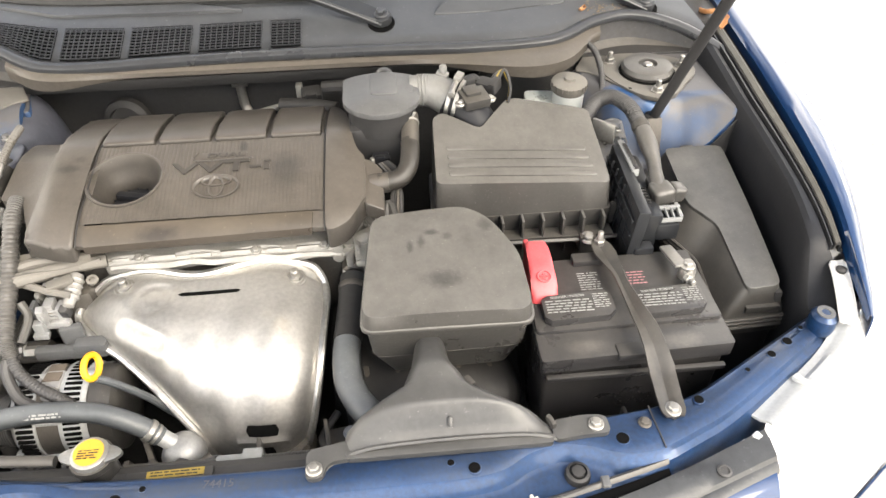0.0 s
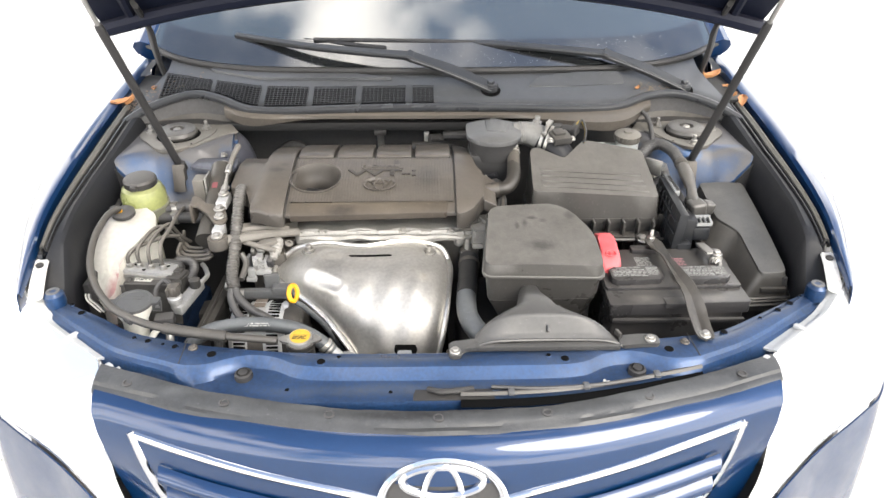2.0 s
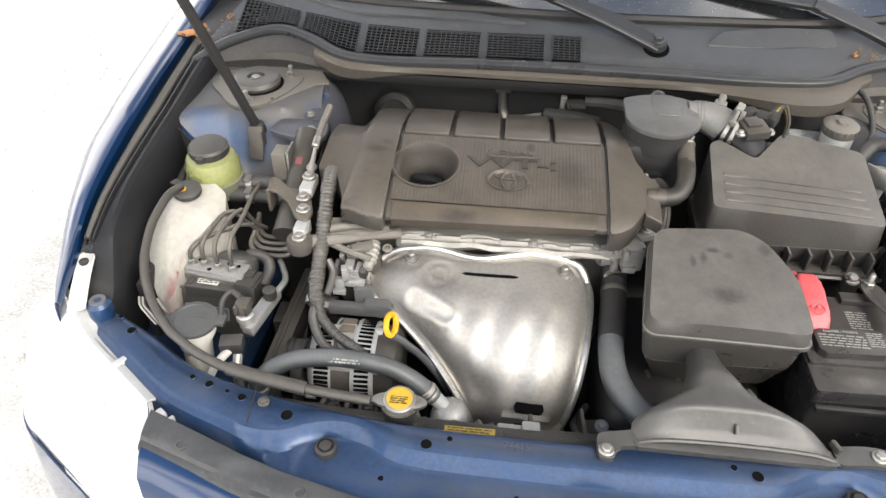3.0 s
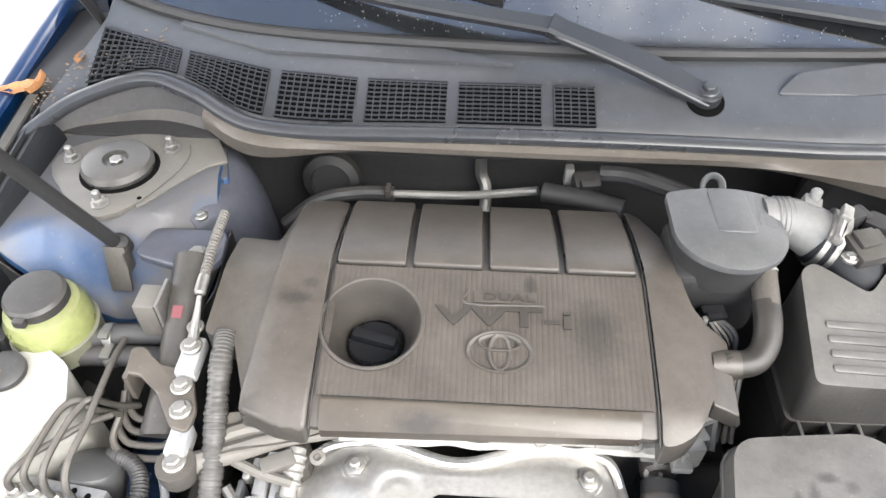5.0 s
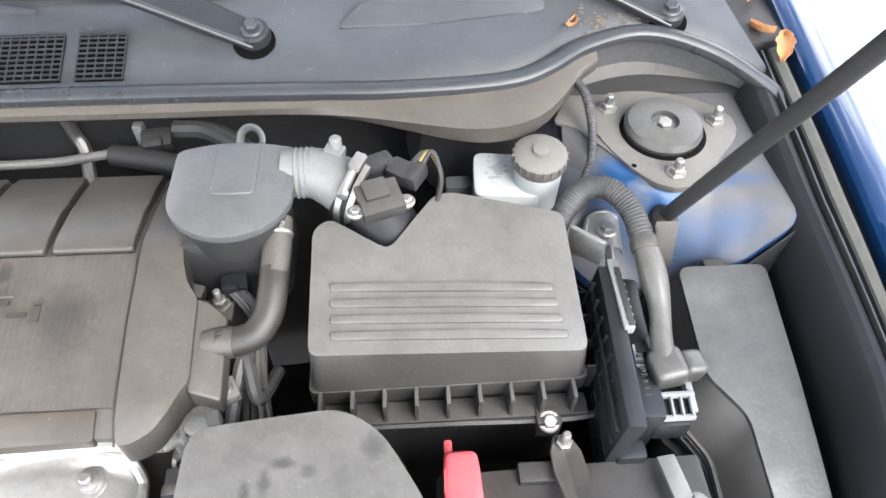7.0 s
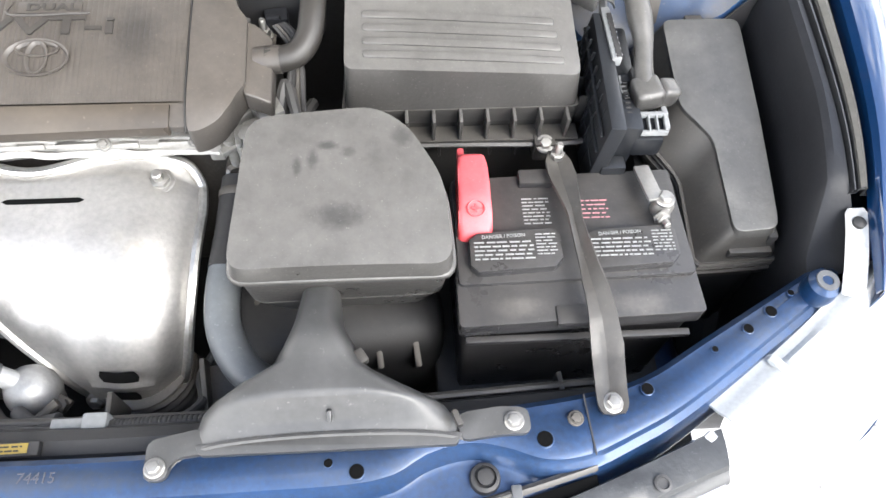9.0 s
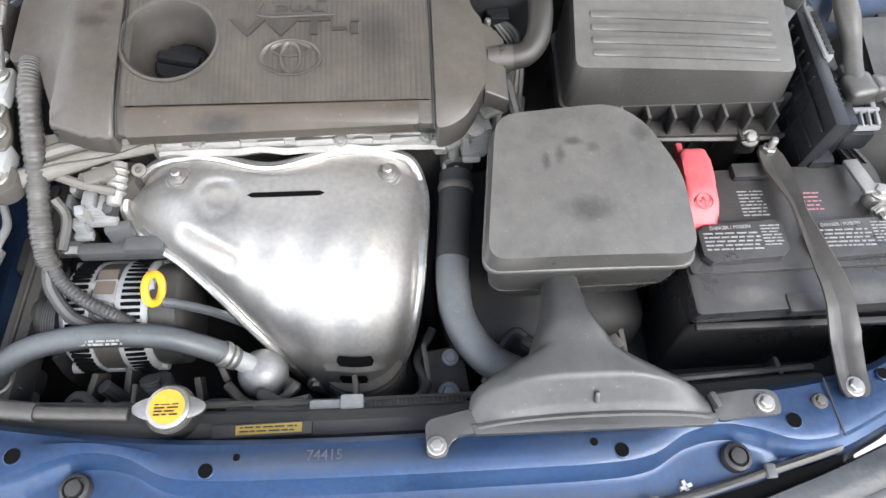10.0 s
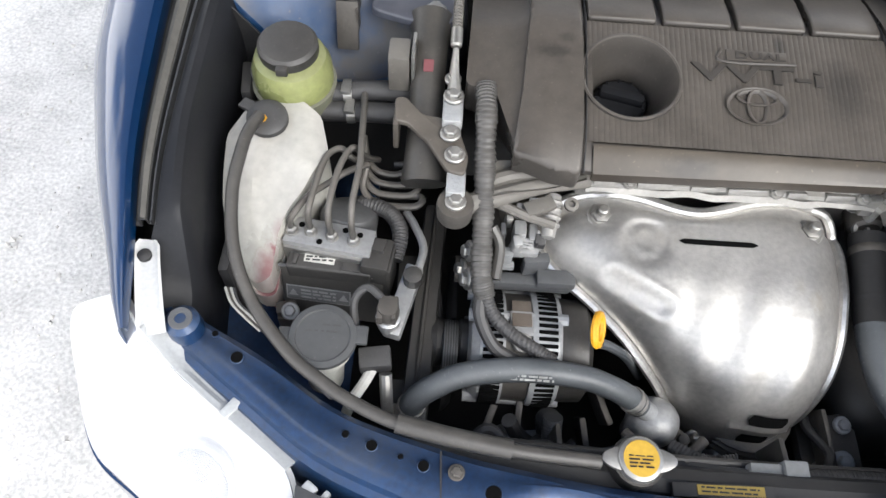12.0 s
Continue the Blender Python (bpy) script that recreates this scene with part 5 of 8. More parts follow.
# cylinder head edge
head = thing("cylinder_head", (-0.1, 0.35, 0.5), "cast aluminium cylinder head edge with oil film", "engine block")
part("rail", sheet(rounded([(-0.3, 0.345), (-0.29, 0.303), (0.0, 0.306), (0.034, 0.303), (0.05, 0.312), (0.07, 0.33), (0.1, 0.36)], 0.006, 2), lambda x, y: 0.806 + 0.003 * math.sin(x * 70), drop=0.03, cx=steps(-0.29, 0.1, 24), bev=0.003), ALU, head)
part("block", box(-0.12, 0.45, 0.62, 0.42, 0.2, 0.33, 0.02), IRON, head)
part("flange", tube([(-0.29, 0.304, 0.796), (-0.2, 0.306, 0.797), (-0.1, 0.308, 0.797), (0.04, 0.304, 0.796)], 0.006, 30, 8), ALU, head)
for bx, by, bz in ((0.085, 0.31, 0.803), (0.045, 0.315, 0.79), (-0.13, 0.322, 0.79)):
    part("boss", lathe([(0.011, -0.03), (0.011, 0.003), (0.007, 0.005)], (bx, by, bz), (0, -0.3, 1), 14), ALU, head)
part("corner_casting", join(box(0.084, 0.312, 0.785, 0.03, 0.03, 0.04, 0.004, (0, 0, 10)), box(0.082, 0.298, 0.77, 0.022, 0.012, 0.012, 0.003)), ALU, head)
part("eyelet", lathe([(0.01, 0), (0.01, 0.006), (0.0055, 0.007), (0.005, 0.001)], (0.058, 0.303, 0.742), (0, -0.6, 0.8), 18), ALU, head)
part("casting_pad", box(0.106, 0.343, 0.806, 0.03, 0.026, 0.012, 0.004, (0, 0, 25)), ALU, head)
part("casting_wall", join(box(0.092, 0.318, 0.78, 0.026, 0.02, 0.05, 0.004, (0, 0, 15)), box(0.078, 0.305, 0.798, 0.004, 0.03, 0.014, 0.001))  , ALU, head)
part("post", lathe([(0.0065, 0), (0.0065, 0.045), (0.008, 0.05), (0.008, 0.056)], (0.062, 0.308, 0.744), (0, 0.05, 1), 14), ALU, head)
part("water_neck", lathe([(0.018, 0), (0.02, 0.01), (0.02, 0.03), (0.016, 0.034)], (0.066, 0.335, 0.74), (0, -1, 0), 20), IRON, head)
bolt(head, (0.108, 0.345, 0.812), 0.0055)
part("corner_bracket", join(box(0.07, 0.316, 0.788, 0.05, 0.022, 0.008, 0.003, (0, 0, 32)), box(0.089, 0.326, 0.797, 0.022, 0.018, 0.014, 0.003, (0, 0, 30)), box(0.06, 0.312, 0.77, 0.006, 0.012, 0.05, 0.002, (0, 0, 10)),
                            box(0.094, 0.33, 0.775, 0.006, 0.03, 0.04, 0.002, (0, 0, 30)), box(0.046, 0.306, 0.786, 0.016, 0.012, 0.03, 0.003)), ALU, head)
part("corner_lug", join(lathe([(0.011, 0), (0.011, 0.008), (0.006, 0.009)], (0.096, 0.348, 0.8), (0, -0.1, 1), 16), box(0.105, 0.352, 0.798, 0.024, 0.018, 0.008, 0.003, (0, 0, 20))), ALU, head)
for x, w, h in ((-0.262, 0.024, 0.004), (-0.205, 0.04, 0.006), (-0.15, 0.03, 0.003), (-0.098, 0.05, 0.006), (-0.045, 0.022, 0.004), (0.004, 0.034, 0.006)):
    part("head_boss", box(x, 0.3035, 0.8, w, 0.008, 0.006 + 0.5 * h, 0.002, (-18, 0, 2)), ALU, head)
for x in (-0.235, -0.07, 0.028):
    bolt(head, (x, 0.3, 0.805), 0.005, (0, -0.35, 1), ALU)
part("lower_ledge", patch(lambda u, v: (-0.28 + 0.33 * u, 0.305 - 0.005 * v + 0.001 * math.sin(40 * u), 0.79 - 0.006 * v + 0.002 * math.sin(23 * u)), 40, 3, 0.004), ALU, head)
part("front_face", box(-0.14, 0.345, 0.67, 0.4, 0.03, 0.2, 0.01), IRON, head)

# ---- air intake ----
res = thing("resonator_box", (0.19, 0.19, 0.75), "dusty dark plastic air intake resonator with wiped finger marks", "intake box")
RES = [(0.1, 0.275), (0.228, 0.288), (0.262, 0.268), (0.296, 0.212), (0.302, 0.125), (0.082, 0.121)]


def res_z(x, y):
    return 0.828 + 0.24 * (y - 0.12) - 0.04 * (x - 0.19) + 0.004 * (1 - ((x - 0.19) / 0.12) ** 2)


part("lid", sheet(rounded(RES, 0.022, 5), res_z, drop=0.022, cx=steps(0.08, 0.3, 10), cy=steps(0.12, 0.29, 8), bev=0.009, flare=0.03, lip=4), BOXPL, res)
part("lip", sheet(rounded([(0.192 + (x - 0.192) * 1.05, 0.2 + (y - 0.2) * 1.05) for x, y in RES], 0.022, 5), lambda x, y: res_z(x, y) - 0.021, drop=0.006, bev=0.002), BOXPL, res)
part("body", sheet(rounded([(0.192 + (x - 0.192) * 1.0, 0.2 + (y - 0.2) * 1.0) for x, y in RES], 0.022, 5), lambda x, y: res_z(x, y) - 0.026, floor=0.752, bev=0.0, flare=-0.05), BOXPL, res)
part("tray", prism(rounded([(0.192 + (x - 0.192) * 0.95, 0.2 + (y - 0.2) * 0.95) for x, y in RES], 0.022, 5), 0.7, 0.753, 0.0, 0.8), BOXPL, res)

SN = [(-0.022, 0.058, 0.302), (-0.012, 0.056, 0.298), (0.002, 0.06, 0.286), (0.012, 0.068, 0.27), (0.024, 0.086, 0.246), (0.034, 0.106, 0.226), (0.042, 0.122, 0.214), (0.085, 0.139, 0.191), (0.128, 0.147, 0.186)]


def snork_fn(u, v):
    """The scoop's skin from its front lip over a crease into the neck."""
    k = v * 8
    i = min(7, int(k))
    t = k - i
    a, b = SN[i], SN[i + 1]
    y, xl, xr = (a[j] + (b[j] - a[j]) * t for j in range(3))
    s = abs(2 * u - 1)
    zb = lerp_table([(-0.022, 0.768), (0.03, 0.771), (0.128, 0.766)], y)
    top = lerp_table([(-0.022, 0.777), (-0.012, 0.785), (0.0, 0.8), (0.005, 0.8075), (0.009, 0.8095), (0.02, 0.81), (0.06, 0.81), (0.09, 0.801), (0.128, 0.786)], y + 0.012 * s ** 3)
    back = min(1, v * 4)
    return (xl + (xr - xl) * u, y - 0.007 * s * s * (1 - back), zb + (top - zb) * (1 - s ** 5) * (1 - 0.1 * s * s))


snork = thing("intake_snorkel", (0.18, 0.0, 0.75), "dusty black plastic air intake scoop bolted to the cross member", "air intake")
part("scoop", patch(snork_fn, 36, 42, 0.003), SNORKPL, snork)
part("mouth_lip", tube([(snork_fn(k / 30, 0)[0], snork_fn(k / 30, 0)[1] - 0.001, snork_fn(k / 30, 0)[2]) for k in range(31)], 0.0028, 60, 6), SNORKPL, snork)
part("front_strip", prism(rounded([(0.062, -0.036), (0.296, -0.037), (0.302, -0.026), (0.24, -0.018), (0.12, -0.018), (0.057, -0.026)], 0.002, 2), 0.7645, 0.7735, 0.001), SNORKPL, snork)
part("mouth_rib", box(0.18, -0.008, 0.788, 0.005, 0.012, 0.014, 0.002, (38, 0, 0)), SNORKPL, snork)
part("side_hook", box(0.297, -0.016, 0.783, 0.006, 0.016, 0.01, 0.002, (0, 0, 20)), PLASTIC, snork)
part("side_hook", box(0.208, 0.046, 0.788, 0.012, 0.016, 0.01, 0.003, (0, 0, 30)), PLASTIC, snork)
TABS = (([(0.014, -0.02), (0.064, -0.01), (0.068, -0.034), (0.037, -0.037), (0.034, -0.056), (0.014, -0.056)], (0.024, -0.045)),
        ([(0.298, -0.008), (0.338, -0.003), (0.366, -0.005), (0.367, -0.03), (0.338, -0.03), (0.3, -0.034)], (0.351, -0.018)))
for o, (x0, y0) in TABS:
    part("mounting_tab", prism(rounded(o, 0.008, 4), 0.7645, 0.7725, 0.002), SNORKPL, snork)
    bolt(snork, (x0, y0, 0.7735), 0.0062)

filt = thing("air_filter_box", (0.33, 0.4, 0.7), "dusty black plastic air filter housing with notched lid", "air filter box")


def filt_z(x, y):
    return 0.872 + 0.36 * (y - 0.34) - 0.07 * (x - 0.2)


AF = [(0.196, 0.34), (0.2, 0.455), (0.216, 0.466), (0.272, 0.436), (0.318, 0.49), (0.335, 0.494), (0.448, 0.474), (0.457, 0.342)]
part("lid", sheet(rounded(AF, 0.01, 4), filt_z, floor=0.806, cx=steps(0.2, 0.455, 8), cy=steps(0.34, 0.49, 6), bev=0.007, flare=0.03, lip=4), BOXPL, filt)
for k in range(4):
    y = 0.4 - 0.0145 * k
    x1 = 0.43 + 0.003 * k
    part("lid_rib", sheet(rounded([(0.216, y - 0.0038), (x1, y - 0.0038), (x1, y + 0.0038), (0.216, y + 0.0038)], 0.0035, 4), lambda x, y: filt_z(x, y) + 0.0018, drop=0.003, cx=steps(0.216, x1, 6), bev=0.0014), BOXPL, filt)
AFW = [(0.328 + (x - 0.328) * 1.06, 0.4 + (y - 0.4) * 1.07) for x, y in AF]
part("flange", prism(rounded(AFW, 0.01, 3), 0.786, 0.808, 0.002), PLASTIC, filt)
part("lower_case", prism(rounded(AF, 0.01, 3), 0.6, 0.787, 0.003, 0.99), PLASTIC, filt)
for k in range(9):
    x = 0.2 + 0.031 * k
    part("flange_rib", box(x, 0.327, 0.792, 0.004, 0.02, 0.034, 0.001), BOXPL, filt)
    part("lower_rib", box(x + 0.008, 0.331, 0.752, 0.003, 0.014, 0.03, 0.001), PLASTIC, filt)
for k in range(4):
    part("flange_rib", box(0.475, 0.35 + 0.03 * k, 0.79, 0.02, 0.0035, 0.042, 0.001), PLASTIC, filt)
part("flange_shelf", box(0.33, 0.327, 0.775, 0.27, 0.024, 0.005, 0.002), PLASTIC, filt)
part("flange_rim", tube([(0.183, 0.318, 0.77), (0.32, 0.316, 0.77), (0.474, 0.318, 0.77), (0.484, 0.36, 0.772), (0.48, 0.45, 0.775)], 0.004, 40, 6), PLASTIC, filt)
part("bolt_lug", box(0.424, 0.314, 0.765, 0.026, 0.02, 0.03, 0.004), PLASTIC, filt)
bolt(filt, (0.424, 0.309, 0.776), 0.0075, (0, -0.4, 1))

# throttle duct
duct = thing("throttle_duct", (0.12, 0.49, 0.88), "grey plastic throttle air duct with clamped rubber pipe", "air duct")
DU = [(0.066, 0.541), (0.0655, 0.482)] + [(0.1245 + 0.059 * math.cos(radians(a)), 0.478 + 0.051 * math.sin(radians(a))) for a in range(184, 357, 12)] + [(0.1835, 0.482), (0.183, 0.541)]
part("dome", sheet(rounded(DU, 0.006, 3), lambda x, y: 0.95 - 0.01 * ((x - 0.125) / 0.06) ** 2 - 0.012 * max(0, (0.47 - y) / 0.045) ** 2, drop=0.008, cx=steps(0.065, 0.185, 10), cy=steps(0.425, 0.54, 10), bev=0.0045, lip=4), DUCT, duct)
part("dome_panel", sheet(rounded([(0.108, 0.539), (0.108, 0.47), (0.15, 0.47), (0.15, 0.539)], 0.009, 5), lambda x, y: 0.9525 - 0.002 * ((x - 0.128) / 0.02) ** 2, drop=0.006, bev=0.0018), DUCT, duct)
part("dome_step", sheet(rounded([(0.152, 0.539), (0.152, 0.485), (0.176, 0.485), (0.176, 0.539)], 0.006, 4), lambda x, y: 0.9475 - 0.25 * max(0, x - 0.16), drop=0.006, bev=0.0015), DUCT, duct)
part("skirt", prism(rounded([(0.125 + (x - 0.125) * 0.9, 0.485 + (y - 0.485) * 0.86) for x, y in DU], 0.006, 3), 0.89, 0.937, 0.0, 0.92), DARK, duct)
AXD = Vector((1, -0.42, -0.2)).normalized()
part("neck", tube([(0.17, 0.52, 0.926), (0.2, 0.519, 0.926), (0.218, 0.513, 0.922), (0.236, 0.503, 0.916)], lambda t: 0.0235 + 0.006 * t, 30, 22), PALEPL, duct)
part("neck_boss", join(box(0.222, 0.528, 0.945, 0.02, 0.016, 0.012, 0.003, (0, 10, -20)), lathe([(0.006, 0), (0.006, 0.012), (0.004, 0.014)], (0.224, 0.53, 0.948), (0, 0.1, 1), 12)), PALEPL, duct)
part("rubber_sleeve", tube([(0.232, 0.505, 0.917), (0.25, 0.494, 0.908), (0.268, 0.48, 0.89), (0.28, 0.47, 0.868)], lambda t: 0.032 + 0.001 * t, 16, 22), LINERPL, duct)
for k in range(4):
    part("collar_rib", lathe([(0.0245, -0.0016), (0.0262, 0.0), (0.0245, 0.0016)], (0.1835 + 0.0052 * k, 0.52, 0.9262), (1, 0, 0), 28, caps=False), PALEPL, duct)
for k, b in ((0.004, 0.0352), (0.016, 0.0358)):
    p = Vector((0.232, 0.505, 0.917)) + AXD * k
    part("clamp", lathe([(b - 0.002, -0.0035), (b, -0.003), (b, 0.003), (b - 0.002, 0.0035)], p, AXD, 32), STEEL, duct)
part("clamp_screw", join(tube([(0.232, 0.474, 0.944), (0.243, 0.496, 0.953), (0.252, 0.512, 0.953)], 0.004, 8, 8), box(0.246, 0.5, 0.957, 0.012, 0.02, 0.008, 0.002, (0, 15, -25)), lathe([(0.006, 0), (0.006, 0.006), (0.003, 0.007)], (0.232, 0.474, 0.944), (-0.3, -1, -0.2), 6)), STEEL, duct)
part("throttle_body", box(0.12, 0.49, 0.86, 0.1, 0.09, 0.09, 0.012), DARK, duct)
part("lifting_eye", join(moved(tube([(0.0115 * math.cos(a * math.pi / 8), 0.0135 * math.sin(a * math.pi / 8), 0) for a in range(-1, 13)], 0.0048, 40, 10, flat=0.6), pose(0.131, 0.576, 0.922, 48)), box(0.14, 0.566, 0.91, 0.04, 0.012, 0.012, 0.004)), LABELG, duct)

elbow = thing("breather_hose", (0.165, 0.4, 0.88), "thick dusty rubber breather hose with an elbow", "hose")
part("hose", tube([(0.163, 0.425, 0.892), (0.162, 0.405, 0.886), (0.158, 0.385, 0.876), (0.147, 0.37, 0.868), (0.132, 0.3645, 0.865), (0.112, 0.364, 0.864)], 0.0142, 36, 16), DUCTHOSE, elbow)
part("clip", lathe([(0.0148, -0.002), (0.0156, 0.0), (0.0148, 0.002)], (0.165, 0.458, 0.903), (0.1, -1, -0.3), 22), STEEL, elbow)
part("clip_ears", join(box(0.157, 0.458, 0.918, 0.004, 0.004, 0.012, 0.001, (0, -25, 0)), box(0.171, 0.458, 0.918, 0.004, 0.004, 0.012, 0.001, (0, 25, 0))), STEEL, elbow)
part("upper_hose", tube([(0.166, 0.475, 0.908), (0.165, 0.45, 0.9), (0.163, 0.42, 0.891)], 0.0138, 8, 16), IRON, elbow)
sensor = thing("air_flow_sensor", (0.27, 0.47, 0.89), "small black air flow sensor with wiring plug", "sensor")
part("body", join(box(0.266, 0.47, 0.935, 0.042, 0.036, 0.016, 0.003, (10, 0, 18)), box(0.262, 0.474, 0.945, 0.024, 0.022, 0.008, 0.002, (10, 0, 18))), PLASTIC, sensor)
part("plug", join(box(0.289, 0.503, 0.938, 0.03, 0.022, 0.018, 0.005, (10, 0, -35)), box(0.302, 0.496, 0.94, 0.012, 0.026, 0.02, 0.004, (10, 0, -35))), DARK, sensor)
part("plug", join(box(0.262, 0.512, 0.94, 0.026, 0.02, 0.018, 0.006, (0, 0, 25)), box(0.274, 0.516, 0.938, 0.012, 0.024, 0.02, 0.005, (0, 0, 25))), DARK, sensor)
bolt(sensor, (0.243, 0.456, 0.934), 0.0055)
bolt(sensor, (0.291, 0.47, 0.932), 0.0055)
for k in range(4):
    part("wire", tube([(0.296 + 0.003 * k, 0.508 - 0.003 * k, 0.944), (0.312 + 0.002 * k, 0.514 - 0.002 * k, 0.954 + 0.002 * k), (0.326, 0.505 - 0.004 * k, 0.938), (0.322, 0.485, 0.915)], 0.0024, 20, 6), (DARK, RUBBER, SHADEYELLOW, DARK)[k], sensor)

# ---- battery ----
bat = thing("battery", (0.437, 0.17, 0.55), "black car battery with warning labels and red terminal boot", "battery")
part("case", prism(rounded([(0.313, 0.088), (0.56, 0.094), (0.558, 0.262), (0.313, 0.256)], 0.006, 3), 0.56, 0.755, 0.003, 0.97), BATT, bat)
part("lid", prism(rounded([(0.307, 0.08), (0.566, 0.087), (0.563, 0.268), (0.308, 0.262)], 0.006, 3), 0.748, 0.772, 0.004), BATT, bat)
part("top_step", prism(rounded([(0.309, 0.125), (0.563, 0.13), (0.562, 0.266), (0.31, 0.26)], 0.006, 3), 0.77, 0.778, 0.003), BATT, bat)
part("front_ridge", box(0.435, 0.079, 0.738, 0.24, 0.008, 0.008, 0.002), BATT, bat)
part("rim_block", box(0.437, 0.089, 0.769, 0.06, 0.022, 0.012, 0.003), BATT, bat)
part("rim_block", box(0.41, 0.255, 0.781, 0.05, 0.02, 0.012, 0.003), BATT, bat)
for k, (x0, x1, seed) in enumerate(((0.322, 0.42, 3), (0.447, 0.546, 7))):
    o = [(x0, 0.141), (x0 + 0.008, 0.133), (x1 - 0.01, 0.137), (x1, 0.147), (x1, 0.177), (x1 - 0.008, 0.184), (x0 + 0.01, 0.18), (x0, 0.172)]
    plug = part("vent_cap", prism(o, 0.776, 0.79, 0.002), BATT, bat, "vent cover with white warning print")
    part("print", join(lettering("DANGER / POISON", 0.0092, pose((x0 + x1) / 2 - 0.012, 0.175, 0.7906, 0, 0, 2), 0.0002, 0.0001, (0.046, 0.0044)),
                       bars(x0 + 0.005, x1 - 0.03, 0.145, 0.17, 5, pose(0, 0, 0.7906), seed, 0.0004, 0.36), bars(x1 - 0.027, x1 - 0.005, 0.15, 0.178, 7, pose(0, 0, 0.7906), seed + 1, 0.0004, 0.34)), LABELW, plug)
part("print", bars(0.386, 0.416, 0.195, 0.232, 8, pose(0, 0, 0.7784), 11, 0.0004, 0.3), LABELW, bat)
part("print", bars(0.452, 0.482, 0.2, 0.228, 5, pose(0, 0, 0.7784), 12, 0.0004, 0.3), PINKPRINT, bat)
boot = part("terminal_boot", sheet(rounded([(0.312, 0.178), (0.349, 0.178), (0.346, 0.268), (0.315, 0.268)], 0.008, 4), lambda x, y: 0.812 - 0.02 * max(0, (0.21 - y) / 0.03) + 0.1 * (y - 0.22), floor=0.778, cy=[0.19, 0.2, 0.21, 0.23, 0.25],
                                   bev=0.006, flare=0.03), RED, bat, "red rubber terminal boot")
part("boot_tail", box(0.32, 0.275, 0.8, 0.008, 0.016, 0.012, 0.003), RED, boot)
part("plus_mark", join(ring_bm(0.009, 0.009, 0.0012, pose(0.331, 0.2, 0.8075, 14), 20, 0.001), box(0.331, 0.2, 0.808, 0.01, 0.002, 0.001, 0, (14, 0, 0)), box(0.331, 0.2, 0.808, 0.002, 0.01, 0.001, 0, (14, 0, 0))), RED, boot)
term = part("clamp", join(box(0.527, 0.235, 0.795, 0.018, 0.052, 0.005, 0.002, (-8, 0, 6)), lathe([(0.012, 0.776), (0.0125, 0.79), (0.009, 0.796)], (0.54, 0.21, 0), seg=18)), STEEL, bat, "zinc negative terminal clamp")
bolt(term, (0.54, 0.212, 0.797), 0.0075)
stud(term, (0.535, 0.193, 0.79), 0.004, 0.014, (0.2, -1, 0.2))
strap = thing("battery_strap", (0.44, 0.13, 0.76), "black steel hold-down strap across the battery", "strap")


def strap_fn(u, v):
    y = 0.285 - 0.3 * v
    cx = lerp_table([(-0.02, 0.449), (0.05, 0.45), (0.11, 0.443), (0.18, 0.436), (0.285, 0.43)], y)
    w = lerp_table([(-0.015, 0.022), (-0.008, 0.031), (0.05, 0.033), (0.09, 0.025), (0.13, 0.017), (0.19, 0.016), (0.22, 0.025), (0.25, 0.033), (0.27, 0.03), (0.285, 0.018)], y)
    z = lerp_table([(-0.02, 0.766), (0.01, 0.769), (0.04, 0.777), (0.075, 0.793), (0.1, 0.798), (0.2, 0.798), (0.24, 0.79), (0.285, 0.786)], y)
    side = u - 0.5
    return (cx + side * w, y, z + (0.006 - 0.004 * min(1, max(0, (0.09 - y) / 0.04))) * abs(side) * 2 - 0.0035 * math.exp(-(side / 0.16) ** 2) * min(1, max(0, (0.08 - y) / 0.03)) + 0.014 * side * math.exp(-((y - 0.12) / 0.05) ** 2))


part("bar", patch(strap_fn, 12, 60, 0.0025), PLASTIC, strap)
bolt(strap, (0.4495, -0.004, 0.769), 0.007)
stud(strap, (0.431, 0.278, 0.788), 0.0045, 0.024)

# ---- fuse box and control unit ----
fuse = thing("fuse_box", (0.645, 0.33, 0.65), "dusty black plastic fuse box with stepped lid", "fuse box")


def fuse_z(x, y):
    return lerp_table([(0.16, 0.762), (0.19, 0.772), (0.3, 0.803), (0.455, 0.836)], y)


FB = [(0.578, 0.45), (0.674, 0.45), (0.674, 0.186), (0.622, 0.183), (0.614, 0.292), (0.581, 0.334)]
FB_FOOT = [(0.556, 0.456), (0.686, 0.459), (0.692, 0.174), (0.59, 0.17), (0.586, 0.272), (0.552, 0.322)]


def fuse_skirt():
    hi, lo = rounded(FB, 0.012, 4), rounded(FB_FOOT, 0.014, 4)
    bm = bmesh.new()
    up = [bm.verts.new((x, y, fuse_z(x, y) - 0.005)) for x, y in hi]
    dn = [bm.verts.new((x, y, fuse_z(x, y) - 0.052)) for x, y in lo]
    for i in range(len(hi)):
        j = (i + 1) % len(hi)
        bm.faces.new((up[i], dn[i], dn[j], up[j]))
    return bm


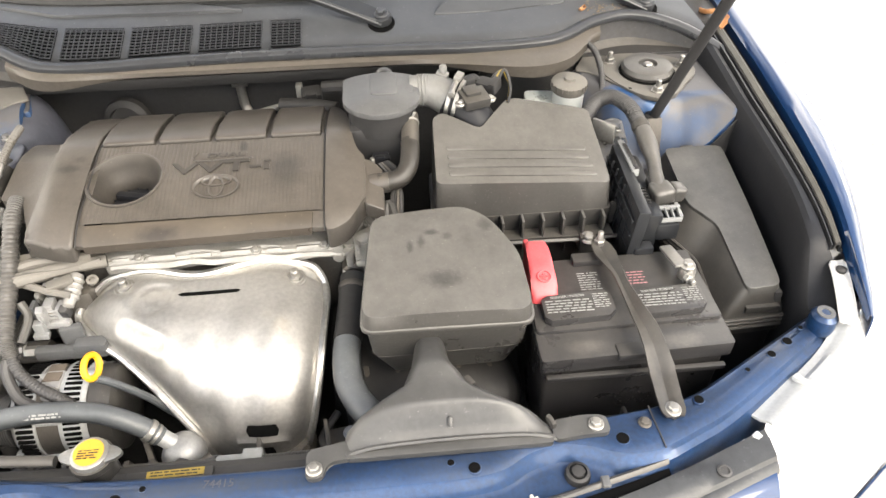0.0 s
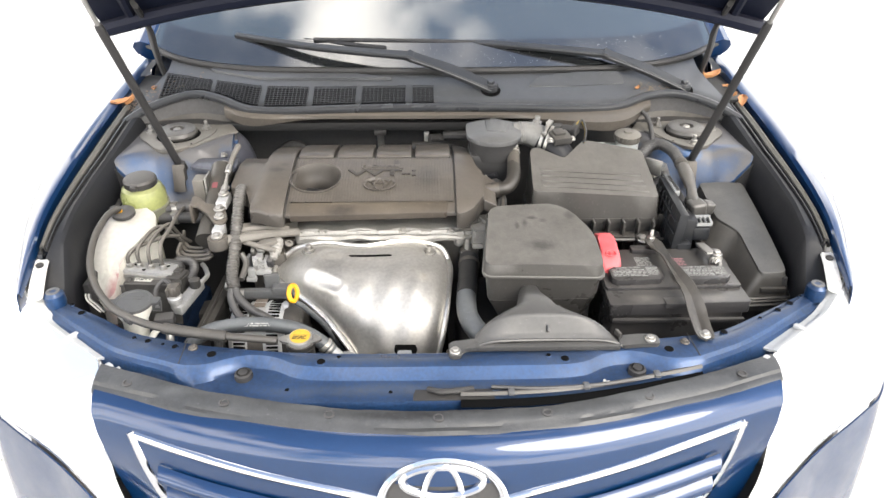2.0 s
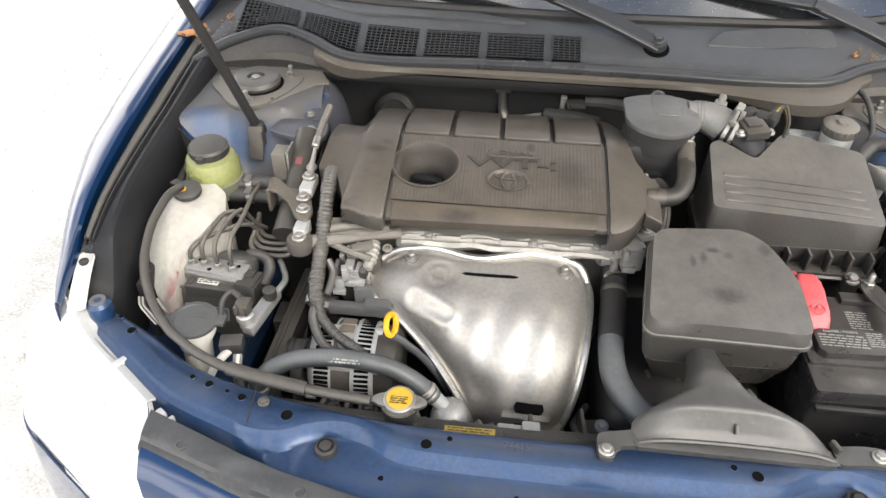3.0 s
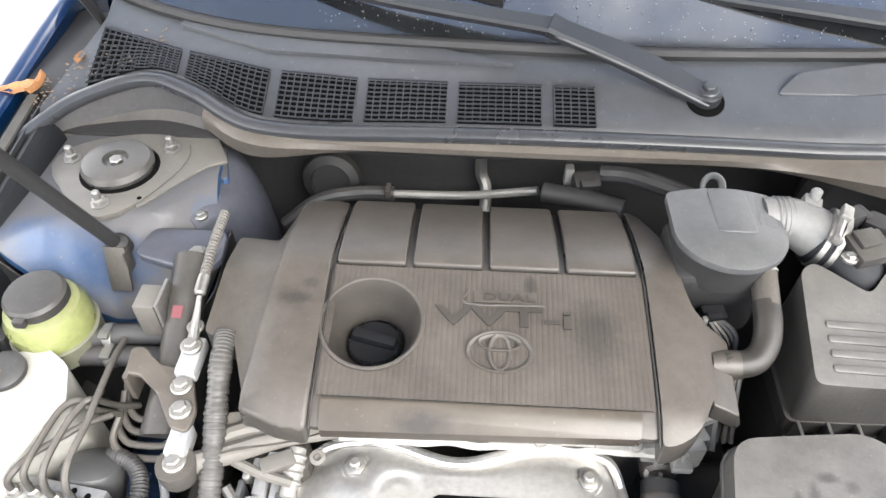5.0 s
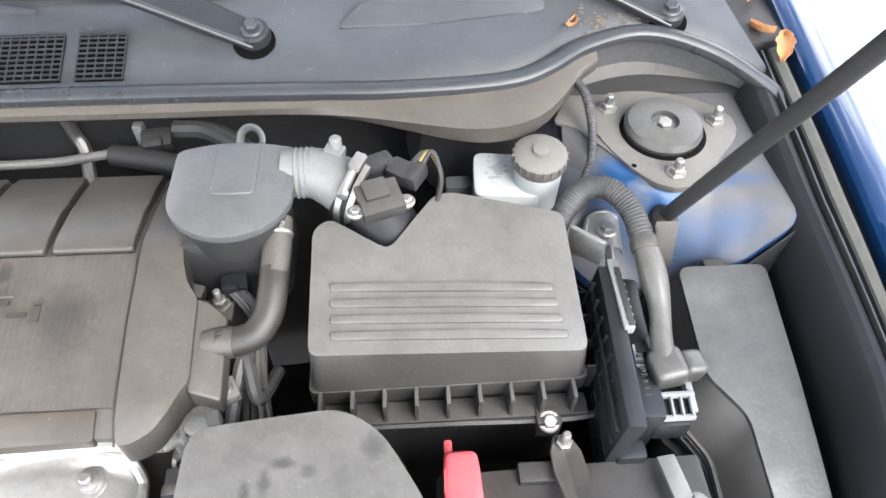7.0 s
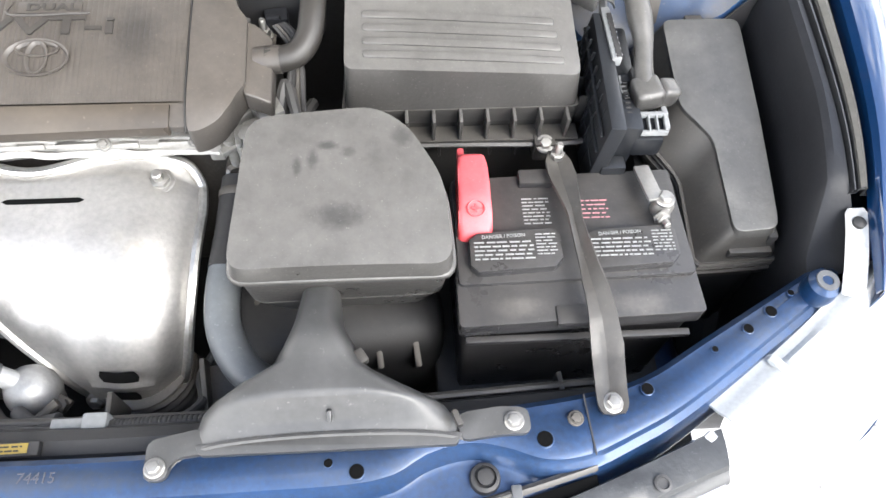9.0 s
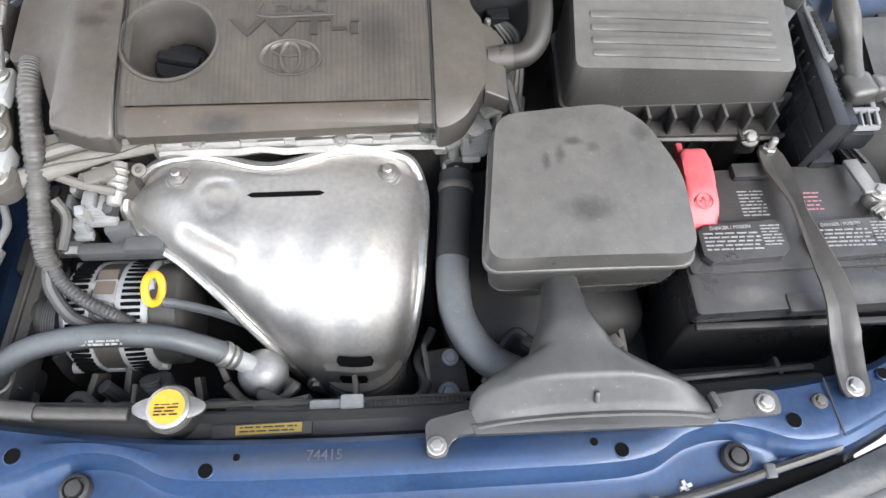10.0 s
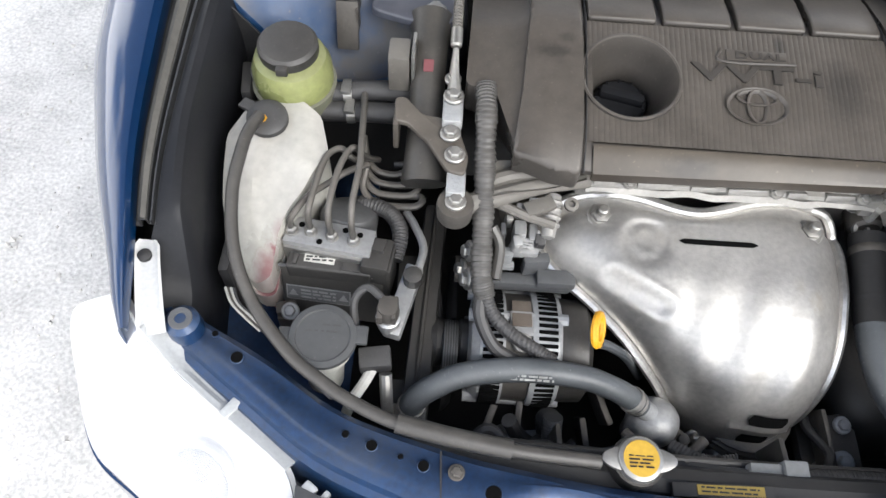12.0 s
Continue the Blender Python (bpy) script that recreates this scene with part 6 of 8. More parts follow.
part("lid", sheet(rounded(FB, 0.012, 4), fuse_z, drop=0.012, cx=[0.62, 0.65], cy=steps(0.18, 0.45, 12), bev=0.007, lip=4, flare=0.02), FUSEPL, fuse)
part("lid_skirt", fuse_skirt(), PLASTIC, fuse)
for drop, r in ((0.047, 0.0028), (0.054, 0.003), (0.063, 0.004)):
    loop = rounded(FB_FOOT, 0.014, 3)
    part("lid_rim", tube([(x, y, fuse_z(x, y) - drop) for x, y in loop + loop[:1]], r, 200, 6), PLASTIC, fuse)
part("tier", sheet(rounded(FB_FOOT, 0.012, 4), lambda x, y: fuse_z(x, y) - 0.058, drop=0.02, cy=steps(0.18, 0.45, 6), bev=0.003), PLASTIC, fuse)
part("case", prism(rounded([(0.55, 0.44), (0.68, 0.455), (0.685, 0.18), (0.592, 0.18), (0.588, 0.262), (0.552, 0.31)], 0.008, 3), 0.56, 0.715, 0.002), DARK, fuse)
part("catch", box(0.622, 0.458, 0.82, 0.022, 0.012, 0.018, 0.002), PLASTIC, fuse)
part("catch", box(0.65, 0.177, 0.735, 0.05, 0.01, 0.012, 0.002), PLASTIC, fuse)
ecu = thing("engine_control_unit", (0.485, 0.34, 0.78), "finned black control unit with grey cable connectors", "control unit")
part("fin_plate", box(0.485, 0.352, 0.8, 0.018, 0.178, 0.11, 0.003, (0, 5, -3)), ECUBLK, ecu)
for k in range(8):
    part("fin", box(0.4745, 0.276 + 0.021 * k, 0.8, 0.004, 0.003, 0.1, 0.001, (0, 5, -3)), ECUBLK, ecu)
for k in range(4):
    part("fin_bar", box(0.4755, 0.352, 0.758 + 0.026 * k, 0.004, 0.168, 0.003, 0.001, (0, 5, -3)), ECUBLK, ecu)
part("foot", box(0.495, 0.27, 0.765, 0.03, 0.02, 0.05, 0.005), ECUBLK, ecu)
part("rear_case", box(0.508, 0.36, 0.79, 0.03, 0.16, 0.09, 0.006, (0, 5, -3)), ECUBLK, ecu)
part("back_frame", box(0.501, 0.405, 0.852, 0.011, 0.085, 0.012, 0.002), GREYPL, ecu, "grey connector frame")
for k in range(8):
    part("frame_tooth", box(0.503, 0.368 + 0.009 * k, 0.8585, 0.008, 0.002, 0.002, 0.0005), GREYPL, ecu)
part("frame_slots", box(0.503, 0.4, 0.8555, 0.006, 0.07, 0.009, 0.001), DARK, ecu)
part("connector_base", box(0.525, 0.352, 0.832, 0.036, 0.012, 0.014, 0.002), ECUBLK, ecu)
part("connector_body", box(0.532, 0.318, 0.802, 0.036, 0.08, 0.03, 0.006), ECUBLK, ecu)
part("latch_arm", box(0.509, 0.322, 0.829, 0.009, 0.07, 0.01, 0.002, (8, 0, 0)), GREYPL, ecu)
for k in range(8):
    part("latch_tooth", box(0.509, 0.297 + 0.0065 * k, 0.832 + 0.0009 * k, 0.006, 0.0022, 0.005, 0.0005, (8, 0, 0)), DARK, ecu)
part("latch_arm", box(0.553, 0.314, 0.822, 0.007, 0.05, 0.01, 0.002, (8, 0, 0)), GREYPL, ecu)
part("latch_comb", box(0.531, 0.304, 0.829, 0.046, 0.005, 0.007, 0.0015), GREYPL, ecu)
part("latch_comb", box(0.531, 0.284, 0.822, 0.042, 0.0045, 0.007, 0.0015), GREYPL, ecu)
part("latch_floor", box(0.531, 0.294, 0.82, 0.04, 0.018, 0.004, 0.001, (14, 0, 0)), ECUBLK, ecu)
for k in range(5):
    part("latch_rib", box(0.5125 + 0.0092 * k, 0.294, 0.8265, 0.0024, 0.02, 0.006, 0.001, (14, 0, 0)), GREYPL, ecu)
part("cable_boot", join(box(0.532, 0.328, 0.838, 0.034, 0.034, 0.028, 0.009, (0, -6, 8), 4), box(0.555, 0.329, 0.838, 0.024, 0.026, 0.026, 0.008, (0, 12, 8), 4), box(0.529, 0.352, 0.838, 0.024, 0.022, 0.022, 0.007, (0, 0, 4), 3)), BOXPL, ecu)
loom = thing("wiring_loom", (0.5, 0.45, 0.85), "thick black corrugated conduit with grey taped sleeve", "wiring")
part("conduit", tube([(0.44, 0.47, 0.872), (0.455, 0.49, 0.887), (0.476, 0.507, 0.898), (0.5, 0.506, 0.902), (0.52, 0.482, 0.896), (0.528, 0.448, 0.885)], 0.0122, 60, 16, ribs=46, rib=0.0004), RUBBER, loom)
part("band", lathe([(0.0136, -0.006), (0.0142, -0.004), (0.0142, 0.004), (0.0136, 0.006)], (0.5285, 0.443, 0.883), (0.06, -1, -0.28), 22), PLASTIC, loom)
part("sleeve", tube([(0.529, 0.442, 0.883), (0.533, 0.41, 0.87), (0.535, 0.385, 0.858), (0.531, 0.352, 0.846), (0.529, 0.325, 0.834)], lambda t: 0.0122 + 0.0018 * math.sin(t * 8), 30, 16), BOXPL, loom, "grey taped cable sleeve")
part("clip", join(box(0.473, 0.455, 0.872, 0.04, 0.006, 0.035, 0.004, (0, 0, -40))), STEEL, ecu)
bfr = thing("brake_fluid_reservoir", (0.42, 0.56, 0.83), "translucent brake fluid reservoir with dusty black cap", "reservoir")
part("tank", join(prism(rounded([(0.365, 0.53), (0.44, 0.525), (0.45, 0.59), (0.37, 0.6)], 0.012, 3), 0.808, 0.872, 0.006), lathe([(0.025, 0.84), (0.0265, 0.896), (0.022, 0.898)], (0.437, 0.553, 0), seg=24)), CLEARPL, bfr)
part("cap", lathe([(0.029, 0), (0.03, 0.004), (0.029, 0.014), (0.024, 0.017), (0.01, 0.018), (0.009, 0.022), (0.004, 0.023)], (0.437, 0.555, 0.895), (0, -0.1, 1), 26), TAN, bfr, "tan dust over a ribbed black cap")
for k in range(20):
    a = 2 * math.pi * k / 20
    part("cap_rib", box(0.437 + 0.0298 * math.cos(a), 0.554 + 0.0298 * math.sin(a), 0.904, 0.002, 0.003, 0.009, 0.0005, (0, 0, math.degrees(a))), TAN, bfr)
part("fluid", box(0.372, 0.527, 0.826, 0.02, 0.012, 0.05, 0.005), GREENPL, bfr, "yellowish fluid showing in the tank")
part("plug", box(0.352, 0.575, 0.84, 0.03, 0.02, 0.02, 0.004), LABELG, bfr)
stay = thing("loom_bracket", (0.503, 0.493, 0.82), "shiny bent steel bracket with a bolt beside the conduit", "bracket")
part("plate", patch(lambda u, v: (0.488 + 0.036 * u, 0.472 + 0.04 * v, 0.846 + 0.01 * v - 0.012 * (2 * u - 1) ** 4 * (1 - 0.5 * v)), 12, 8, 0.002), STEEL, stay)
part("foot", tube([(0.506, 0.474, 0.846), (0.507, 0.46, 0.836), (0.508, 0.45, 0.82)], 0.006, 10, 8, flat=0.5), STEEL, stay)
part("curled_rim", tube([(0.486, 0.474, 0.835), (0.484, 0.492, 0.842), (0.492, 0.511, 0.85), (0.508, 0.516, 0.854), (0.522, 0.509, 0.851)], 0.003, 24, 8), STEEL, stay)
bolt(stay, (0.506, 0.492, 0.852), 0.0075)
inj = thing("injector_plugs", (0.1, 0.425, 0.83), "dark plugs and a stud with thin wires beside the engine cover", "wiring")
part("plug", join(box(0.118, 0.434, 0.856, 0.026, 0.018, 0.022, 0.003, (10, 0, 8)), box(0.116, 0.424, 0.868, 0.016, 0.008, 0.006, 0.002)), LINERPL, inj)
part("plug", box(0.078, 0.428, 0.852, 0.018, 0.016, 0.02, 0.003, (0, 10, -12)), RUBBER, inj)
part("bracket", join(box(0.098, 0.412, 0.846, 0.036, 0.022, 0.005, 0.001, (0, 8, 0)), box(0.083, 0.405, 0.84, 0.004, 0.02, 0.02, 0.001)), IRON, inj)
stud(inj, (0.104, 0.418, 0.848), 0.004, 0.022)
for k in range(4):
    part("wire", tube([(0.122 - 0.004 * k, 0.43, 0.86), (0.14 - 0.003 * k, 0.41, 0.852 - 0.004 * k), (0.132 + 0.004 * k, 0.385, 0.83), (0.125 + 0.006 * k, 0.36, 0.8), (0.12 + 0.008 * k, 0.335, 0.76)], 0.0032, 28, 6), (RUBBER, DARK, IRON, RUBBER)[k], inj)


# ---- cross member details ----
for k, (x, y, r) in enumerate(((-0.66, 0.103, 0.004), (-0.634, 0.08, 0.0075), (-0.518, 0.012, 0.0045), (-0.492, 0.003, 0.0065), (-0.464, -0.006, 0.0035), (-0.442, -0.013, 0.0065),
                               (-0.376, -0.034, 0.0095), (-0.166, -0.045, 0.0045), (-0.194, -0.056, 0.0085), (0.177, -0.046, 0.005), (0.203, -0.055, 0.0085), (0.38, -0.034, 0.0095),
                               (0.488, 0.01, 0.0075), (0.566, 0.048, 0.004), (0.606, 0.068, 0.0065), (0.635, 0.086, 0.0075), (0.662, 0.106, 0.004))):
    r *= 0.82
    z = 0.7628 + 0.008 * max(0, abs(x) - 0.55) / 0.17
    # black disc on solid metal, with the hole's shade in its colour
    part("bolt_hole", lathe([(r, 0.0012), (r * 0.95, 0.0018), (r * 0.2, 0.0018)], (x, y, z), seg=20), HOLEBLACK, support)
    part("hole_rim", lathe([(r * 1.2, -0.0005), (r * 1.14, 0.0008), (r * 1.02, 0.0013)], (x, y, z), seg=22), BLUEDIRT, support)
for x, y in ((-0.411, -0.017), (0.412, -0.016)):
    bolt(support, (x, y, 0.764), 0.0052, material=IRON)
for x in (-0.425, 0.425):
    y0, y1 = lerp_table(SUP_FRONT, x), lerp_table(SUP_REAR, x)
    part("seam", box(x, (y0 + y1) / 2, 0.7638, 0.0016, (y1 - y0) * 0.96, 0.0012, 0, (0, 0, 3)), DARK, support)
part("stamped_number", lettering("74415", 0.014, pose(-0.083, -0.0465, 0.7636, 0, 0, -1), 0.0005), STRUTWALL, support)
for x in (-0.32, 0.322):
    clip = part("push_clip", lathe([(0.0145, -0.004), (0.015, 0.006), (0.0138, 0.011), (0.0105, 0.0125), (0.01, 0.009), (0.008, 0.009), (0.0075, 0.014), (0.003, 0.0145)], (x, -0.063, 0.737), seg=24), DARK, support, "round black rubber bump stop")
for x, y, r in ((0.266, -0.088, 0.006), (-0.245, -0.092, 0.005), (-0.08, -0.1, 0.005), (0.08, -0.098, 0.005)):
    part("bolt_hole", lathe([(r, 0.0), (r * 0.2, 0.0005)], (x, y, 0.7385), seg=16), HOLEBLACK, support)
part("push_pin", join(box(0.266, -0.088, 0.7405, 0.013, 0.004, 0.004, 0.001, (0, 0, 20)), box(0.266, -0.088, 0.7405, 0.004, 0.013, 0.004, 0.001, (0, 0, 20))), WHITEPL, support, "small white push pin")
latch = thing("hood_latch", (0.02, -0.105, 0.72), "dark metal hood latch behind the grille seal", "latch")
part("plate", box(0.02, -0.107, 0.733, 0.13, 0.03, 0.012, 0.004), DARK, latch)
part("hook", tube([(-0.02, -0.1, 0.742), (0.0, -0.115, 0.75), (0.03, -0.11, 0.748), (0.05, -0.1, 0.742)], 0.005, 20, 8), DARK, latch)


def rail_line(u, off):
    x = 0.03 + 0.4 * u
    return x, trim_mid(x) + 0.06 - 0.012 * u + off


# black sheet painted in for the shaded gap before the rail
part("recess", patch(lambda u, v: (lambda p: (p[0], p[1], 0.7405))(rail_line(u, -0.014 + 0.018 * v)), 24, 2), HOLEBLACK, latch)
part("guide_rail", patch(lambda u, v: (lambda p: (p[0], p[1], 0.746 + 0.004 * math.sin(math.pi * v)))(rail_line(u, 0.006 + 0.009 * v)), 40, 4, 0.002), PLASTIC, latch, "long dark guide rail of the release cable")
for k in range(3):
    part("rail_clip", box(rail_line(0.2 + 0.3 * k, 0)[0], rail_line(0.2 + 0.3 * k, 0.01)[1], 0.749, 0.01, 0.014, 0.006, 0.002), LABELG, latch)
part("release_cable", tube([(0.08, -0.1, 0.745), (0.16, -0.108, 0.748), (0.26, -0.1, 0.748), (0.36, -0.075, 0.746), (0.43, -0.055, 0.744)], 0.0035, 30, 6), RUBBER, latch)
for k in range(7):
    x = -0.5 + 0.165 * k
    y = trim_mid(x) + 0.02
    part("seal_clip", lathe([(0.008, 0.0), (0.0085, 0.002), (0.006, 0.003), (0.005, 0.001)], (x, y, 0.7445), seg=16), RUBBER, trim)

# ---- power steering and coolant, beside the wall ----
ps = thing("power_steering_reservoir", (-0.622, 0.41, 0.79), "translucent green power steering reservoir with dark cap", "reservoir")
part("tank", lathe([(0.03, 0.0), (0.043, 0.006), (0.0455, 0.02), (0.0455, 0.048), (0.04, 0.062), (0.03, 0.068)], (-0.622, 0.408, 0.795), (0, -0.04, 1), 32), GREENPL, ps)
part("collar", lathe([(0.034, 0), (0.0465, 0.004), (0.0485, 0.03), (0.049, 0.033), (0.0465, 0.034)], (-0.622, 0.408, 0.785), (0, -0.04, 1), 32), COLLAR, ps, "greyish translucent lower collar")
part("side_bracket", join(box(-0.678, 0.405, 0.805, 0.012, 0.05, 0.03, 0.004, (0, 0, 8)), box(-0.668, 0.385, 0.79, 0.03, 0.012, 0.014, 0.003)), DARK, ps)
bolt(ps, (-0.67, 0.418, 0.813), 0.008, (1, 0, 0.2))
part("lower_stay", box(-0.642, 0.362, 0.79, 0.04, 0.014, 0.014, 0.003, (0, 0, -8)), TAN, ps)
part("cap", join(lathe([(0.031, 0), (0.0335, 0.003), (0.0335, 0.014), (0.03, 0.018), (0.02, 0.019), (0.004, 0.0192)], (-0.622, 0.406, 0.861), (0, -0.06, 1), 30), box(-0.623, 0.371, 0.869, 0.013, 0.012, 0.01, 0.002)), ABSPL, ps)
part("level_mark", bars(-0.64, -0.61, -0.002, 0.002, 1, pose(0, 0.3615, 0.815, 90), 5, 0.0005, 0.5), INK, ps)
hose_ps = thing("steering_hoses", (-0.53, 0.4, 0.8), "pair of black rubber hoses with spring clamps", "hose")
part("hose", tube([(-0.59, 0.4, 0.803), (-0.55, 0.408, 0.805), (-0.5, 0.412, 0.805), (-0.46, 0.42, 0.8)], 0.0125, 20, 12), RUBBER, hose_ps)
part("hose", tube([(-0.59, 0.385, 0.792), (-0.55, 0.388, 0.792), (-0.505, 0.39, 0.79), (-0.46, 0.4, 0.78)], 0.0125, 20, 12), RUBBER, hose_ps)
for x, y, z in ((-0.561, 0.406, 0.805), (-0.556, 0.387, 0.793)):
    part("spring_clamp", join(lathe([(0.0145, -0.005), (0.015, 0.0), (0.0145, 0.005)], (x, y, z), (1, 0.1, 0), 20), box(x, y - 0.008, z + 0.013, 0.012, 0.014, 0.006, 0.002)), STEEL, hose_ps)

tank = thing("coolant_tank", (-0.635, 0.26, 0.62), "aged white plastic coolant expansion tank", "coolant tank")
TK = [(-0.663, 0.356), (-0.685, 0.322), (-0.684, 0.256), (-0.675, 0.225), (-0.662, 0.2), (-0.643, 0.187), (-0.626, 0.19), (-0.62, 0.208), (-0.611, 0.232), (-0.593, 0.258), (-0.57, 0.31), (-0.583, 0.353), (-0.61, 0.368)]


def tank_z(x, y):
    s = y + 0.4 * (x + 0.645)
    z = lerp_table([(0.16, 0.695), (0.185, 0.712), (0.21, 0.748), (0.232, 0.779), (0.238, 0.781), (0.244, 0.788), (0.27, 0.806), (0.31, 0.822), (0.38, 0.828)], s)
    z -= 0.5 * max(0, -0.667 - x) + 0.45 * max(0, x + 0.602)
    # moulded rib down the front and a shallow dent beside it
    z += 0.003 * math.exp(-((x + 0.64 + 0.2 * (y - 0.22)) / 0.008) ** 2) * min(1, max(0, (0.3 - y) / 0.03))
    return z - 0.005 * math.exp(-((x + 0.606) / 0.014) ** 2 - ((y - 0.268) / 0.018) ** 2) - 0.003 * math.exp(-((x + 0.665) / 0.01) ** 2 - ((y - 0.27) / 0.025) ** 2)


part("body", sheet(rounded(TK, 0.006, 2), tank_z, floor=0.66, cx=steps(-0.69, -0.57, 14), cy=steps(0.175, 0.37, 30), bev=0.006, lip=3), TANKPL, tank, smooth=24)
part("coolant", sheet(rounded([(-0.63 + (x + 0.63) * 0.8, 0.27 + (y - 0.27) * 0.86) for x, y in TK], 0.02, 4), lambda x, y: 0.664, floor=0.62, bev=0.0, flare=-0.06), PINK, tank, "pink coolant showing through the plastic")
part("foot_bracket", join(box(-0.612, 0.174, 0.684, 0.024, 0.016, 0.02, 0.004, (0, 0, 12)), box(-0.607, 0.166, 0.67, 0.03, 0.01, 0.03, 0.003)), IRON, tank)
bolt(tank, (-0.606, 0.168, 0.694), 0.007, (0, -0.4, 1))
part("inner_apron", patch(lambda u, v: (-0.7 + 0.16 * u, 0.06 + 0.27 * v, 0.66 - 0.05 * u + 0.012 * math.sin(5 * v + 3 * u) - 0.02 * (1 - v)), 14, 20, 0.002), BLUEDIRT, car, "blue painted sheet metal low beside the coolant tank")
part("seam", tube([(-0.664, 0.2, 0.712), (-0.645, 0.1875, 0.695), (-0.627, 0.189, 0.697), (-0.621, 0.207, 0.715), (-0.612, 0.232, 0.745)], 0.0022, 24, 6), TANKPL, tank)
part("cap", lathe([(0.02, 0), (0.0225, 0.002), (0.0225, 0.009), (0.018, 0.012), (0.01, 0.0125)], (-0.638, 0.333, 0.828), (0.05, -0.15, 1), 28), RUBBER, tank)
part("cap_tab", box(-0.66, 0.346, 0.837, 0.02, 0.014, 0.005, 0.002, (0, 0, -25)), RUBBER, tank)
part("nipple", tube([(-0.641, 0.328, 0.838), (-0.645, 0.32, 0.848)], 0.005, 4, 8), YELLOW, tank)
over = thing("overflow_hose", (-0.5, 0.03, 0.77), "long grey rubber overflow hose from tank to radiator cap", "hose")
part("hose", tube([(-0.643, 0.325, 0.846), (-0.649, 0.3, 0.85), (-0.653, 0.275, 0.846), (-0.656, 0.232, 0.833), (-0.647, 0.176, 0.812), (-0.623, 0.129, 0.79), (-0.583, 0.085, 0.778), (-0.552, 0.062, 0.776), (-0.515, 0.04, 0.776), (-0.46, 0.02, 0.775),
                   (-0.364, 0.006, 0.77), (-0.275, 0.002, 0.762)], 0.0068, 90, 12), PLASTIC, over)
part("sleeve", tube([(-0.47, 0.0225, 0.7755), (-0.42, 0.0135, 0.773), (-0.36, 0.0055, 0.7695)], 0.0095, 14, 12), PLASTIC, over)
part("clip", box(-0.54, 0.053, 0.772, 0.022, 0.012, 0.012, 0.003, (0, 0, -38)), RUBBER, over)

wash = thing("washer_filler", (-0.55, 0.1, 0.7), "washer fluid filler neck with grey lobed cap", "filler neck")
part("neck", lathe([(0.02, -0.09), (0.022, -0.03), (0.03, -0.012), (0.031, 0)], (-0.552, 0.104, 0.766), (0.06, 0.06, 1), 24), WHITEPL, wash)
part("cap", join(lathe([(0.033, 0), (0.035, 0.003), (0.034, 0.007), (0.028, 0.008), (0.027, 0.0065), (0.004, 0.007)], (-0.552, 0.107, 0.767), (0.03, -0.05, 1), 32),
                 box(-0.588, 0.105, 0.77, 0.018, 0.02, 0.006, 0.002), box(-0.517, 0.111, 0.77, 0.02, 0.02, 0.006, 0.002)), WASHCAP, wash)
part("cap_print", bars(-0.57, -0.535, 0.108, 0.122, 2, pose(0, 0, 0.7742, 0, 0, 0), 9, 0.0005, 0.25), RUBBER, wash)

# ---- brake unit ----
absu = thing("brake_unit", (-0.55, 0.2, 0.68), "brake control unit with aluminium valve block and label", "brake unit")
block = part("valve_block", box(-0.562, 0.228, 0.752, 0.098, 0.034, 0.032, 0.0015, (0, 0, -8)), ALT, absu, "bright dusty aluminium valve block")
for x, y in ((-0.594, 0.2395), (-0.5285, 0.2305), (-0.572, 0.219), (-0.545, 0.2355)):
    part("bore", lathe([(0.0035, 0.0), (0.0035, 0.0004), (0.001, 0.0005)], (x, y, 0.7682), seg=14), HOLEBLACK, block)
part("block_step", box(-0.566, 0.2105, 0.744, 0.092, 0.006, 0.034, 0.001, (0, 0, -8)), STEEL, block)
housing = part("housing", join(sheet(rounded([(-0.606, 0.215), (-0.512, 0.203), (-0.513, 0.188), (-0.608, 0.194)], 0.004, 3), lambda x, y: 0.7535, floor=0.68, bev=0.003),
                               box(-0.598, 0.204, 0.752, 0.006, 0.014, 0.008, 0.002, (0, 0, -6)), box(-0.535, 0.198, 0.752, 0.022, 0.012, 0.006, 0.002, (0, 0, -6))), ABSPL, absu)
part("cover", patch(lambda u, v: (-0.5 - 0.116 * u, 0.191 + 0.009 * u - (0.003 * v if v < 0.26 else 0.003 + 0.026 * (v - 0.25)) + 0.002 * (2 * u - 1) ** 8, 0.7425 - (0.002 * v if v < 0.26 else 0.004 + 0.085 * (v - 0.25)) - 0.002 * (2 * u - 1) ** 10), 20, 16, 0.006), ABSPL, absu, "dusty black electronics cover")
part("cover_rim", tube([(-0.617, 0.201, 0.743), (-0.602, 0.1995, 0.745), (-0.56, 0.1955, 0.7455), (-0.515, 0.1915, 0.745), (-0.499, 0.19, 0.743)], 0.0022, 24, 6), DUCT, absu)
for x, y in ((-0.602, 0.2015), (-0.553, 0.1975), (-0.512, 0.1935)):
    part("screw", lathe([(0.0048, 0), (0.0048, 0.002), (0.003, 0.0035), (0.002, 0.003)], (x, y, 0.745), seg=12), STEEL, absu)
part("label", box(-0.571, 0.2055, 0.7545, 0.034, 0.0105, 0.001, 0.0, (8, 0, -5)), WHITEPL, absu)
part("label_print", bars(-0.586, -0.556, 0.2015, 0.2092, 2, pose(0, 0, 0.7553), 21, 0.0004, 0.5), INK, absu)
FACE = pose(-0.574, 0.1832, 0.7095, 72, 0, -4.4)
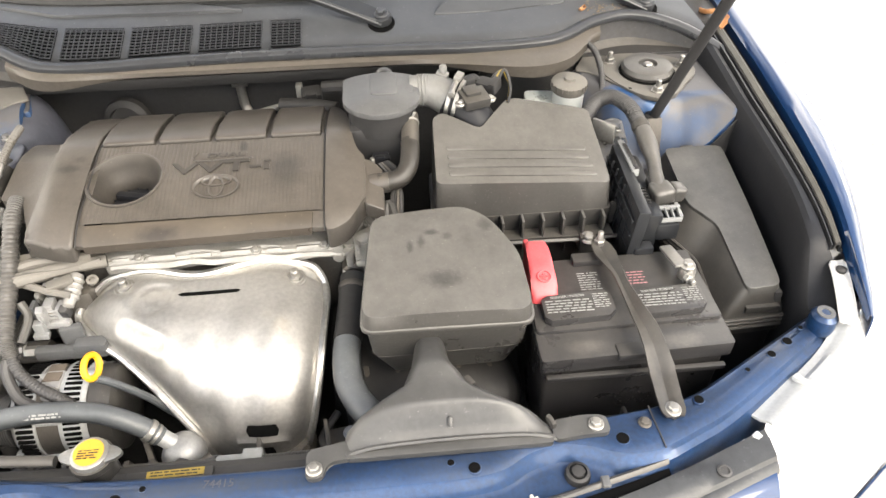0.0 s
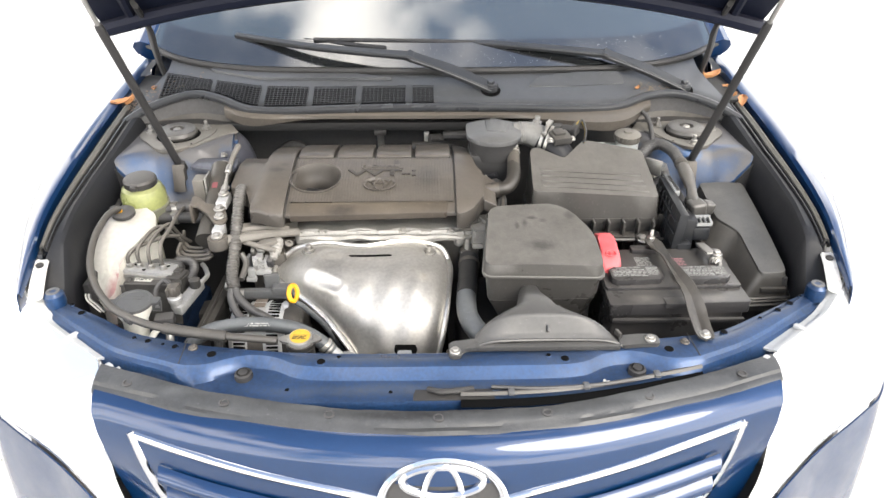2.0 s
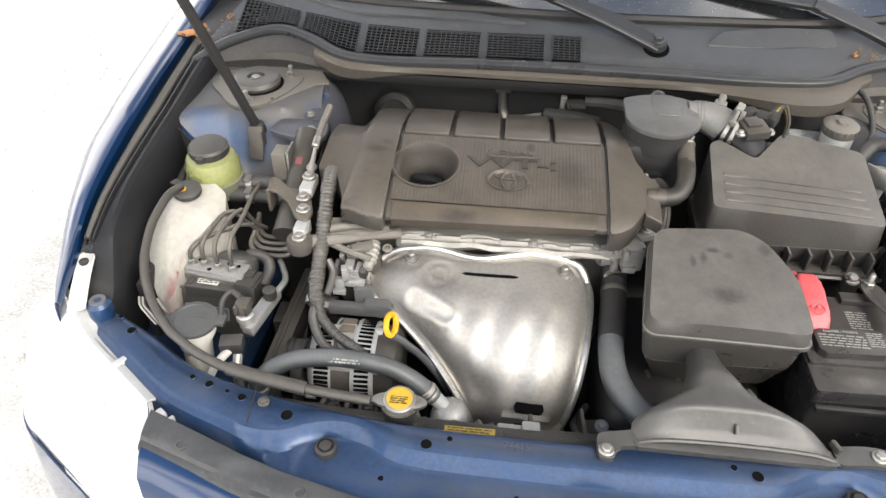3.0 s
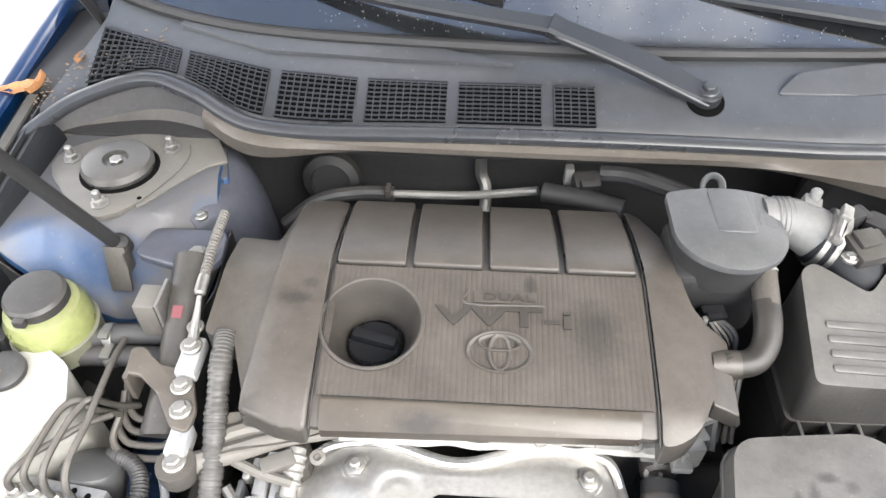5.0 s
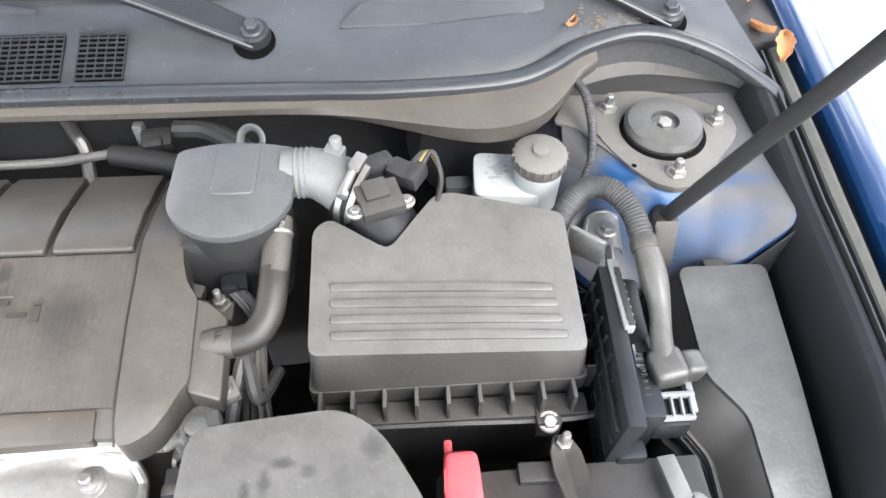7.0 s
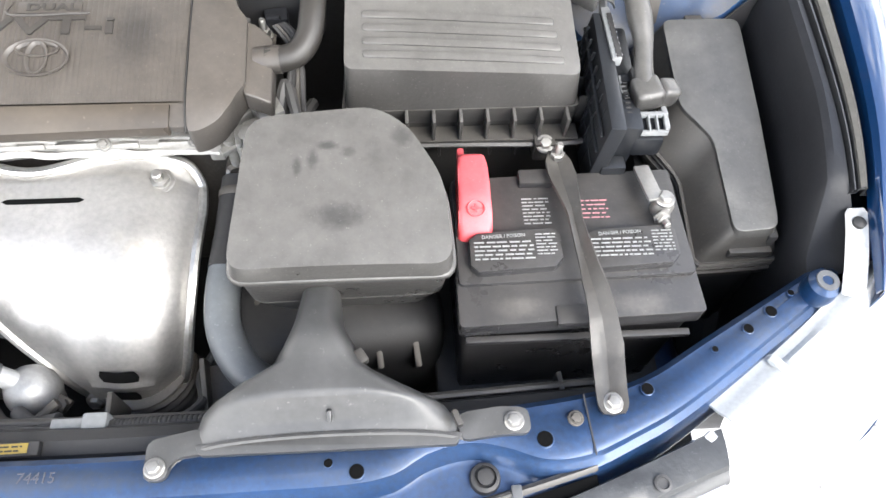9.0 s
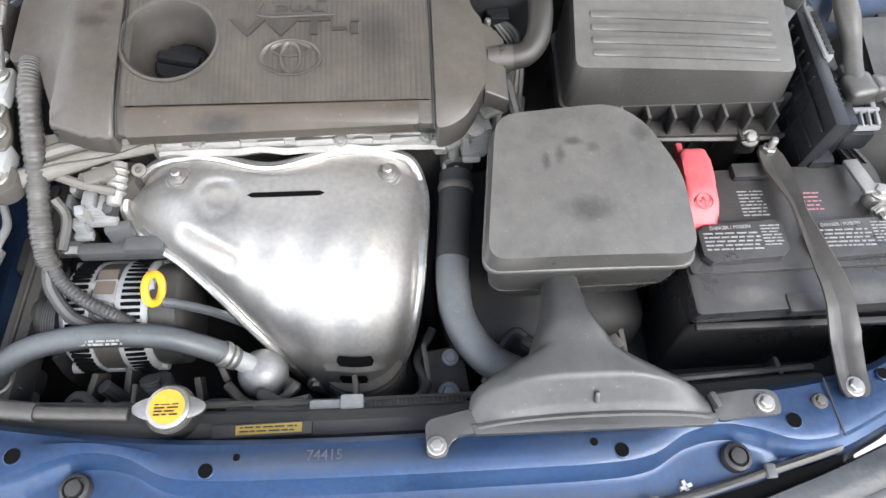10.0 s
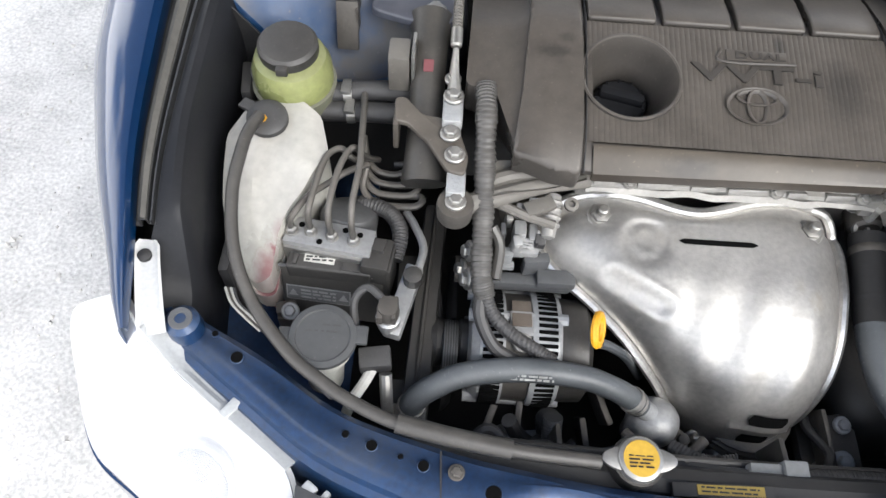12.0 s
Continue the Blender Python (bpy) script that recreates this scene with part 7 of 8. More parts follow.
plate = part("warning_label", moved(box(0, 0, 0, 0.074, 0.022, 0.0008, 0.0), FACE), FAINT, absu, "grey warning label")
part("label_field", moved(box(0, 0, 0.0004, 0.071, 0.0195, 0.0008, 0.0), FACE), LABELG, plate)
part("print", bars(-0.02, 0.02, -0.008, 0.008, 3, FACE @ pose(0, 0, 0.0009), 22, 0.0003, 0.5), FAINT, plate)
for x in (-0.029, 0.029):
    part("warning_triangle", moved(prism([(x - 0.0055, -0.004), (x + 0.0055, -0.004), (x, 0.006)], 0, 0.0003, 0), FACE @ pose(0, 0, 0.0009)), FAINT, plate)
plug = part("connector", join(box(-0.508, 0.211, 0.748, 0.031, 0.044, 0.03, 0.004, (-8, 0, -6)), box(-0.511, 0.222, 0.763, 0.022, 0.018, 0.007, 0.002, (-8, 0, -6)), box(-0.494, 0.206, 0.735, 0.008, 0.04, 0.05, 0.003, (-8, 0, -6))), ABSPL, absu)
for k in range(3):
    part("slot", box(-0.515 + 0.006 * k, 0.2 - 0.0006 * k, 0.7602, 0.0022, 0.016, 0.002, 0.0, (-8, 0, -6)), HOLEBLACK, plug)
part("motor", lathe([(0.0285, -0.03), (0.0325, -0.022), (0.034, 0.012), (0.031, 0.02), (0.024, 0.024), (0.006, 0.025)], (-0.548, 0.264, 0.735), (0.1, 0.55, 1), 28), DUCT, absu, "round grey pump motor")
part("conduit", tube([(-0.489, 0.215, 0.745), (-0.486, 0.247, 0.752), (-0.5, 0.273, 0.752), (-0.53, 0.289, 0.745), (-0.548, 0.3, 0.72)], 0.0088, 60, 10, ribs=34, rib=0.0009), RUBBER, absu)
PIPES = [[(-0.604, 0.231, 0.768), (-0.603, 0.231, 0.788), (-0.596, 0.238, 0.799), (-0.586, 0.256, 0.8), (-0.565, 0.277, 0.8), (-0.546, 0.294, 0.8), (-0.528, 0.312, 0.79)],
         [(-0.583, 0.231, 0.768), (-0.583, 0.232, 0.795), (-0.581, 0.244, 0.808), (-0.574, 0.292, 0.812), (-0.567, 0.309, 0.812), (-0.556, 0.316, 0.81), (-0.545, 0.311, 0.802), (-0.53, 0.325, 0.77)],
         [(-0.559, 0.226, 0.768), (-0.56, 0.226, 0.795), (-0.56, 0.24, 0.812), (-0.555, 0.28, 0.818), (-0.547, 0.307, 0.818), (-0.54, 0.315, 0.814), (-0.532, 0.33, 0.78), (-0.52, 0.345, 0.757)],
         [(-0.535, 0.222, 0.768), (-0.535, 0.223, 0.8), (-0.535, 0.242, 0.818), (-0.532, 0.284, 0.822), (-0.534, 0.321, 0.822), (-0.536, 0.36, 0.82), (-0.54, 0.4, 0.81)]]
for way in PIPES:
    pipes = thing("brake_pipe", way[0], "thin dusty brown steel brake pipe bent up from the valve block", "brake pipe", "brake pipes")
    part("pipe", tube(way, 0.0037, 60, 10), DUSTPIPE, pipes)
    x, y, z = way[0]
    part("nut", join(lathe([(0.0062, 0), (0.0062, 0.008), (0.0042, 0.01)], (x, y, 0.7678), seg=6), lathe([(0.0075, 0), (0.0075, 0.0015), (0.006, 0.002)], (x, y, 0.7678), seg=18)), STEEL, pipes)
for k in range(4):
    y, w = 0.336 - 0.015 * k, 0.024 + 0.007 * k
    single("brake_pipe", tube([(-0.54 + 0.003 * k, y + 0.035, 0.768), (-0.534, y + 0.012, 0.757), (-0.523, y - 0.002, 0.752), (-0.51, y - 0.006, 0.75), (-0.52 + w, y - 0.006, 0.75), (-0.509 + w, y + 0.001, 0.752), (-0.512 + w, y + 0.009, 0.75), (-0.525 + w, y + 0.01, 0.748)], 0.0042, 48, 8), DUSTPIPE,
           "looped thin dusty brake pipe", "brake pipe", "brake pipes")

rail = thing("rail_cover", (-0.452, 0.19, 0.63), "long dusty black plastic cover along the chassis rail", "cover")
part("body", box(-0.452, 0.19, 0.655, 0.03, 0.3, 0.05, 0.008, (0, 0, -2)), ABSPL, rail)
part("end_block", box(-0.466, 0.09, 0.64, 0.05, 0.03, 0.06, 0.006), DARK, rail)
part("clip_block", box(-0.47, 0.25, 0.632, 0.04, 0.05, 0.05, 0.006), DARK, rail)
part("ridge", tube([(-0.458, 0.05, 0.681), (-0.453, 0.19, 0.681), (-0.447, 0.33, 0.681)], 0.003, 12, 6), ABSPL, rail)

# ---- air conditioning port ----
ac = thing("air_conditioning_port", (-0.48, 0.16, 0.72), "aluminium refrigerant block with pressure sensor and cap", "pipe fitting")
part("block", box(-0.476, 0.168, 0.738, 0.02, 0.085, 0.018, 0.003, (4, 0, -14)), ALT, ac)
part("cap", lathe([(0.0095, 0), (0.011, 0.004), (0.0105, 0.017), (0.006, 0.019)], (-0.467, 0.188, 0.748), seg=10), ABSPL, ac)
part("sensor", lathe([(0.011, -0.015), (0.011, -0.002), (0.0135, 0.0), (0.0135, 0.008), (0.011, 0.01), (0.011, 0.016)], (-0.489, 0.138, 0.752), seg=16), ALT, ac)
part("sensor_plug", join(lathe([(0.0115, 0), (0.012, 0.012), (0.0105, 0.018), (0.004, 0.019)], (-0.489, 0.138, 0.766), (0, 0.06, 1), 12), box(-0.489, 0.146, 0.776, 0.02, 0.012, 0.014, 0.002), box(-0.497, 0.132, 0.774, 0.006, 0.012, 0.016, 0.001), box(-0.482, 0.131, 0.775, 0.004, 0.01, 0.016, 0.001)), IRON, ac)
part("pipe", tube([(-0.466, 0.198, 0.742), (-0.461, 0.212, 0.745), (-0.459, 0.238, 0.742), (-0.472, 0.268, 0.74), (-0.482, 0.285, 0.738)], 0.0048, 30, 10), ALT, ac)
part("lower_block", box(-0.5, 0.1, 0.735, 0.034, 0.024, 0.02, 0.004, (0, 0, 10)), RUBBER, ac)
part("lower_pipe", tube([(-0.502, 0.092, 0.73), (-0.51, 0.075, 0.728), (-0.522, 0.062, 0.71), (-0.53, 0.055, 0.68)], 0.006, 24, 10), WHITEPL, ac)
part("lower_pipe", tube([(-0.488, 0.088, 0.728), (-0.486, 0.07, 0.71), (-0.485, 0.062, 0.66)], 0.007, 16, 10), STEEL, ac)
part("sensor_wire", tube([(-0.496, 0.15, 0.78), (-0.512, 0.16, 0.782), (-0.525, 0.15, 0.77), (-0.523, 0.128, 0.755)], 0.0045, 20, 8), RUBBER, ac)
wires = thing("loose_wires", (-0.64, 0.13, 0.74), "small bundle of pale wires with plug", "wiring")
for k in range(4):
    part("wire", tube([(-0.668 + 0.003 * k, 0.166, 0.748), (-0.658 + 0.003 * k, 0.148, 0.748), (-0.643 + 0.004 * k, 0.135, 0.745), (-0.624 + 0.003 * k, 0.122, 0.738)], 0.0016, 16, 6), (WHITEPL, IRON, WHITEPL, RUBBER)[k], wires)

# ---- engine mount ----
mount = thing("engine_mount", (-0.46, 0.33, 0.8), "dusty steel engine mount bracket with three bolts", "engine mount")
part("tube_arm", tube([(-0.467, 0.475, 0.862), (-0.467, 0.43, 0.85), (-0.465, 0.36, 0.82), (-0.463, 0.29, 0.79)], lambda t: 0.026 - 0.006 * math.sin(t * 3.1), 24, 18), PLASTIC, mount)
part("paint_mark", box(-0.466, 0.4, 0.862, 0.011, 0.014, 0.001, 0.0, (24, 0, 0)), PINK, mount)
part("gusset", sheet(rounded([(-0.499, 0.352), (-0.488, 0.357), (-0.468, 0.34), (-0.432, 0.335), (-0.416, 0.29), (-0.42, 0.268), (-0.438, 0.272), (-0.462, 0.308), (-0.484, 0.325), (-0.497, 0.322)], 0.006, 3),
                     lambda x, y: 0.845 + 0.12 * (y - 0.3) + 0.01 * max(0, (-0.47 - x) / 0.03), drop=0.006, bev=0.002), BROWN, mount)
part("gusset_wall", box(-0.496, 0.335, 0.835, 0.006, 0.035, 0.04, 0.002), BROWN, mount)
for p in ((-0.437, 0.315, 0.85), (-0.431, 0.29, 0.846), (-0.427, 0.243, 0.828)):
    bolt(mount, p, 0.0074)
part("spacer", box(-0.428, 0.264, 0.826, 0.02, 0.034, 0.024, 0.003), DULLALU, mount)
part("lug", lathe([(0.019, -0.018), (0.02, 0.0), (0.019, 0.004)], (-0.427, 0.243, 0.822), seg=22), IRON, mount)
part("arm", tube([(-0.43, 0.243, 0.815), (-0.385, 0.262, 0.812), (-0.335, 0.285, 0.808), (-0.28, 0.3, 0.805)], lambda t: 0.012 - 0.003 * t, 24, 10, flat=0.9), TAN, mount)
part("arm", tube([(-0.4, 0.275, 0.818), (-0.36, 0.292, 0.816), (-0.3, 0.302, 0.81)], 0.009, 18, 10), TAN, mount)
part("web", patch(lambda u, v: (-0.405 + 0.12 * u, 0.25 + 0.042 * u + (0.05 - 0.02 * u) * v, 0.822 - 0.008 * u + 0.003 * math.sin(7 * u) - 0.006 * math.sin(math.pi * v)), 14, 6, 0.003), TAN, mount)
part("bracket_lug", join(box(-0.335, 0.262, 0.8, 0.035, 0.018, 0.012, 0.003, (0, 0, 25)), lathe([(0.008, 0), (0.008, 0.004), (0.004, 0.005), (0.0035, 0.001)], (-0.298, 0.275, 0.79), (0.1, -0.3, 1), 18)), TAN, mount)
part("brace", tube([(-0.385, 0.262, 0.805), (-0.35, 0.25, 0.8), (-0.318, 0.245, 0.793)], 0.0055, 12, 8), TAN, mount)
part("damper_box", box(-0.499, 0.41, 0.85, 0.024, 0.034, 0.05, 0.003), TAN, mount)
part("damper_ear", box(-0.483, 0.412, 0.85, 0.004, 0.04, 0.06, 0.001), STEEL, mount)
part("tower_flange", sheet(rounded([(-0.54, 0.475), (-0.455, 0.45), (-0.435, 0.47), (-0.44, 0.52), (-0.53, 0.52)], 0.012, 3), lambda x, y: 0.872, drop=0.01, bev=0.003), STRUTWALL, mount)
bolt(mount, (-0.463, 0.475, 0.874), 0.0085)
gnd = thing("ground_strap", (-0.438, 0.39, 0.85), "silver ground lugs with braided cable", "ground cable")
part("cable", tube([(-0.438, 0.52, 0.9), (-0.437, 0.47, 0.9), (-0.437, 0.425, 0.892)], 0.0055, 30, 8, ribs=22, rib=0.0006), TAN, gnd)
part("crimp", lathe([(0.006, 0), (0.0065, 0.002), (0.0065, 0.022), (0.004, 0.024)], (-0.437, 0.428, 0.892), (0, -1, -0.2), 12), STEEL, gnd)
part("lug", tube([(-0.437, 0.404, 0.886), (-0.437, 0.38, 0.872), (-0.436, 0.36, 0.864)], lambda t: 0.004 + 0.006 * t, 12, 10, flat=0.6), STEEL, gnd)
part("pad", box(-0.436, 0.347, 0.851, 0.022, 0.046, 0.018, 0.004), DULLALU, gnd)
bolt(gnd, (-0.436, 0.355, 0.864), 0.0074)
bolt(gnd, (-0.438, 0.378, 0.866), 0.006)

harness = thing("engine_harness", (-0.39, 0.25, 0.75), "tape-wrapped grey wiring harness running down to the alternator", "wiring")
part("trunk", tube([(-0.402, 0.37, 0.868), (-0.4, 0.335, 0.862), (-0.398, 0.285, 0.832), (-0.396, 0.235, 0.8), (-0.394, 0.19, 0.772), (-0.388, 0.172, 0.755)], lambda t: 0.0115 + 0.0006 * math.sin(37 * t) + 0.0003 * math.sin(91 * t), 220, 14, ribs=44, rib=0.0005), BOXPL, harness)
part("branch", tube([(-0.389, 0.175, 0.757), (-0.378, 0.158, 0.742), (-0.355, 0.142, 0.728), (-0.325, 0.128, 0.718), (-0.308, 0.12, 0.712)], 0.008, 90, 10, ribs=26, rib=0.0003), RUBBER, harness)
part("branch", tube([(-0.392, 0.178, 0.757), (-0.392, 0.155, 0.742), (-0.375, 0.13, 0.722), (-0.35, 0.118, 0.712)], 0.0075, 30, 10), RUBBER, harness)
part("branch", tube([(-0.385, 0.24, 0.79), (-0.375, 0.225, 0.775), (-0.378, 0.19, 0.762)], 0.006, 20, 8), BOXPL, harness)
head_l = thing("timing_sensors", (-0.36, 0.25, 0.74), "cluster of grey sensors and plugs on the cylinder head", "sensors")
SOL = Vector((0.1, 1, 0.35)).normalized()
part("solenoid", lathe([(0.004, -0.004), (0.0075, -0.002), (0.0085, 0.008), (0.0095, 0.012), (0.0105, 0.03), (0.009, 0.046), (0.005, 0.048)], (-0.323, 0.238, 0.782), SOL, 20), ALU, head_l)
for k in range(4):
    part("solenoid_ring", lathe([(0.0105, -0.0022), (0.0118, 0), (0.0105, 0.0022)], Vector((-0.323, 0.238, 0.782)) + SOL * (0.012 + 0.0085 * k), SOL, 20), ALU, head_l)
part("plug", join(box(-0.353, 0.246, 0.768, 0.014, 0.02, 0.03, 0.003), box(-0.338, 0.244, 0.766, 0.01, 0.022, 0.026, 0.003), box(-0.346, 0.234, 0.752, 0.034, 0.012, 0.012, 0.003)), ALT, head_l)
part("plug", join(box(-0.366, 0.224, 0.752, 0.014, 0.012, 0.03, 0.002), box(-0.366, 0.218, 0.745, 0.02, 0.008, 0.008, 0.001)), GREYPL, head_l)
part("bracket", join(box(-0.372, 0.242, 0.76, 0.006, 0.016, 0.05, 0.002), box(-0.33, 0.228, 0.735, 0.03, 0.012, 0.03, 0.003, (0, 0, 12))), LABELG, head_l)
part("casting", box(-0.345, 0.285, 0.72, 0.07, 0.04, 0.1, 0.012, (0, 0, 10)), IRON, head_l)
for p in ((-0.407, 0.225, 0.76), (-0.407, 0.2, 0.74), (-0.412, 0.235, 0.7)):
    bolt(head_l, p, 0.008, (-1, -0.2, 0.3))
part("side_boss", tube([(-0.42, 0.24, 0.69), (-0.38, 0.24, 0.69)], 0.016, 6, 14), IRON, head_l)

for k, (x, y, z, w, h) in enumerate(((-0.352, 0.262, 0.79, 0.016, 0.02), (-0.34, 0.268, 0.796, 0.012, 0.014), (-0.357, 0.228, 0.775, 0.01, 0.03), (-0.33, 0.236, 0.772, 0.012, 0.018), (-0.366, 0.256, 0.782, 0.008, 0.024))):
    part("terminal", join(box(x, y, z, w, 0.012, h, 0.002, (12, 0, 9 * (k % 3) - 8)), box(x, y - 0.007, z + 0.004, w * 0.6, 0.004, h * 0.4, 0.001)), (ALT, GREYPL, ALT, RUBBER, STEEL)[k], head_l)
for k in range(4):
    part("fin", box(-0.342, 0.2345, 0.757 + 0.006 * k, 0.026, 0.004, 0.002, 0.0004, (12, 0, 0)), ALT, head_l)

# ---- alternator ----
alt = thing("alternator", (-0.335, 0.135, 0.58), "dusty aluminium alternator with slotted ends", "alternator")
AX = (-0.4, 0.16, 0.652)
part("front_housing", lathe([(0.03, 0), (0.055, 0.003), (0.064, 0.012), (0.066, 0.035), (0.066, 0.04)], AX, (1, 0, 0), 36), DULLALU, alt)
part("stator", lathe([(0.0635, 0.04), (0.0635, 0.072)], AX, (1, 0, 0), 36), IRON, alt)
part("rear_housing", lathe([(0.067, 0.07), (0.068, 0.075), (0.066, 0.1), (0.062, 0.104)], AX, (1, 0, 0), 36), DULLALU, alt)
part("rear_cover", lathe([(0.06, 0.104), (0.0615, 0.108), (0.06, 0.134), (0.05, 0.141), (0.02, 0.143)], AX, (1, 0, 0), 36), PLASTIC, alt, "black rear cover")
part("pulley", lathe([(0.012, -0.045), (0.028, -0.043), (0.03, -0.036), (0.027, -0.03), (0.027, -0.012), (0.03, -0.008), (0.03, 0)], AX, (1, 0, 0), 30), DARK, alt)
for k in range(28):
    a = -72 + 6.6 * k
    ca, sa = math.cos(radians(a)), math.sin(radians(a))
    for off, w in ((0.026, 0.022), (0.087, 0.022)):
        # black boxes on the housing stand for shaded slots
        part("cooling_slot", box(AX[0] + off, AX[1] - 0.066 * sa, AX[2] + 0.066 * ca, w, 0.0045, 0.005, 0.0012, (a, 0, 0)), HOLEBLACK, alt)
part("rib_band", box(-0.343, 0.16, 0.7165, 0.026, 0.03, 0.008, 0.002), ALT, alt)
part("label", box(-0.343, 0.172, 0.7195, 0.022, 0.034, 0.002, 0.0005, (-10, 0, 0)), BRONZE, alt)
bolt(alt, (-0.342, 0.138, 0.716), 0.0075, (0, -0.3, 1))
part("bracket", join(box(-0.335, 0.216, 0.712, 0.1, 0.016, 0.02, 0.005), box(-0.305, 0.216, 0.722, 0.045, 0.02, 0.018, 0.004)), LABELG, alt)
part("through_bolt", tube([(-0.405, 0.226, 0.705), (-0.385, 0.226, 0.705)], 0.009, 4, 6), STEEL, alt)
part("belt_disc", lathe([(0.03, 0), (0.036, 0.001), (0.0365, 0.003), (0.0365, 0.015), (0.036, 0.017), (0.03, 0.018)], (-0.429, 0.152, 0.648), (1, 0, 0), 36), DUCT, alt, "grey belt pulley")
for k in range(5):
    part("belt_groove", lathe([(0.0366, 0.0), (0.037, 0.0006), (0.0366, 0.0012)], (-0.4265 + 0.003 * k, 0.152, 0.648), (1, 0, 0), 30, caps=False), DARK, alt)
for k in range(6):
    a = radians(20 + 60 * k)
    part("through_bolt", tube([(-0.402, 0.16 + 0.06 * math.cos(a), 0.652 + 0.06 * math.sin(a)), (-0.29, 0.16 + 0.06 * math.cos(a), 0.652 + 0.06 * math.sin(a))], 0.0075, 4, 10), DULLALU, alt)
part("cable_boot", tube([(-0.3, 0.085, 0.63), (-0.295, 0.07, 0.6), (-0.285, 0.065, 0.57)], 0.014, 20, 12, ribs=8, rib=0.0012), RUBBER, alt)
part("cable", tube([(-0.35, 0.068, 0.66), (-0.335, 0.06, 0.63), (-0.31, 0.055, 0.605), (-0.285, 0.06, 0.6)], 0.009, 24, 10), RUBBER, alt)

# ---- coolant hoses and radiator neck ----
uh = thing("upper_radiator_hose", (-0.33, 0.1, 0.68), "grey rubber radiator hose arched over the alternator", "hose")
UP = [(-0.461, 0.07, 0.672), (-0.457, 0.073, 0.69), (-0.44, 0.082, 0.708), (-0.405, 0.096, 0.718), (-0.345, 0.105, 0.72), (-0.28, 0.105, 0.712), (-0.243, 0.1, 0.699), (-0.217, 0.096, 0.68), (-0.202, 0.093, 0.664)]
part("hose", tube(UP, 0.0135, 60, 16), HOSE, uh)
for p, ax in (((-0.46, 0.071, 0.678), (0.1, 0.1, 1)), ((-0.213, 0.0953, 0.676), (0.7, -0.15, -0.7))):
    part("clamp", lathe([(0.0145, -0.004), (0.0155, -0.003), (0.0155, 0.003), (0.0145, 0.004)], p, ax, 26), STEEL, uh)
part("print", bars(-0.41, -0.31, -0.004, 0.004, 2, pose(0, 0.0935, 0.7272, 50), 31, 0.0004, 0.6), LABELW, uh)
part("end_collar", lathe([(0.019, -0.05), (0.02, 0)], (-0.461, 0.069, 0.668), seg=20), ALU, uh)
part("clamp", lathe([(0.0142, -0.002), (0.0148, 0.0), (0.0142, 0.002)], (-0.2065, 0.0938, 0.6692), (0.7, -0.15, -0.7), 26), STEEL, uh)
part("outlet_stub", tube([(-0.206, 0.094, 0.669), (-0.192, 0.091, 0.655), (-0.18, 0.089, 0.643)], 0.0115, 8, 16), DULLALU, uh)
part("outlet", lathe([(0.006, 0.03), (0.016, 0.0275), (0.0255, 0.018), (0.03, 0.004), (0.0295, -0.012), (0.024, -0.03), (0.018, -0.06)], (-0.177, 0.087, 0.628), (0.1, -0.1, 1), 28), ALT, uh)
part("outlet_bolt_ear", join(box(-0.15, 0.075, 0.62, 0.03, 0.018, 0.01, 0.003, (0, 10, -30)), lathe([(0.007, 0), (0.007, 0.008), (0.004, 0.009)], (-0.142, 0.07, 0.622), (0, -0.3, 1), 6)), IRON, uh)
neck = thing("radiator_filler", (-0.237, 0.007, 0.73), "silver radiator cap with yellow warning label", "radiator cap")
part("neck", lathe([(0.022, -0.07), (0.022, -0.012), (0.025, -0.008), (0.025, 0)], (-0.237, 0.007, 0.758), seg=24), PLASTIC, neck)
part("cap", join(lathe([(0.021, 0), (0.0225, 0.003), (0.021, 0.009), (0.0185, 0.0105)], (-0.237, 0.007, 0.757), (0, -0.06, 1), 30),
                 lathe([(0.036, 0.001), (0.036, 0.006), (0.03, 0.007)], (-0.237, 0.007, 0.757), (0, -0.06, 1), 30, sy=0.36)), STEEL, neck)
disc = part("label", lathe([(0.0172, 0.0102), (0.0172, 0.0112), (0.002, 0.0113)], (-0.237, 0.007, 0.757), (0, -0.06, 1), 30), LABELY, neck)
part("print", bars(-0.249, -0.226, -0.003, 0.018, 6, pose(0, -0.0005, 0.7688, -3.4), 41, 0.0004, 0.45), INK, disc)
rtank = thing("radiator_top_tank", (0, 0, 0.68), "black plastic radiator top tank behind the cross member", "radiator tank")
part("tank", tube([(-0.46, 0.012, 0.705), (-0.2, -0.005, 0.708), (0.1, -0.005, 0.708), (0.45, 0.012, 0.705)], 0.022, 40, 10), DARK, rtank)
for k in range(12):
    part("crimp", box(-0.4 + 0.072 * k, 0.02, 0.692, 0.03, 0.012, 0.014, 0.003), DARK, rtank)
stick = thing("warning_sticker", (-0.15, -0.012, 0.735), "yellow and black warning sticker on the fan shroud", "sticker")
part("base", box(-0.15, -0.012, 0.7335, 0.1, 0.014, 0.008, 0.0015, (0, 0, 1)), DARK, stick)
part("label", box(-0.143, -0.0115, 0.738, 0.066, 0.0095, 0.0008, 0, (0, 0, 1)), SHADEYELLOW, stick)
part("print", bars(-0.172, -0.115, -0.0155, -0.0075, 2, pose(0, 0, 0.7386), 42, 0.0003, 0.4), INK, stick)
lh = thing("lower_coolant_hose", (0.06, 0.15, 0.7), "thick grey rubber coolant hose beside the exhaust shield", "hose")
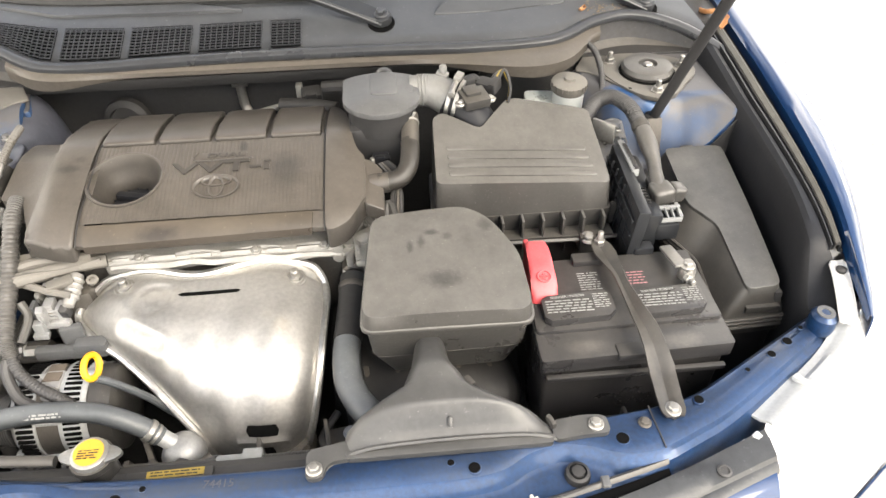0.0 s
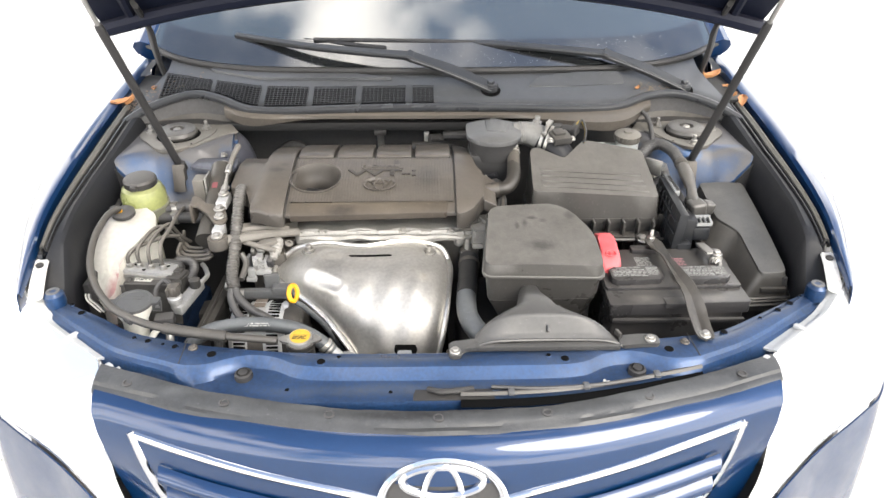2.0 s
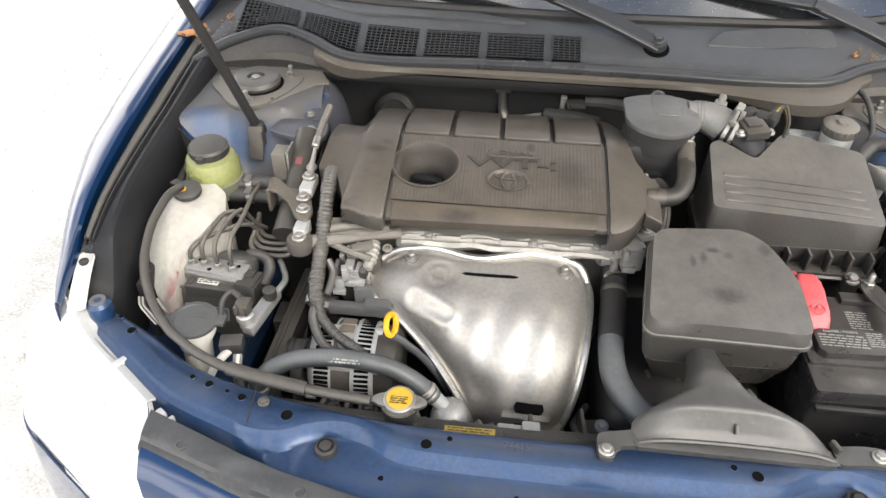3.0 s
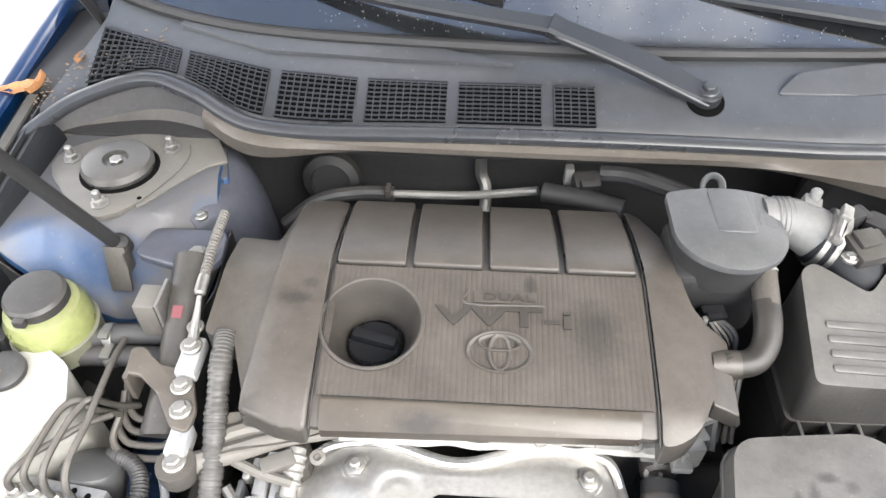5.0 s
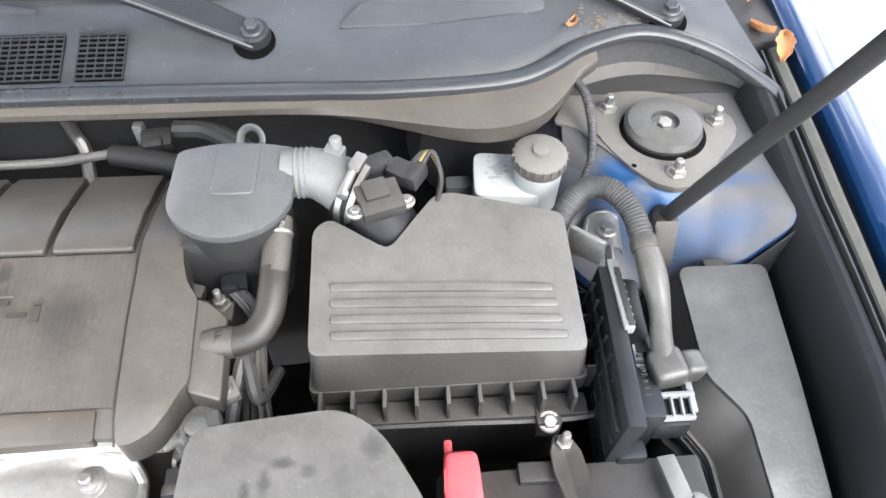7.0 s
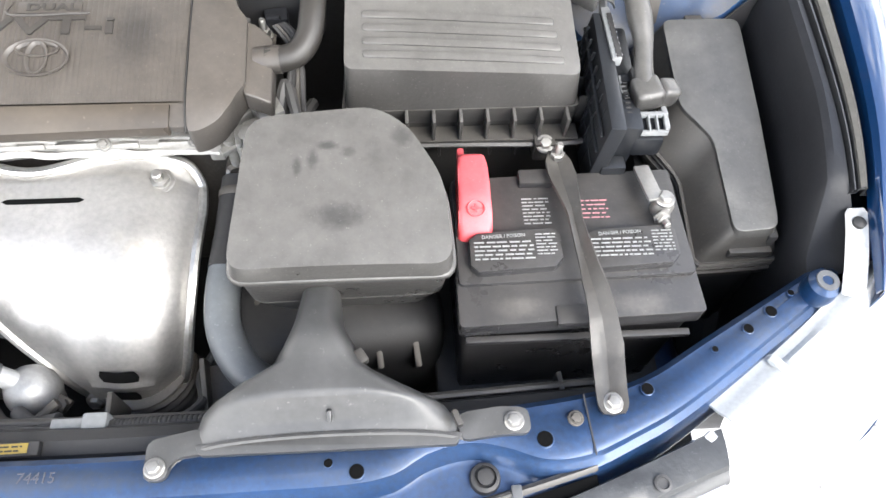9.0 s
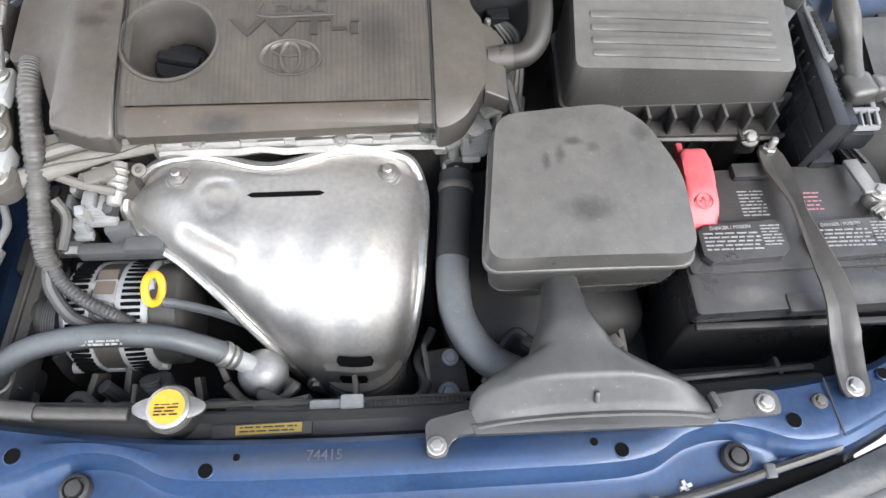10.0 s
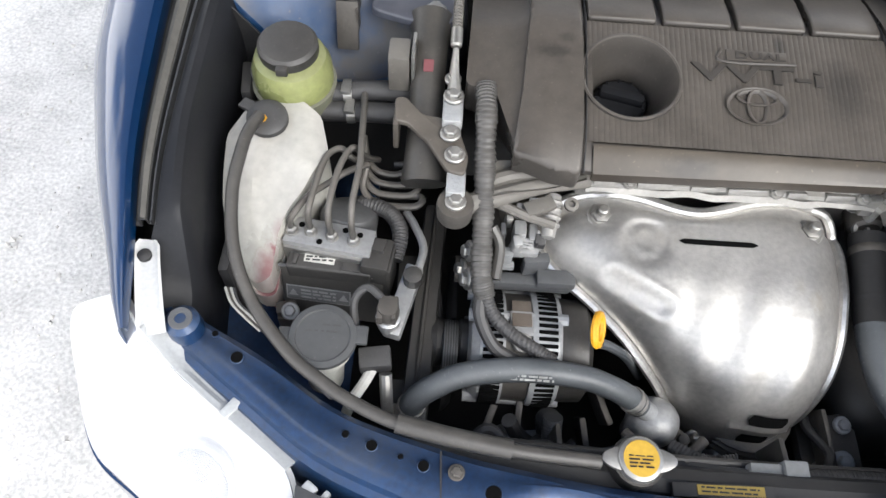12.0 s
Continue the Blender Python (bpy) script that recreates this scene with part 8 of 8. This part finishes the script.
part("hose", tube([(0.064, 0.29, 0.742), (0.062, 0.262, 0.737), (0.058, 0.215, 0.728), (0.053, 0.16, 0.722), (0.058, 0.11, 0.718), (0.082, 0.068, 0.712), (0.12, 0.045, 0.706), (0.16, 0.035, 0.7)], 0.0195, 50, 16), HOSE, lh)
part("upper_sleeve", tube([(0.0642, 0.292, 0.7425), (0.062, 0.262, 0.737), (0.0582, 0.217, 0.7284), (0.0545, 0.182, 0.7245)], 0.0205, 16, 18), DARK, lh, "black rubber upper sleeve")
part("clamp", lathe([(0.021, -0.005), (0.022, -0.003), (0.022, 0.003), (0.021, 0.005)], (0.063, 0.272, 0.739), (0.05, 1, 0.15), 26), IRON, lh)
part("clamp", lathe([(0.0205, -0.003), (0.021, 0.0), (0.0205, 0.003)], (0.058, 0.215, 0.728), (0.05, 1, 0.15), 26), DARK, lh)
dip = thing("oil_dipstick", (-0.26, 0.14, 0.7), "yellow looped oil dipstick handle on a thin tube", "dipstick")
part("handle", moved(tube([(0.0112 * math.cos(a * math.pi / 8), 0.0158 * math.sin(a * math.pi / 8), 0) for a in range(17)], 0.0044, 48, 8), Matrix.Translation((-0.27, 0.137, 0.766)) @ Vector((0, 0, 1)).rotation_difference(Vector((0.8, -0.25, 0.42))).to_matrix().to_4x4() @ pose(0, 0, 0, 0, 0, 12)), YELLOW, dip)
part("stem", tube([(-0.266, 0.128, 0.752), (-0.25, 0.132, 0.735), (-0.22, 0.14, 0.69), (-0.183, 0.15, 0.61)], 0.0055, 24, 10), HOSE, dip)

# ---- lower engine ----
exh = thing("exhaust_pipe", (-0.06, 0.1, 0.45), "ribbed dark exhaust downpipe under the heat shield", "exhaust pipe")
part("bellows", tube([(-0.06, 0.115, 0.62), (-0.055, 0.11, 0.56), (-0.04, 0.12, 0.48), (-0.02, 0.15, 0.4)], 0.052, 80, 24, ribs=14, rib=0.004), IRON, exh)
gear = thing("transmission", (0.2, 0.25, 0.45), "dark grimy transmission casing low in the bay", "transmission")
part("case", box(0.16, 0.24, 0.55, 0.26, 0.28, 0.22, 0.05, (0, 0, 8), 4), DARK, gear)
part("bell", lathe([(0.12, 0), (0.13, 0.02), (0.12, 0.06)], (0.02, 0.3, 0.53), (1, 0, 0), 28), DARK, gear)
for k in range(5):
    part("rib", box(0.08 + 0.045 * k, 0.15, 0.62, 0.008, 0.1, 0.06, 0.003, (20, 0, 8)), IRON, gear)
bolt(gear, (0.03, 0.045, 0.6), 0.011)
part("mount_plate", box(0.035, 0.07, 0.585, 0.05, 0.1, 0.02, 0.008), IRON, gear)
single("battery_tray", box(0.435, 0.172, 0.552, 0.29, 0.22, 0.03, 0.008), DARK, "black plastic battery tray", "battery tray")
conn = thing("fan_connector", (-0.075, 0.012, 0.7), "grey wiring connector on black conduit", "connector")
part("plug", join(box(-0.085, 0.014, 0.702, 0.045, 0.022, 0.02, 0.003), box(-0.062, 0.014, 0.706, 0.025, 0.028, 0.024, 0.003)), GREYPL, conn)
part("conduit", tube([(-0.05, 0.014, 0.703), (0.0, 0.016, 0.703), (0.06, 0.016, 0.702)], 0.0095, 30, 10, ribs=24, rib=0.0003), DARK, conn)
part("conduit", tube([(-0.108, 0.014, 0.702), (-0.15, 0.018, 0.698), (-0.2, 0.03, 0.68)], 0.006, 20, 8), RUBBER, conn)
for k, (x, y, z, dx, dy) in enumerate(((-0.3, 0.03, 0.66, 0.06, 0.02), (-0.36, 0.035, 0.65, 0.05, 0.05), (0.14, 0.08, 0.66, 0.05, 0.07), (-0.44, 0.2, 0.62, 0.02, 0.12), (0.13, 0.34, 0.8, 0.02, 0.09), (-0.2, 0.035, 0.64, 0.08, 0.02))):
    single("engine_wiring", tube([(x - dx, y - dy * 0.3, z - 0.02), (x - dx * 0.3, y + dy * 0.4, z + 0.015), (x + dx * 0.4, y, z - 0.005), (x + dx, y + dy * 0.5, z - 0.03)], 0.007, 24, 8), RUBBER,
           "dusty black engine wiring in a conduit", "wiring")

drive = thing("accessory_belt", (-0.44, 0.15, 0.6), "ribbed black accessory belt beside the alternator", "drive belt")
part("belt", tube([(-0.42, 0.188, 0.652), (-0.42, 0.24, 0.63), (-0.42, 0.3, 0.6), (-0.42, 0.33, 0.54)], 0.009, 20, 8, flat=0.3), DARK, drive)
part("belt", tube([(-0.42, 0.118, 0.64), (-0.42, 0.11, 0.58), (-0.42, 0.13, 0.5)], 0.009, 16, 8, flat=0.3), DARK, drive)
arm = thing("belt_tensioner", (-0.31, 0.07, 0.58), "dull cast tensioner arm under the alternator", "tensioner")
part("body", join(lathe([(0.02, 0), (0.022, 0.004), (0.022, 0.03), (0.014, 0.034)], (-0.35, 0.062, 0.6), (0.2, -0.6, 0.8), 22), box(-0.322, 0.062, 0.605, 0.06, 0.022, 0.02, 0.006, (0, 18, 12))), DULLALU, arm)
part("pivot_bolt", lathe([(0.009, 0), (0.009, 0.01), (0.005, 0.012)], (-0.295, 0.058, 0.603), (0.1, -0.5, 0.9), 6), STEEL, arm)
for k, (x, y, z) in enumerate(((-0.372, 0.07, 0.63), (-0.335, 0.09, 0.62), (-0.255, 0.07, 0.6), (-0.235, 0.11, 0.61))):
    part("bracket_rib", box(x, y, z, 0.008, 0.05, 0.03, 0.002, (20, 0, 15 * k - 20)), IRON, arm)
for k, (pts, r, m) in enumerate((([(-0.3, 0.075, 0.66), (-0.298, 0.055, 0.635), (-0.285, 0.045, 0.6), (-0.262, 0.045, 0.57)], 0.011, RUBBER), ([(-0.34, 0.052, 0.64), (-0.32, 0.042, 0.625), (-0.29, 0.042, 0.625), (-0.27, 0.055, 0.632)], 0.007, RUBBER),
                                 ([(-0.13, 0.06, 0.66), (-0.155, 0.04, 0.655), (-0.19, 0.045, 0.645), (-0.215, 0.07, 0.64)], 0.006, IRON), ([(-0.11, 0.03, 0.69), (-0.14, 0.03, 0.68), (-0.17, 0.05, 0.66)], 0.008, RUBBER),
                                 ([(0.0, 0.03, 0.66), (0.02, 0.06, 0.64), (0.01, 0.1, 0.62), (0.03, 0.14, 0.62)], 0.006, RUBBER), ([(0.135, 0.09, 0.69), (0.15, 0.07, 0.7), (0.15, 0.04, 0.69)], 0.009, IRON))):
    single("lower_hose", tube(pts, r, 24, 10, ribs=20 if k in (0, 3) else 0, rib=0.0007), m, "grimy dark hose low between engine and radiator", "hose")
fan = thing("fan_shroud", (0.0, 0.035, 0.62), "black plastic radiator fan shroud behind the cross member", "fan shroud")
for x in (-0.3, -0.06, 0.2, 0.42):
    part("shroud_rib", box(x, 0.035, 0.665, 0.006, 0.045, 0.06, 0.002, (0, 0, 4)), PLASTIC, fan)
part("shroud_edge", tube([(-0.46, 0.04, 0.69), (-0.2, 0.028, 0.694), (0.1, 0.028, 0.694), (0.46, 0.045, 0.69)], 0.005, 40, 8), PLASTIC, fan)
part("shroud_wall", box(0.0, 0.022, 0.6, 0.92, 0.008, 0.17, 0.003), DARK, fan)
gbox = thing("transmission_bracket", (0.03, 0.06, 0.6), "dark steel transmission bracket with a dirty bolt", "bracket")
part("plate", box(0.045, 0.075, 0.615, 0.05, 0.075, 0.008, 0.003, (14, 0, 8)), IRON, gbox)
part("flange", box(0.021, 0.078, 0.628, 0.006, 0.07, 0.035, 0.002, (14, 0, 8)), IRON, gbox)
bolt(gbox, (0.046, 0.056, 0.619), 0.009, (0, -0.25, 1), DULLALU)
bolt(gbox, (0.05, 0.098, 0.628), 0.007, (0, -0.25, 1), DULLALU)

# ---- behind the engine ----
rear = thing("fuel_pipe", (-0.2, 0.68, 0.79), "bare metal pipe with black hose end along the firewall", "pipe")
part("pipe", tube([(-0.27, 0.692, 0.79), (-0.2, 0.693, 0.79), (-0.15, 0.69, 0.795), (-0.1, 0.675, 0.815), (-0.06, 0.665, 0.83)], 0.006, 30, 10), ALU, rear)
part("hose_end", tube([(-0.42, 0.66, 0.75), (-0.37, 0.68, 0.782), (-0.31, 0.691, 0.79), (-0.262, 0.692, 0.79)], 0.0105, 24, 10), RUBBER, rear)
part("spring_clip", box(-0.27, 0.687, 0.8, 0.008, 0.02, 0.014, 0.002), IRON, rear)
part("vertical_fitting", join(tube([(-0.139, 0.735, 0.84), (-0.138, 0.735, 0.8), (-0.13, 0.725, 0.78), (-0.13, 0.7, 0.74)], 0.009, 24, 10), box(-0.139, 0.735, 0.845, 0.03, 0.012, 0.014, 0.003)), STEEL, rear)
coil = thing("purge_valve", (0.0, 0.645, 0.83), "black purge valve with plug behind the engine cover", "valve")
part("body", tube([(-0.055, 0.65, 0.84), (0.0, 0.632, 0.845), (0.045, 0.615, 0.845)], 0.014, 14, 12), DARK, coil)
part("plug", join(box(0.0, 0.655, 0.856, 0.036, 0.026, 0.022, 0.006, (20, 0, 10)), box(0.0, 0.642, 0.862, 0.02, 0.012, 0.014, 0.003, (20, 0, 10))), DARK, coil)
part("clip", box(-0.022, 0.668, 0.857, 0.012, 0.014, 0.03, 0.003), ALU, coil)
part("hose", tube([(0.02, 0.67, 0.86), (0.06, 0.66, 0.865), (0.1, 0.62, 0.88), (0.12, 0.59, 0.89)], 0.012, 24, 10), RUBBER, coil)
single("brake_booster", lathe([(0.1, 0), (0.105, 0.02), (0.09, 0.05), (0.06, 0.06)], (0.4, 0.7, 0.82), (0, -1, 0.1), 32), DARK, "round black brake booster on the firewall", "brake booster")
single("engine_bay_grommet", lathe([(0.045, 0), (0.042, 0.012), (0.03, 0.018), (0.028, 0.01)], (-0.36, 0.735, 0.78), (0, -1, 0.2), 26), DARK, "round black rubber grommet in the firewall", "grommet")
single("tower_cable", tube([(0.492, 0.655, 0.925), (0.5, 0.635, 0.92), (0.503, 0.6, 0.905), (0.498, 0.565, 0.885), (0.485, 0.545, 0.86)], 0.0052, 40, 10, ribs=40, rib=0.0003), RUBBER, "thin corrugated cable beside the strut tower", "wiring")
for y, z in ((0.42, 0.805), (0.285, 0.785)):
    bolt(car, (0.713, y, z), 0.0075, (-1, 0, 0.3))


# ---- leaves ----
def leaf(at, size, rz, seed):
    rnd = random.Random(seed)
    k1, k2 = rnd.uniform(0.2, 0.5), rnd.uniform(-0.3, 0.3)

    def fn(u, v):
        w = math.sin(math.pi * min(1, max(0.02, u))) ** 0.7 * (0.42 + 0.06 * math.sin(u * 19 + seed))
        return ((u - 0.5) * size, (v - 0.5) * w * size, size * (k1 * (v - 0.5) ** 2 * 2 + k2 * (u - 0.5) ** 2 * 2))
    return single("dry_leaf", moved(patch(fn, 10, 6, 0.0005), pose(at[0], at[1], at[2], rnd.uniform(-25, 25), rnd.uniform(-20, 20), rz)), LEAF,
                  "dry curled orange leaf caught at the cowl edge", "leaf", "dry leaves")


for k, (x, y, z, s, rz) in enumerate(((-0.752, 0.7, 0.938, 0.05, 10), (-0.735, 0.715, 0.935, 0.035, 70), (-0.69, 0.755, 0.955, 0.03, 100), (0.748, 0.695, 0.938, 0.05, 70), (0.73, 0.725, 0.938, 0.04, 110), (0.722, 0.84, 0.95, 0.05, 20),
                                      (0.7, 0.86, 0.955, 0.035, 140), (0.492, 0.712, 0.962, 0.028, 60), (0.74, 0.79, 0.942, 0.03, 45))):
    leaf((x, y, z), s, rz, k + 1)

litter = bmesh.new()
rnd = random.Random(8)
for k in range(220):
    g = k % 2
    if g == 0:
        x, y = 0.5 + 0.13 * rnd.random(), 0
        y = 0.712 + 0.14 * (x - 0.5) + rnd.gauss(0, 0.012)
    else:
        x = -0.735 + 0.16 * rnd.random() ** 1.5
        y = lerp_table(SEAL_LINE, x) + 0.02 + 0.06 * rnd.random()
    s = 0.001 + 0.0022 * rnd.random()
    vs = [litter.verts.new((x + s * a * rnd.uniform(0.5, 1.6), y + s * c * rnd.uniform(0.5, 1.2), cowl_z(x, y) + h)) for a, c, h in ((1, 0, 0.001), (0, 1, 0.0015), (-1, 0, 0.001), (0, -1, 0.0018), (0, 0, 0.003))]
    for i in range(4):
        litter.faces.new((vs[i], vs[(i + 1) % 4], vs[4]))
single("leaf_litter", litter, CRUMB, "fine brown leaf crumbs scattered over the cowl", "leaf litter", kind="stuff", smooth=0)

# ---- wheels ----
for x in (-0.75, 0.75):
    for y in (0.42, 2.7):
        w = part("wheel", lathe([(0.1, -0.09), (0.2, -0.1), (0.21, 0.1), (0.1, 0.09)], (x, y, 0.325), (1, 0, 0), 32), ALU, car)
        part("tyre", lathe([(0.21, -0.1), (0.3, -0.105), (0.325, -0.08), (0.325, 0.08), (0.3, 0.105), (0.21, 0.1)], (x, y, 0.325), (1, 0, 0), 40), RUBBER, w)

# ---- loose stones on the ground ----
rnd = random.Random(4)
pile = bmesh.new()
for k in range(7000):
    side = rnd.choice((-1, 1))
    x, y = side * (0.95 + 2.4 * rnd.random() ** 1.5), -0.4 + 4.5 * rnd.random()
    s = 0.003 + 0.008 * rnd.random() ** 2.4
    m = pose(x, y, s * 0.1, rnd.uniform(0, 360), rnd.uniform(0, 360), rnd.uniform(0, 360)) @ Matrix.Diagonal((s, s * rnd.uniform(0.6, 1), s * rnd.uniform(0.4, 0.7), 1))
    vs = [pile.verts.new(m @ Vector(p)) for p in ((1, 0, 0), (-1, 0, 0), (0, 1, 0), (0, -1, 0), (0.2, 0.1, 1), (-0.1, 0, -1))]
    for i0, i1, i2 in ((0, 2, 4), (2, 1, 4), (1, 3, 4), (3, 0, 4), (2, 0, 5), (1, 2, 5), (3, 1, 5), (0, 3, 5)):
        pile.faces.new((vs[i0], vs[i1], vs[i2]))
single("gravel_stones", pile, STONE, "loose pale gravel stones scattered over the ground", "gravel", kind="stuff", smooth=20)
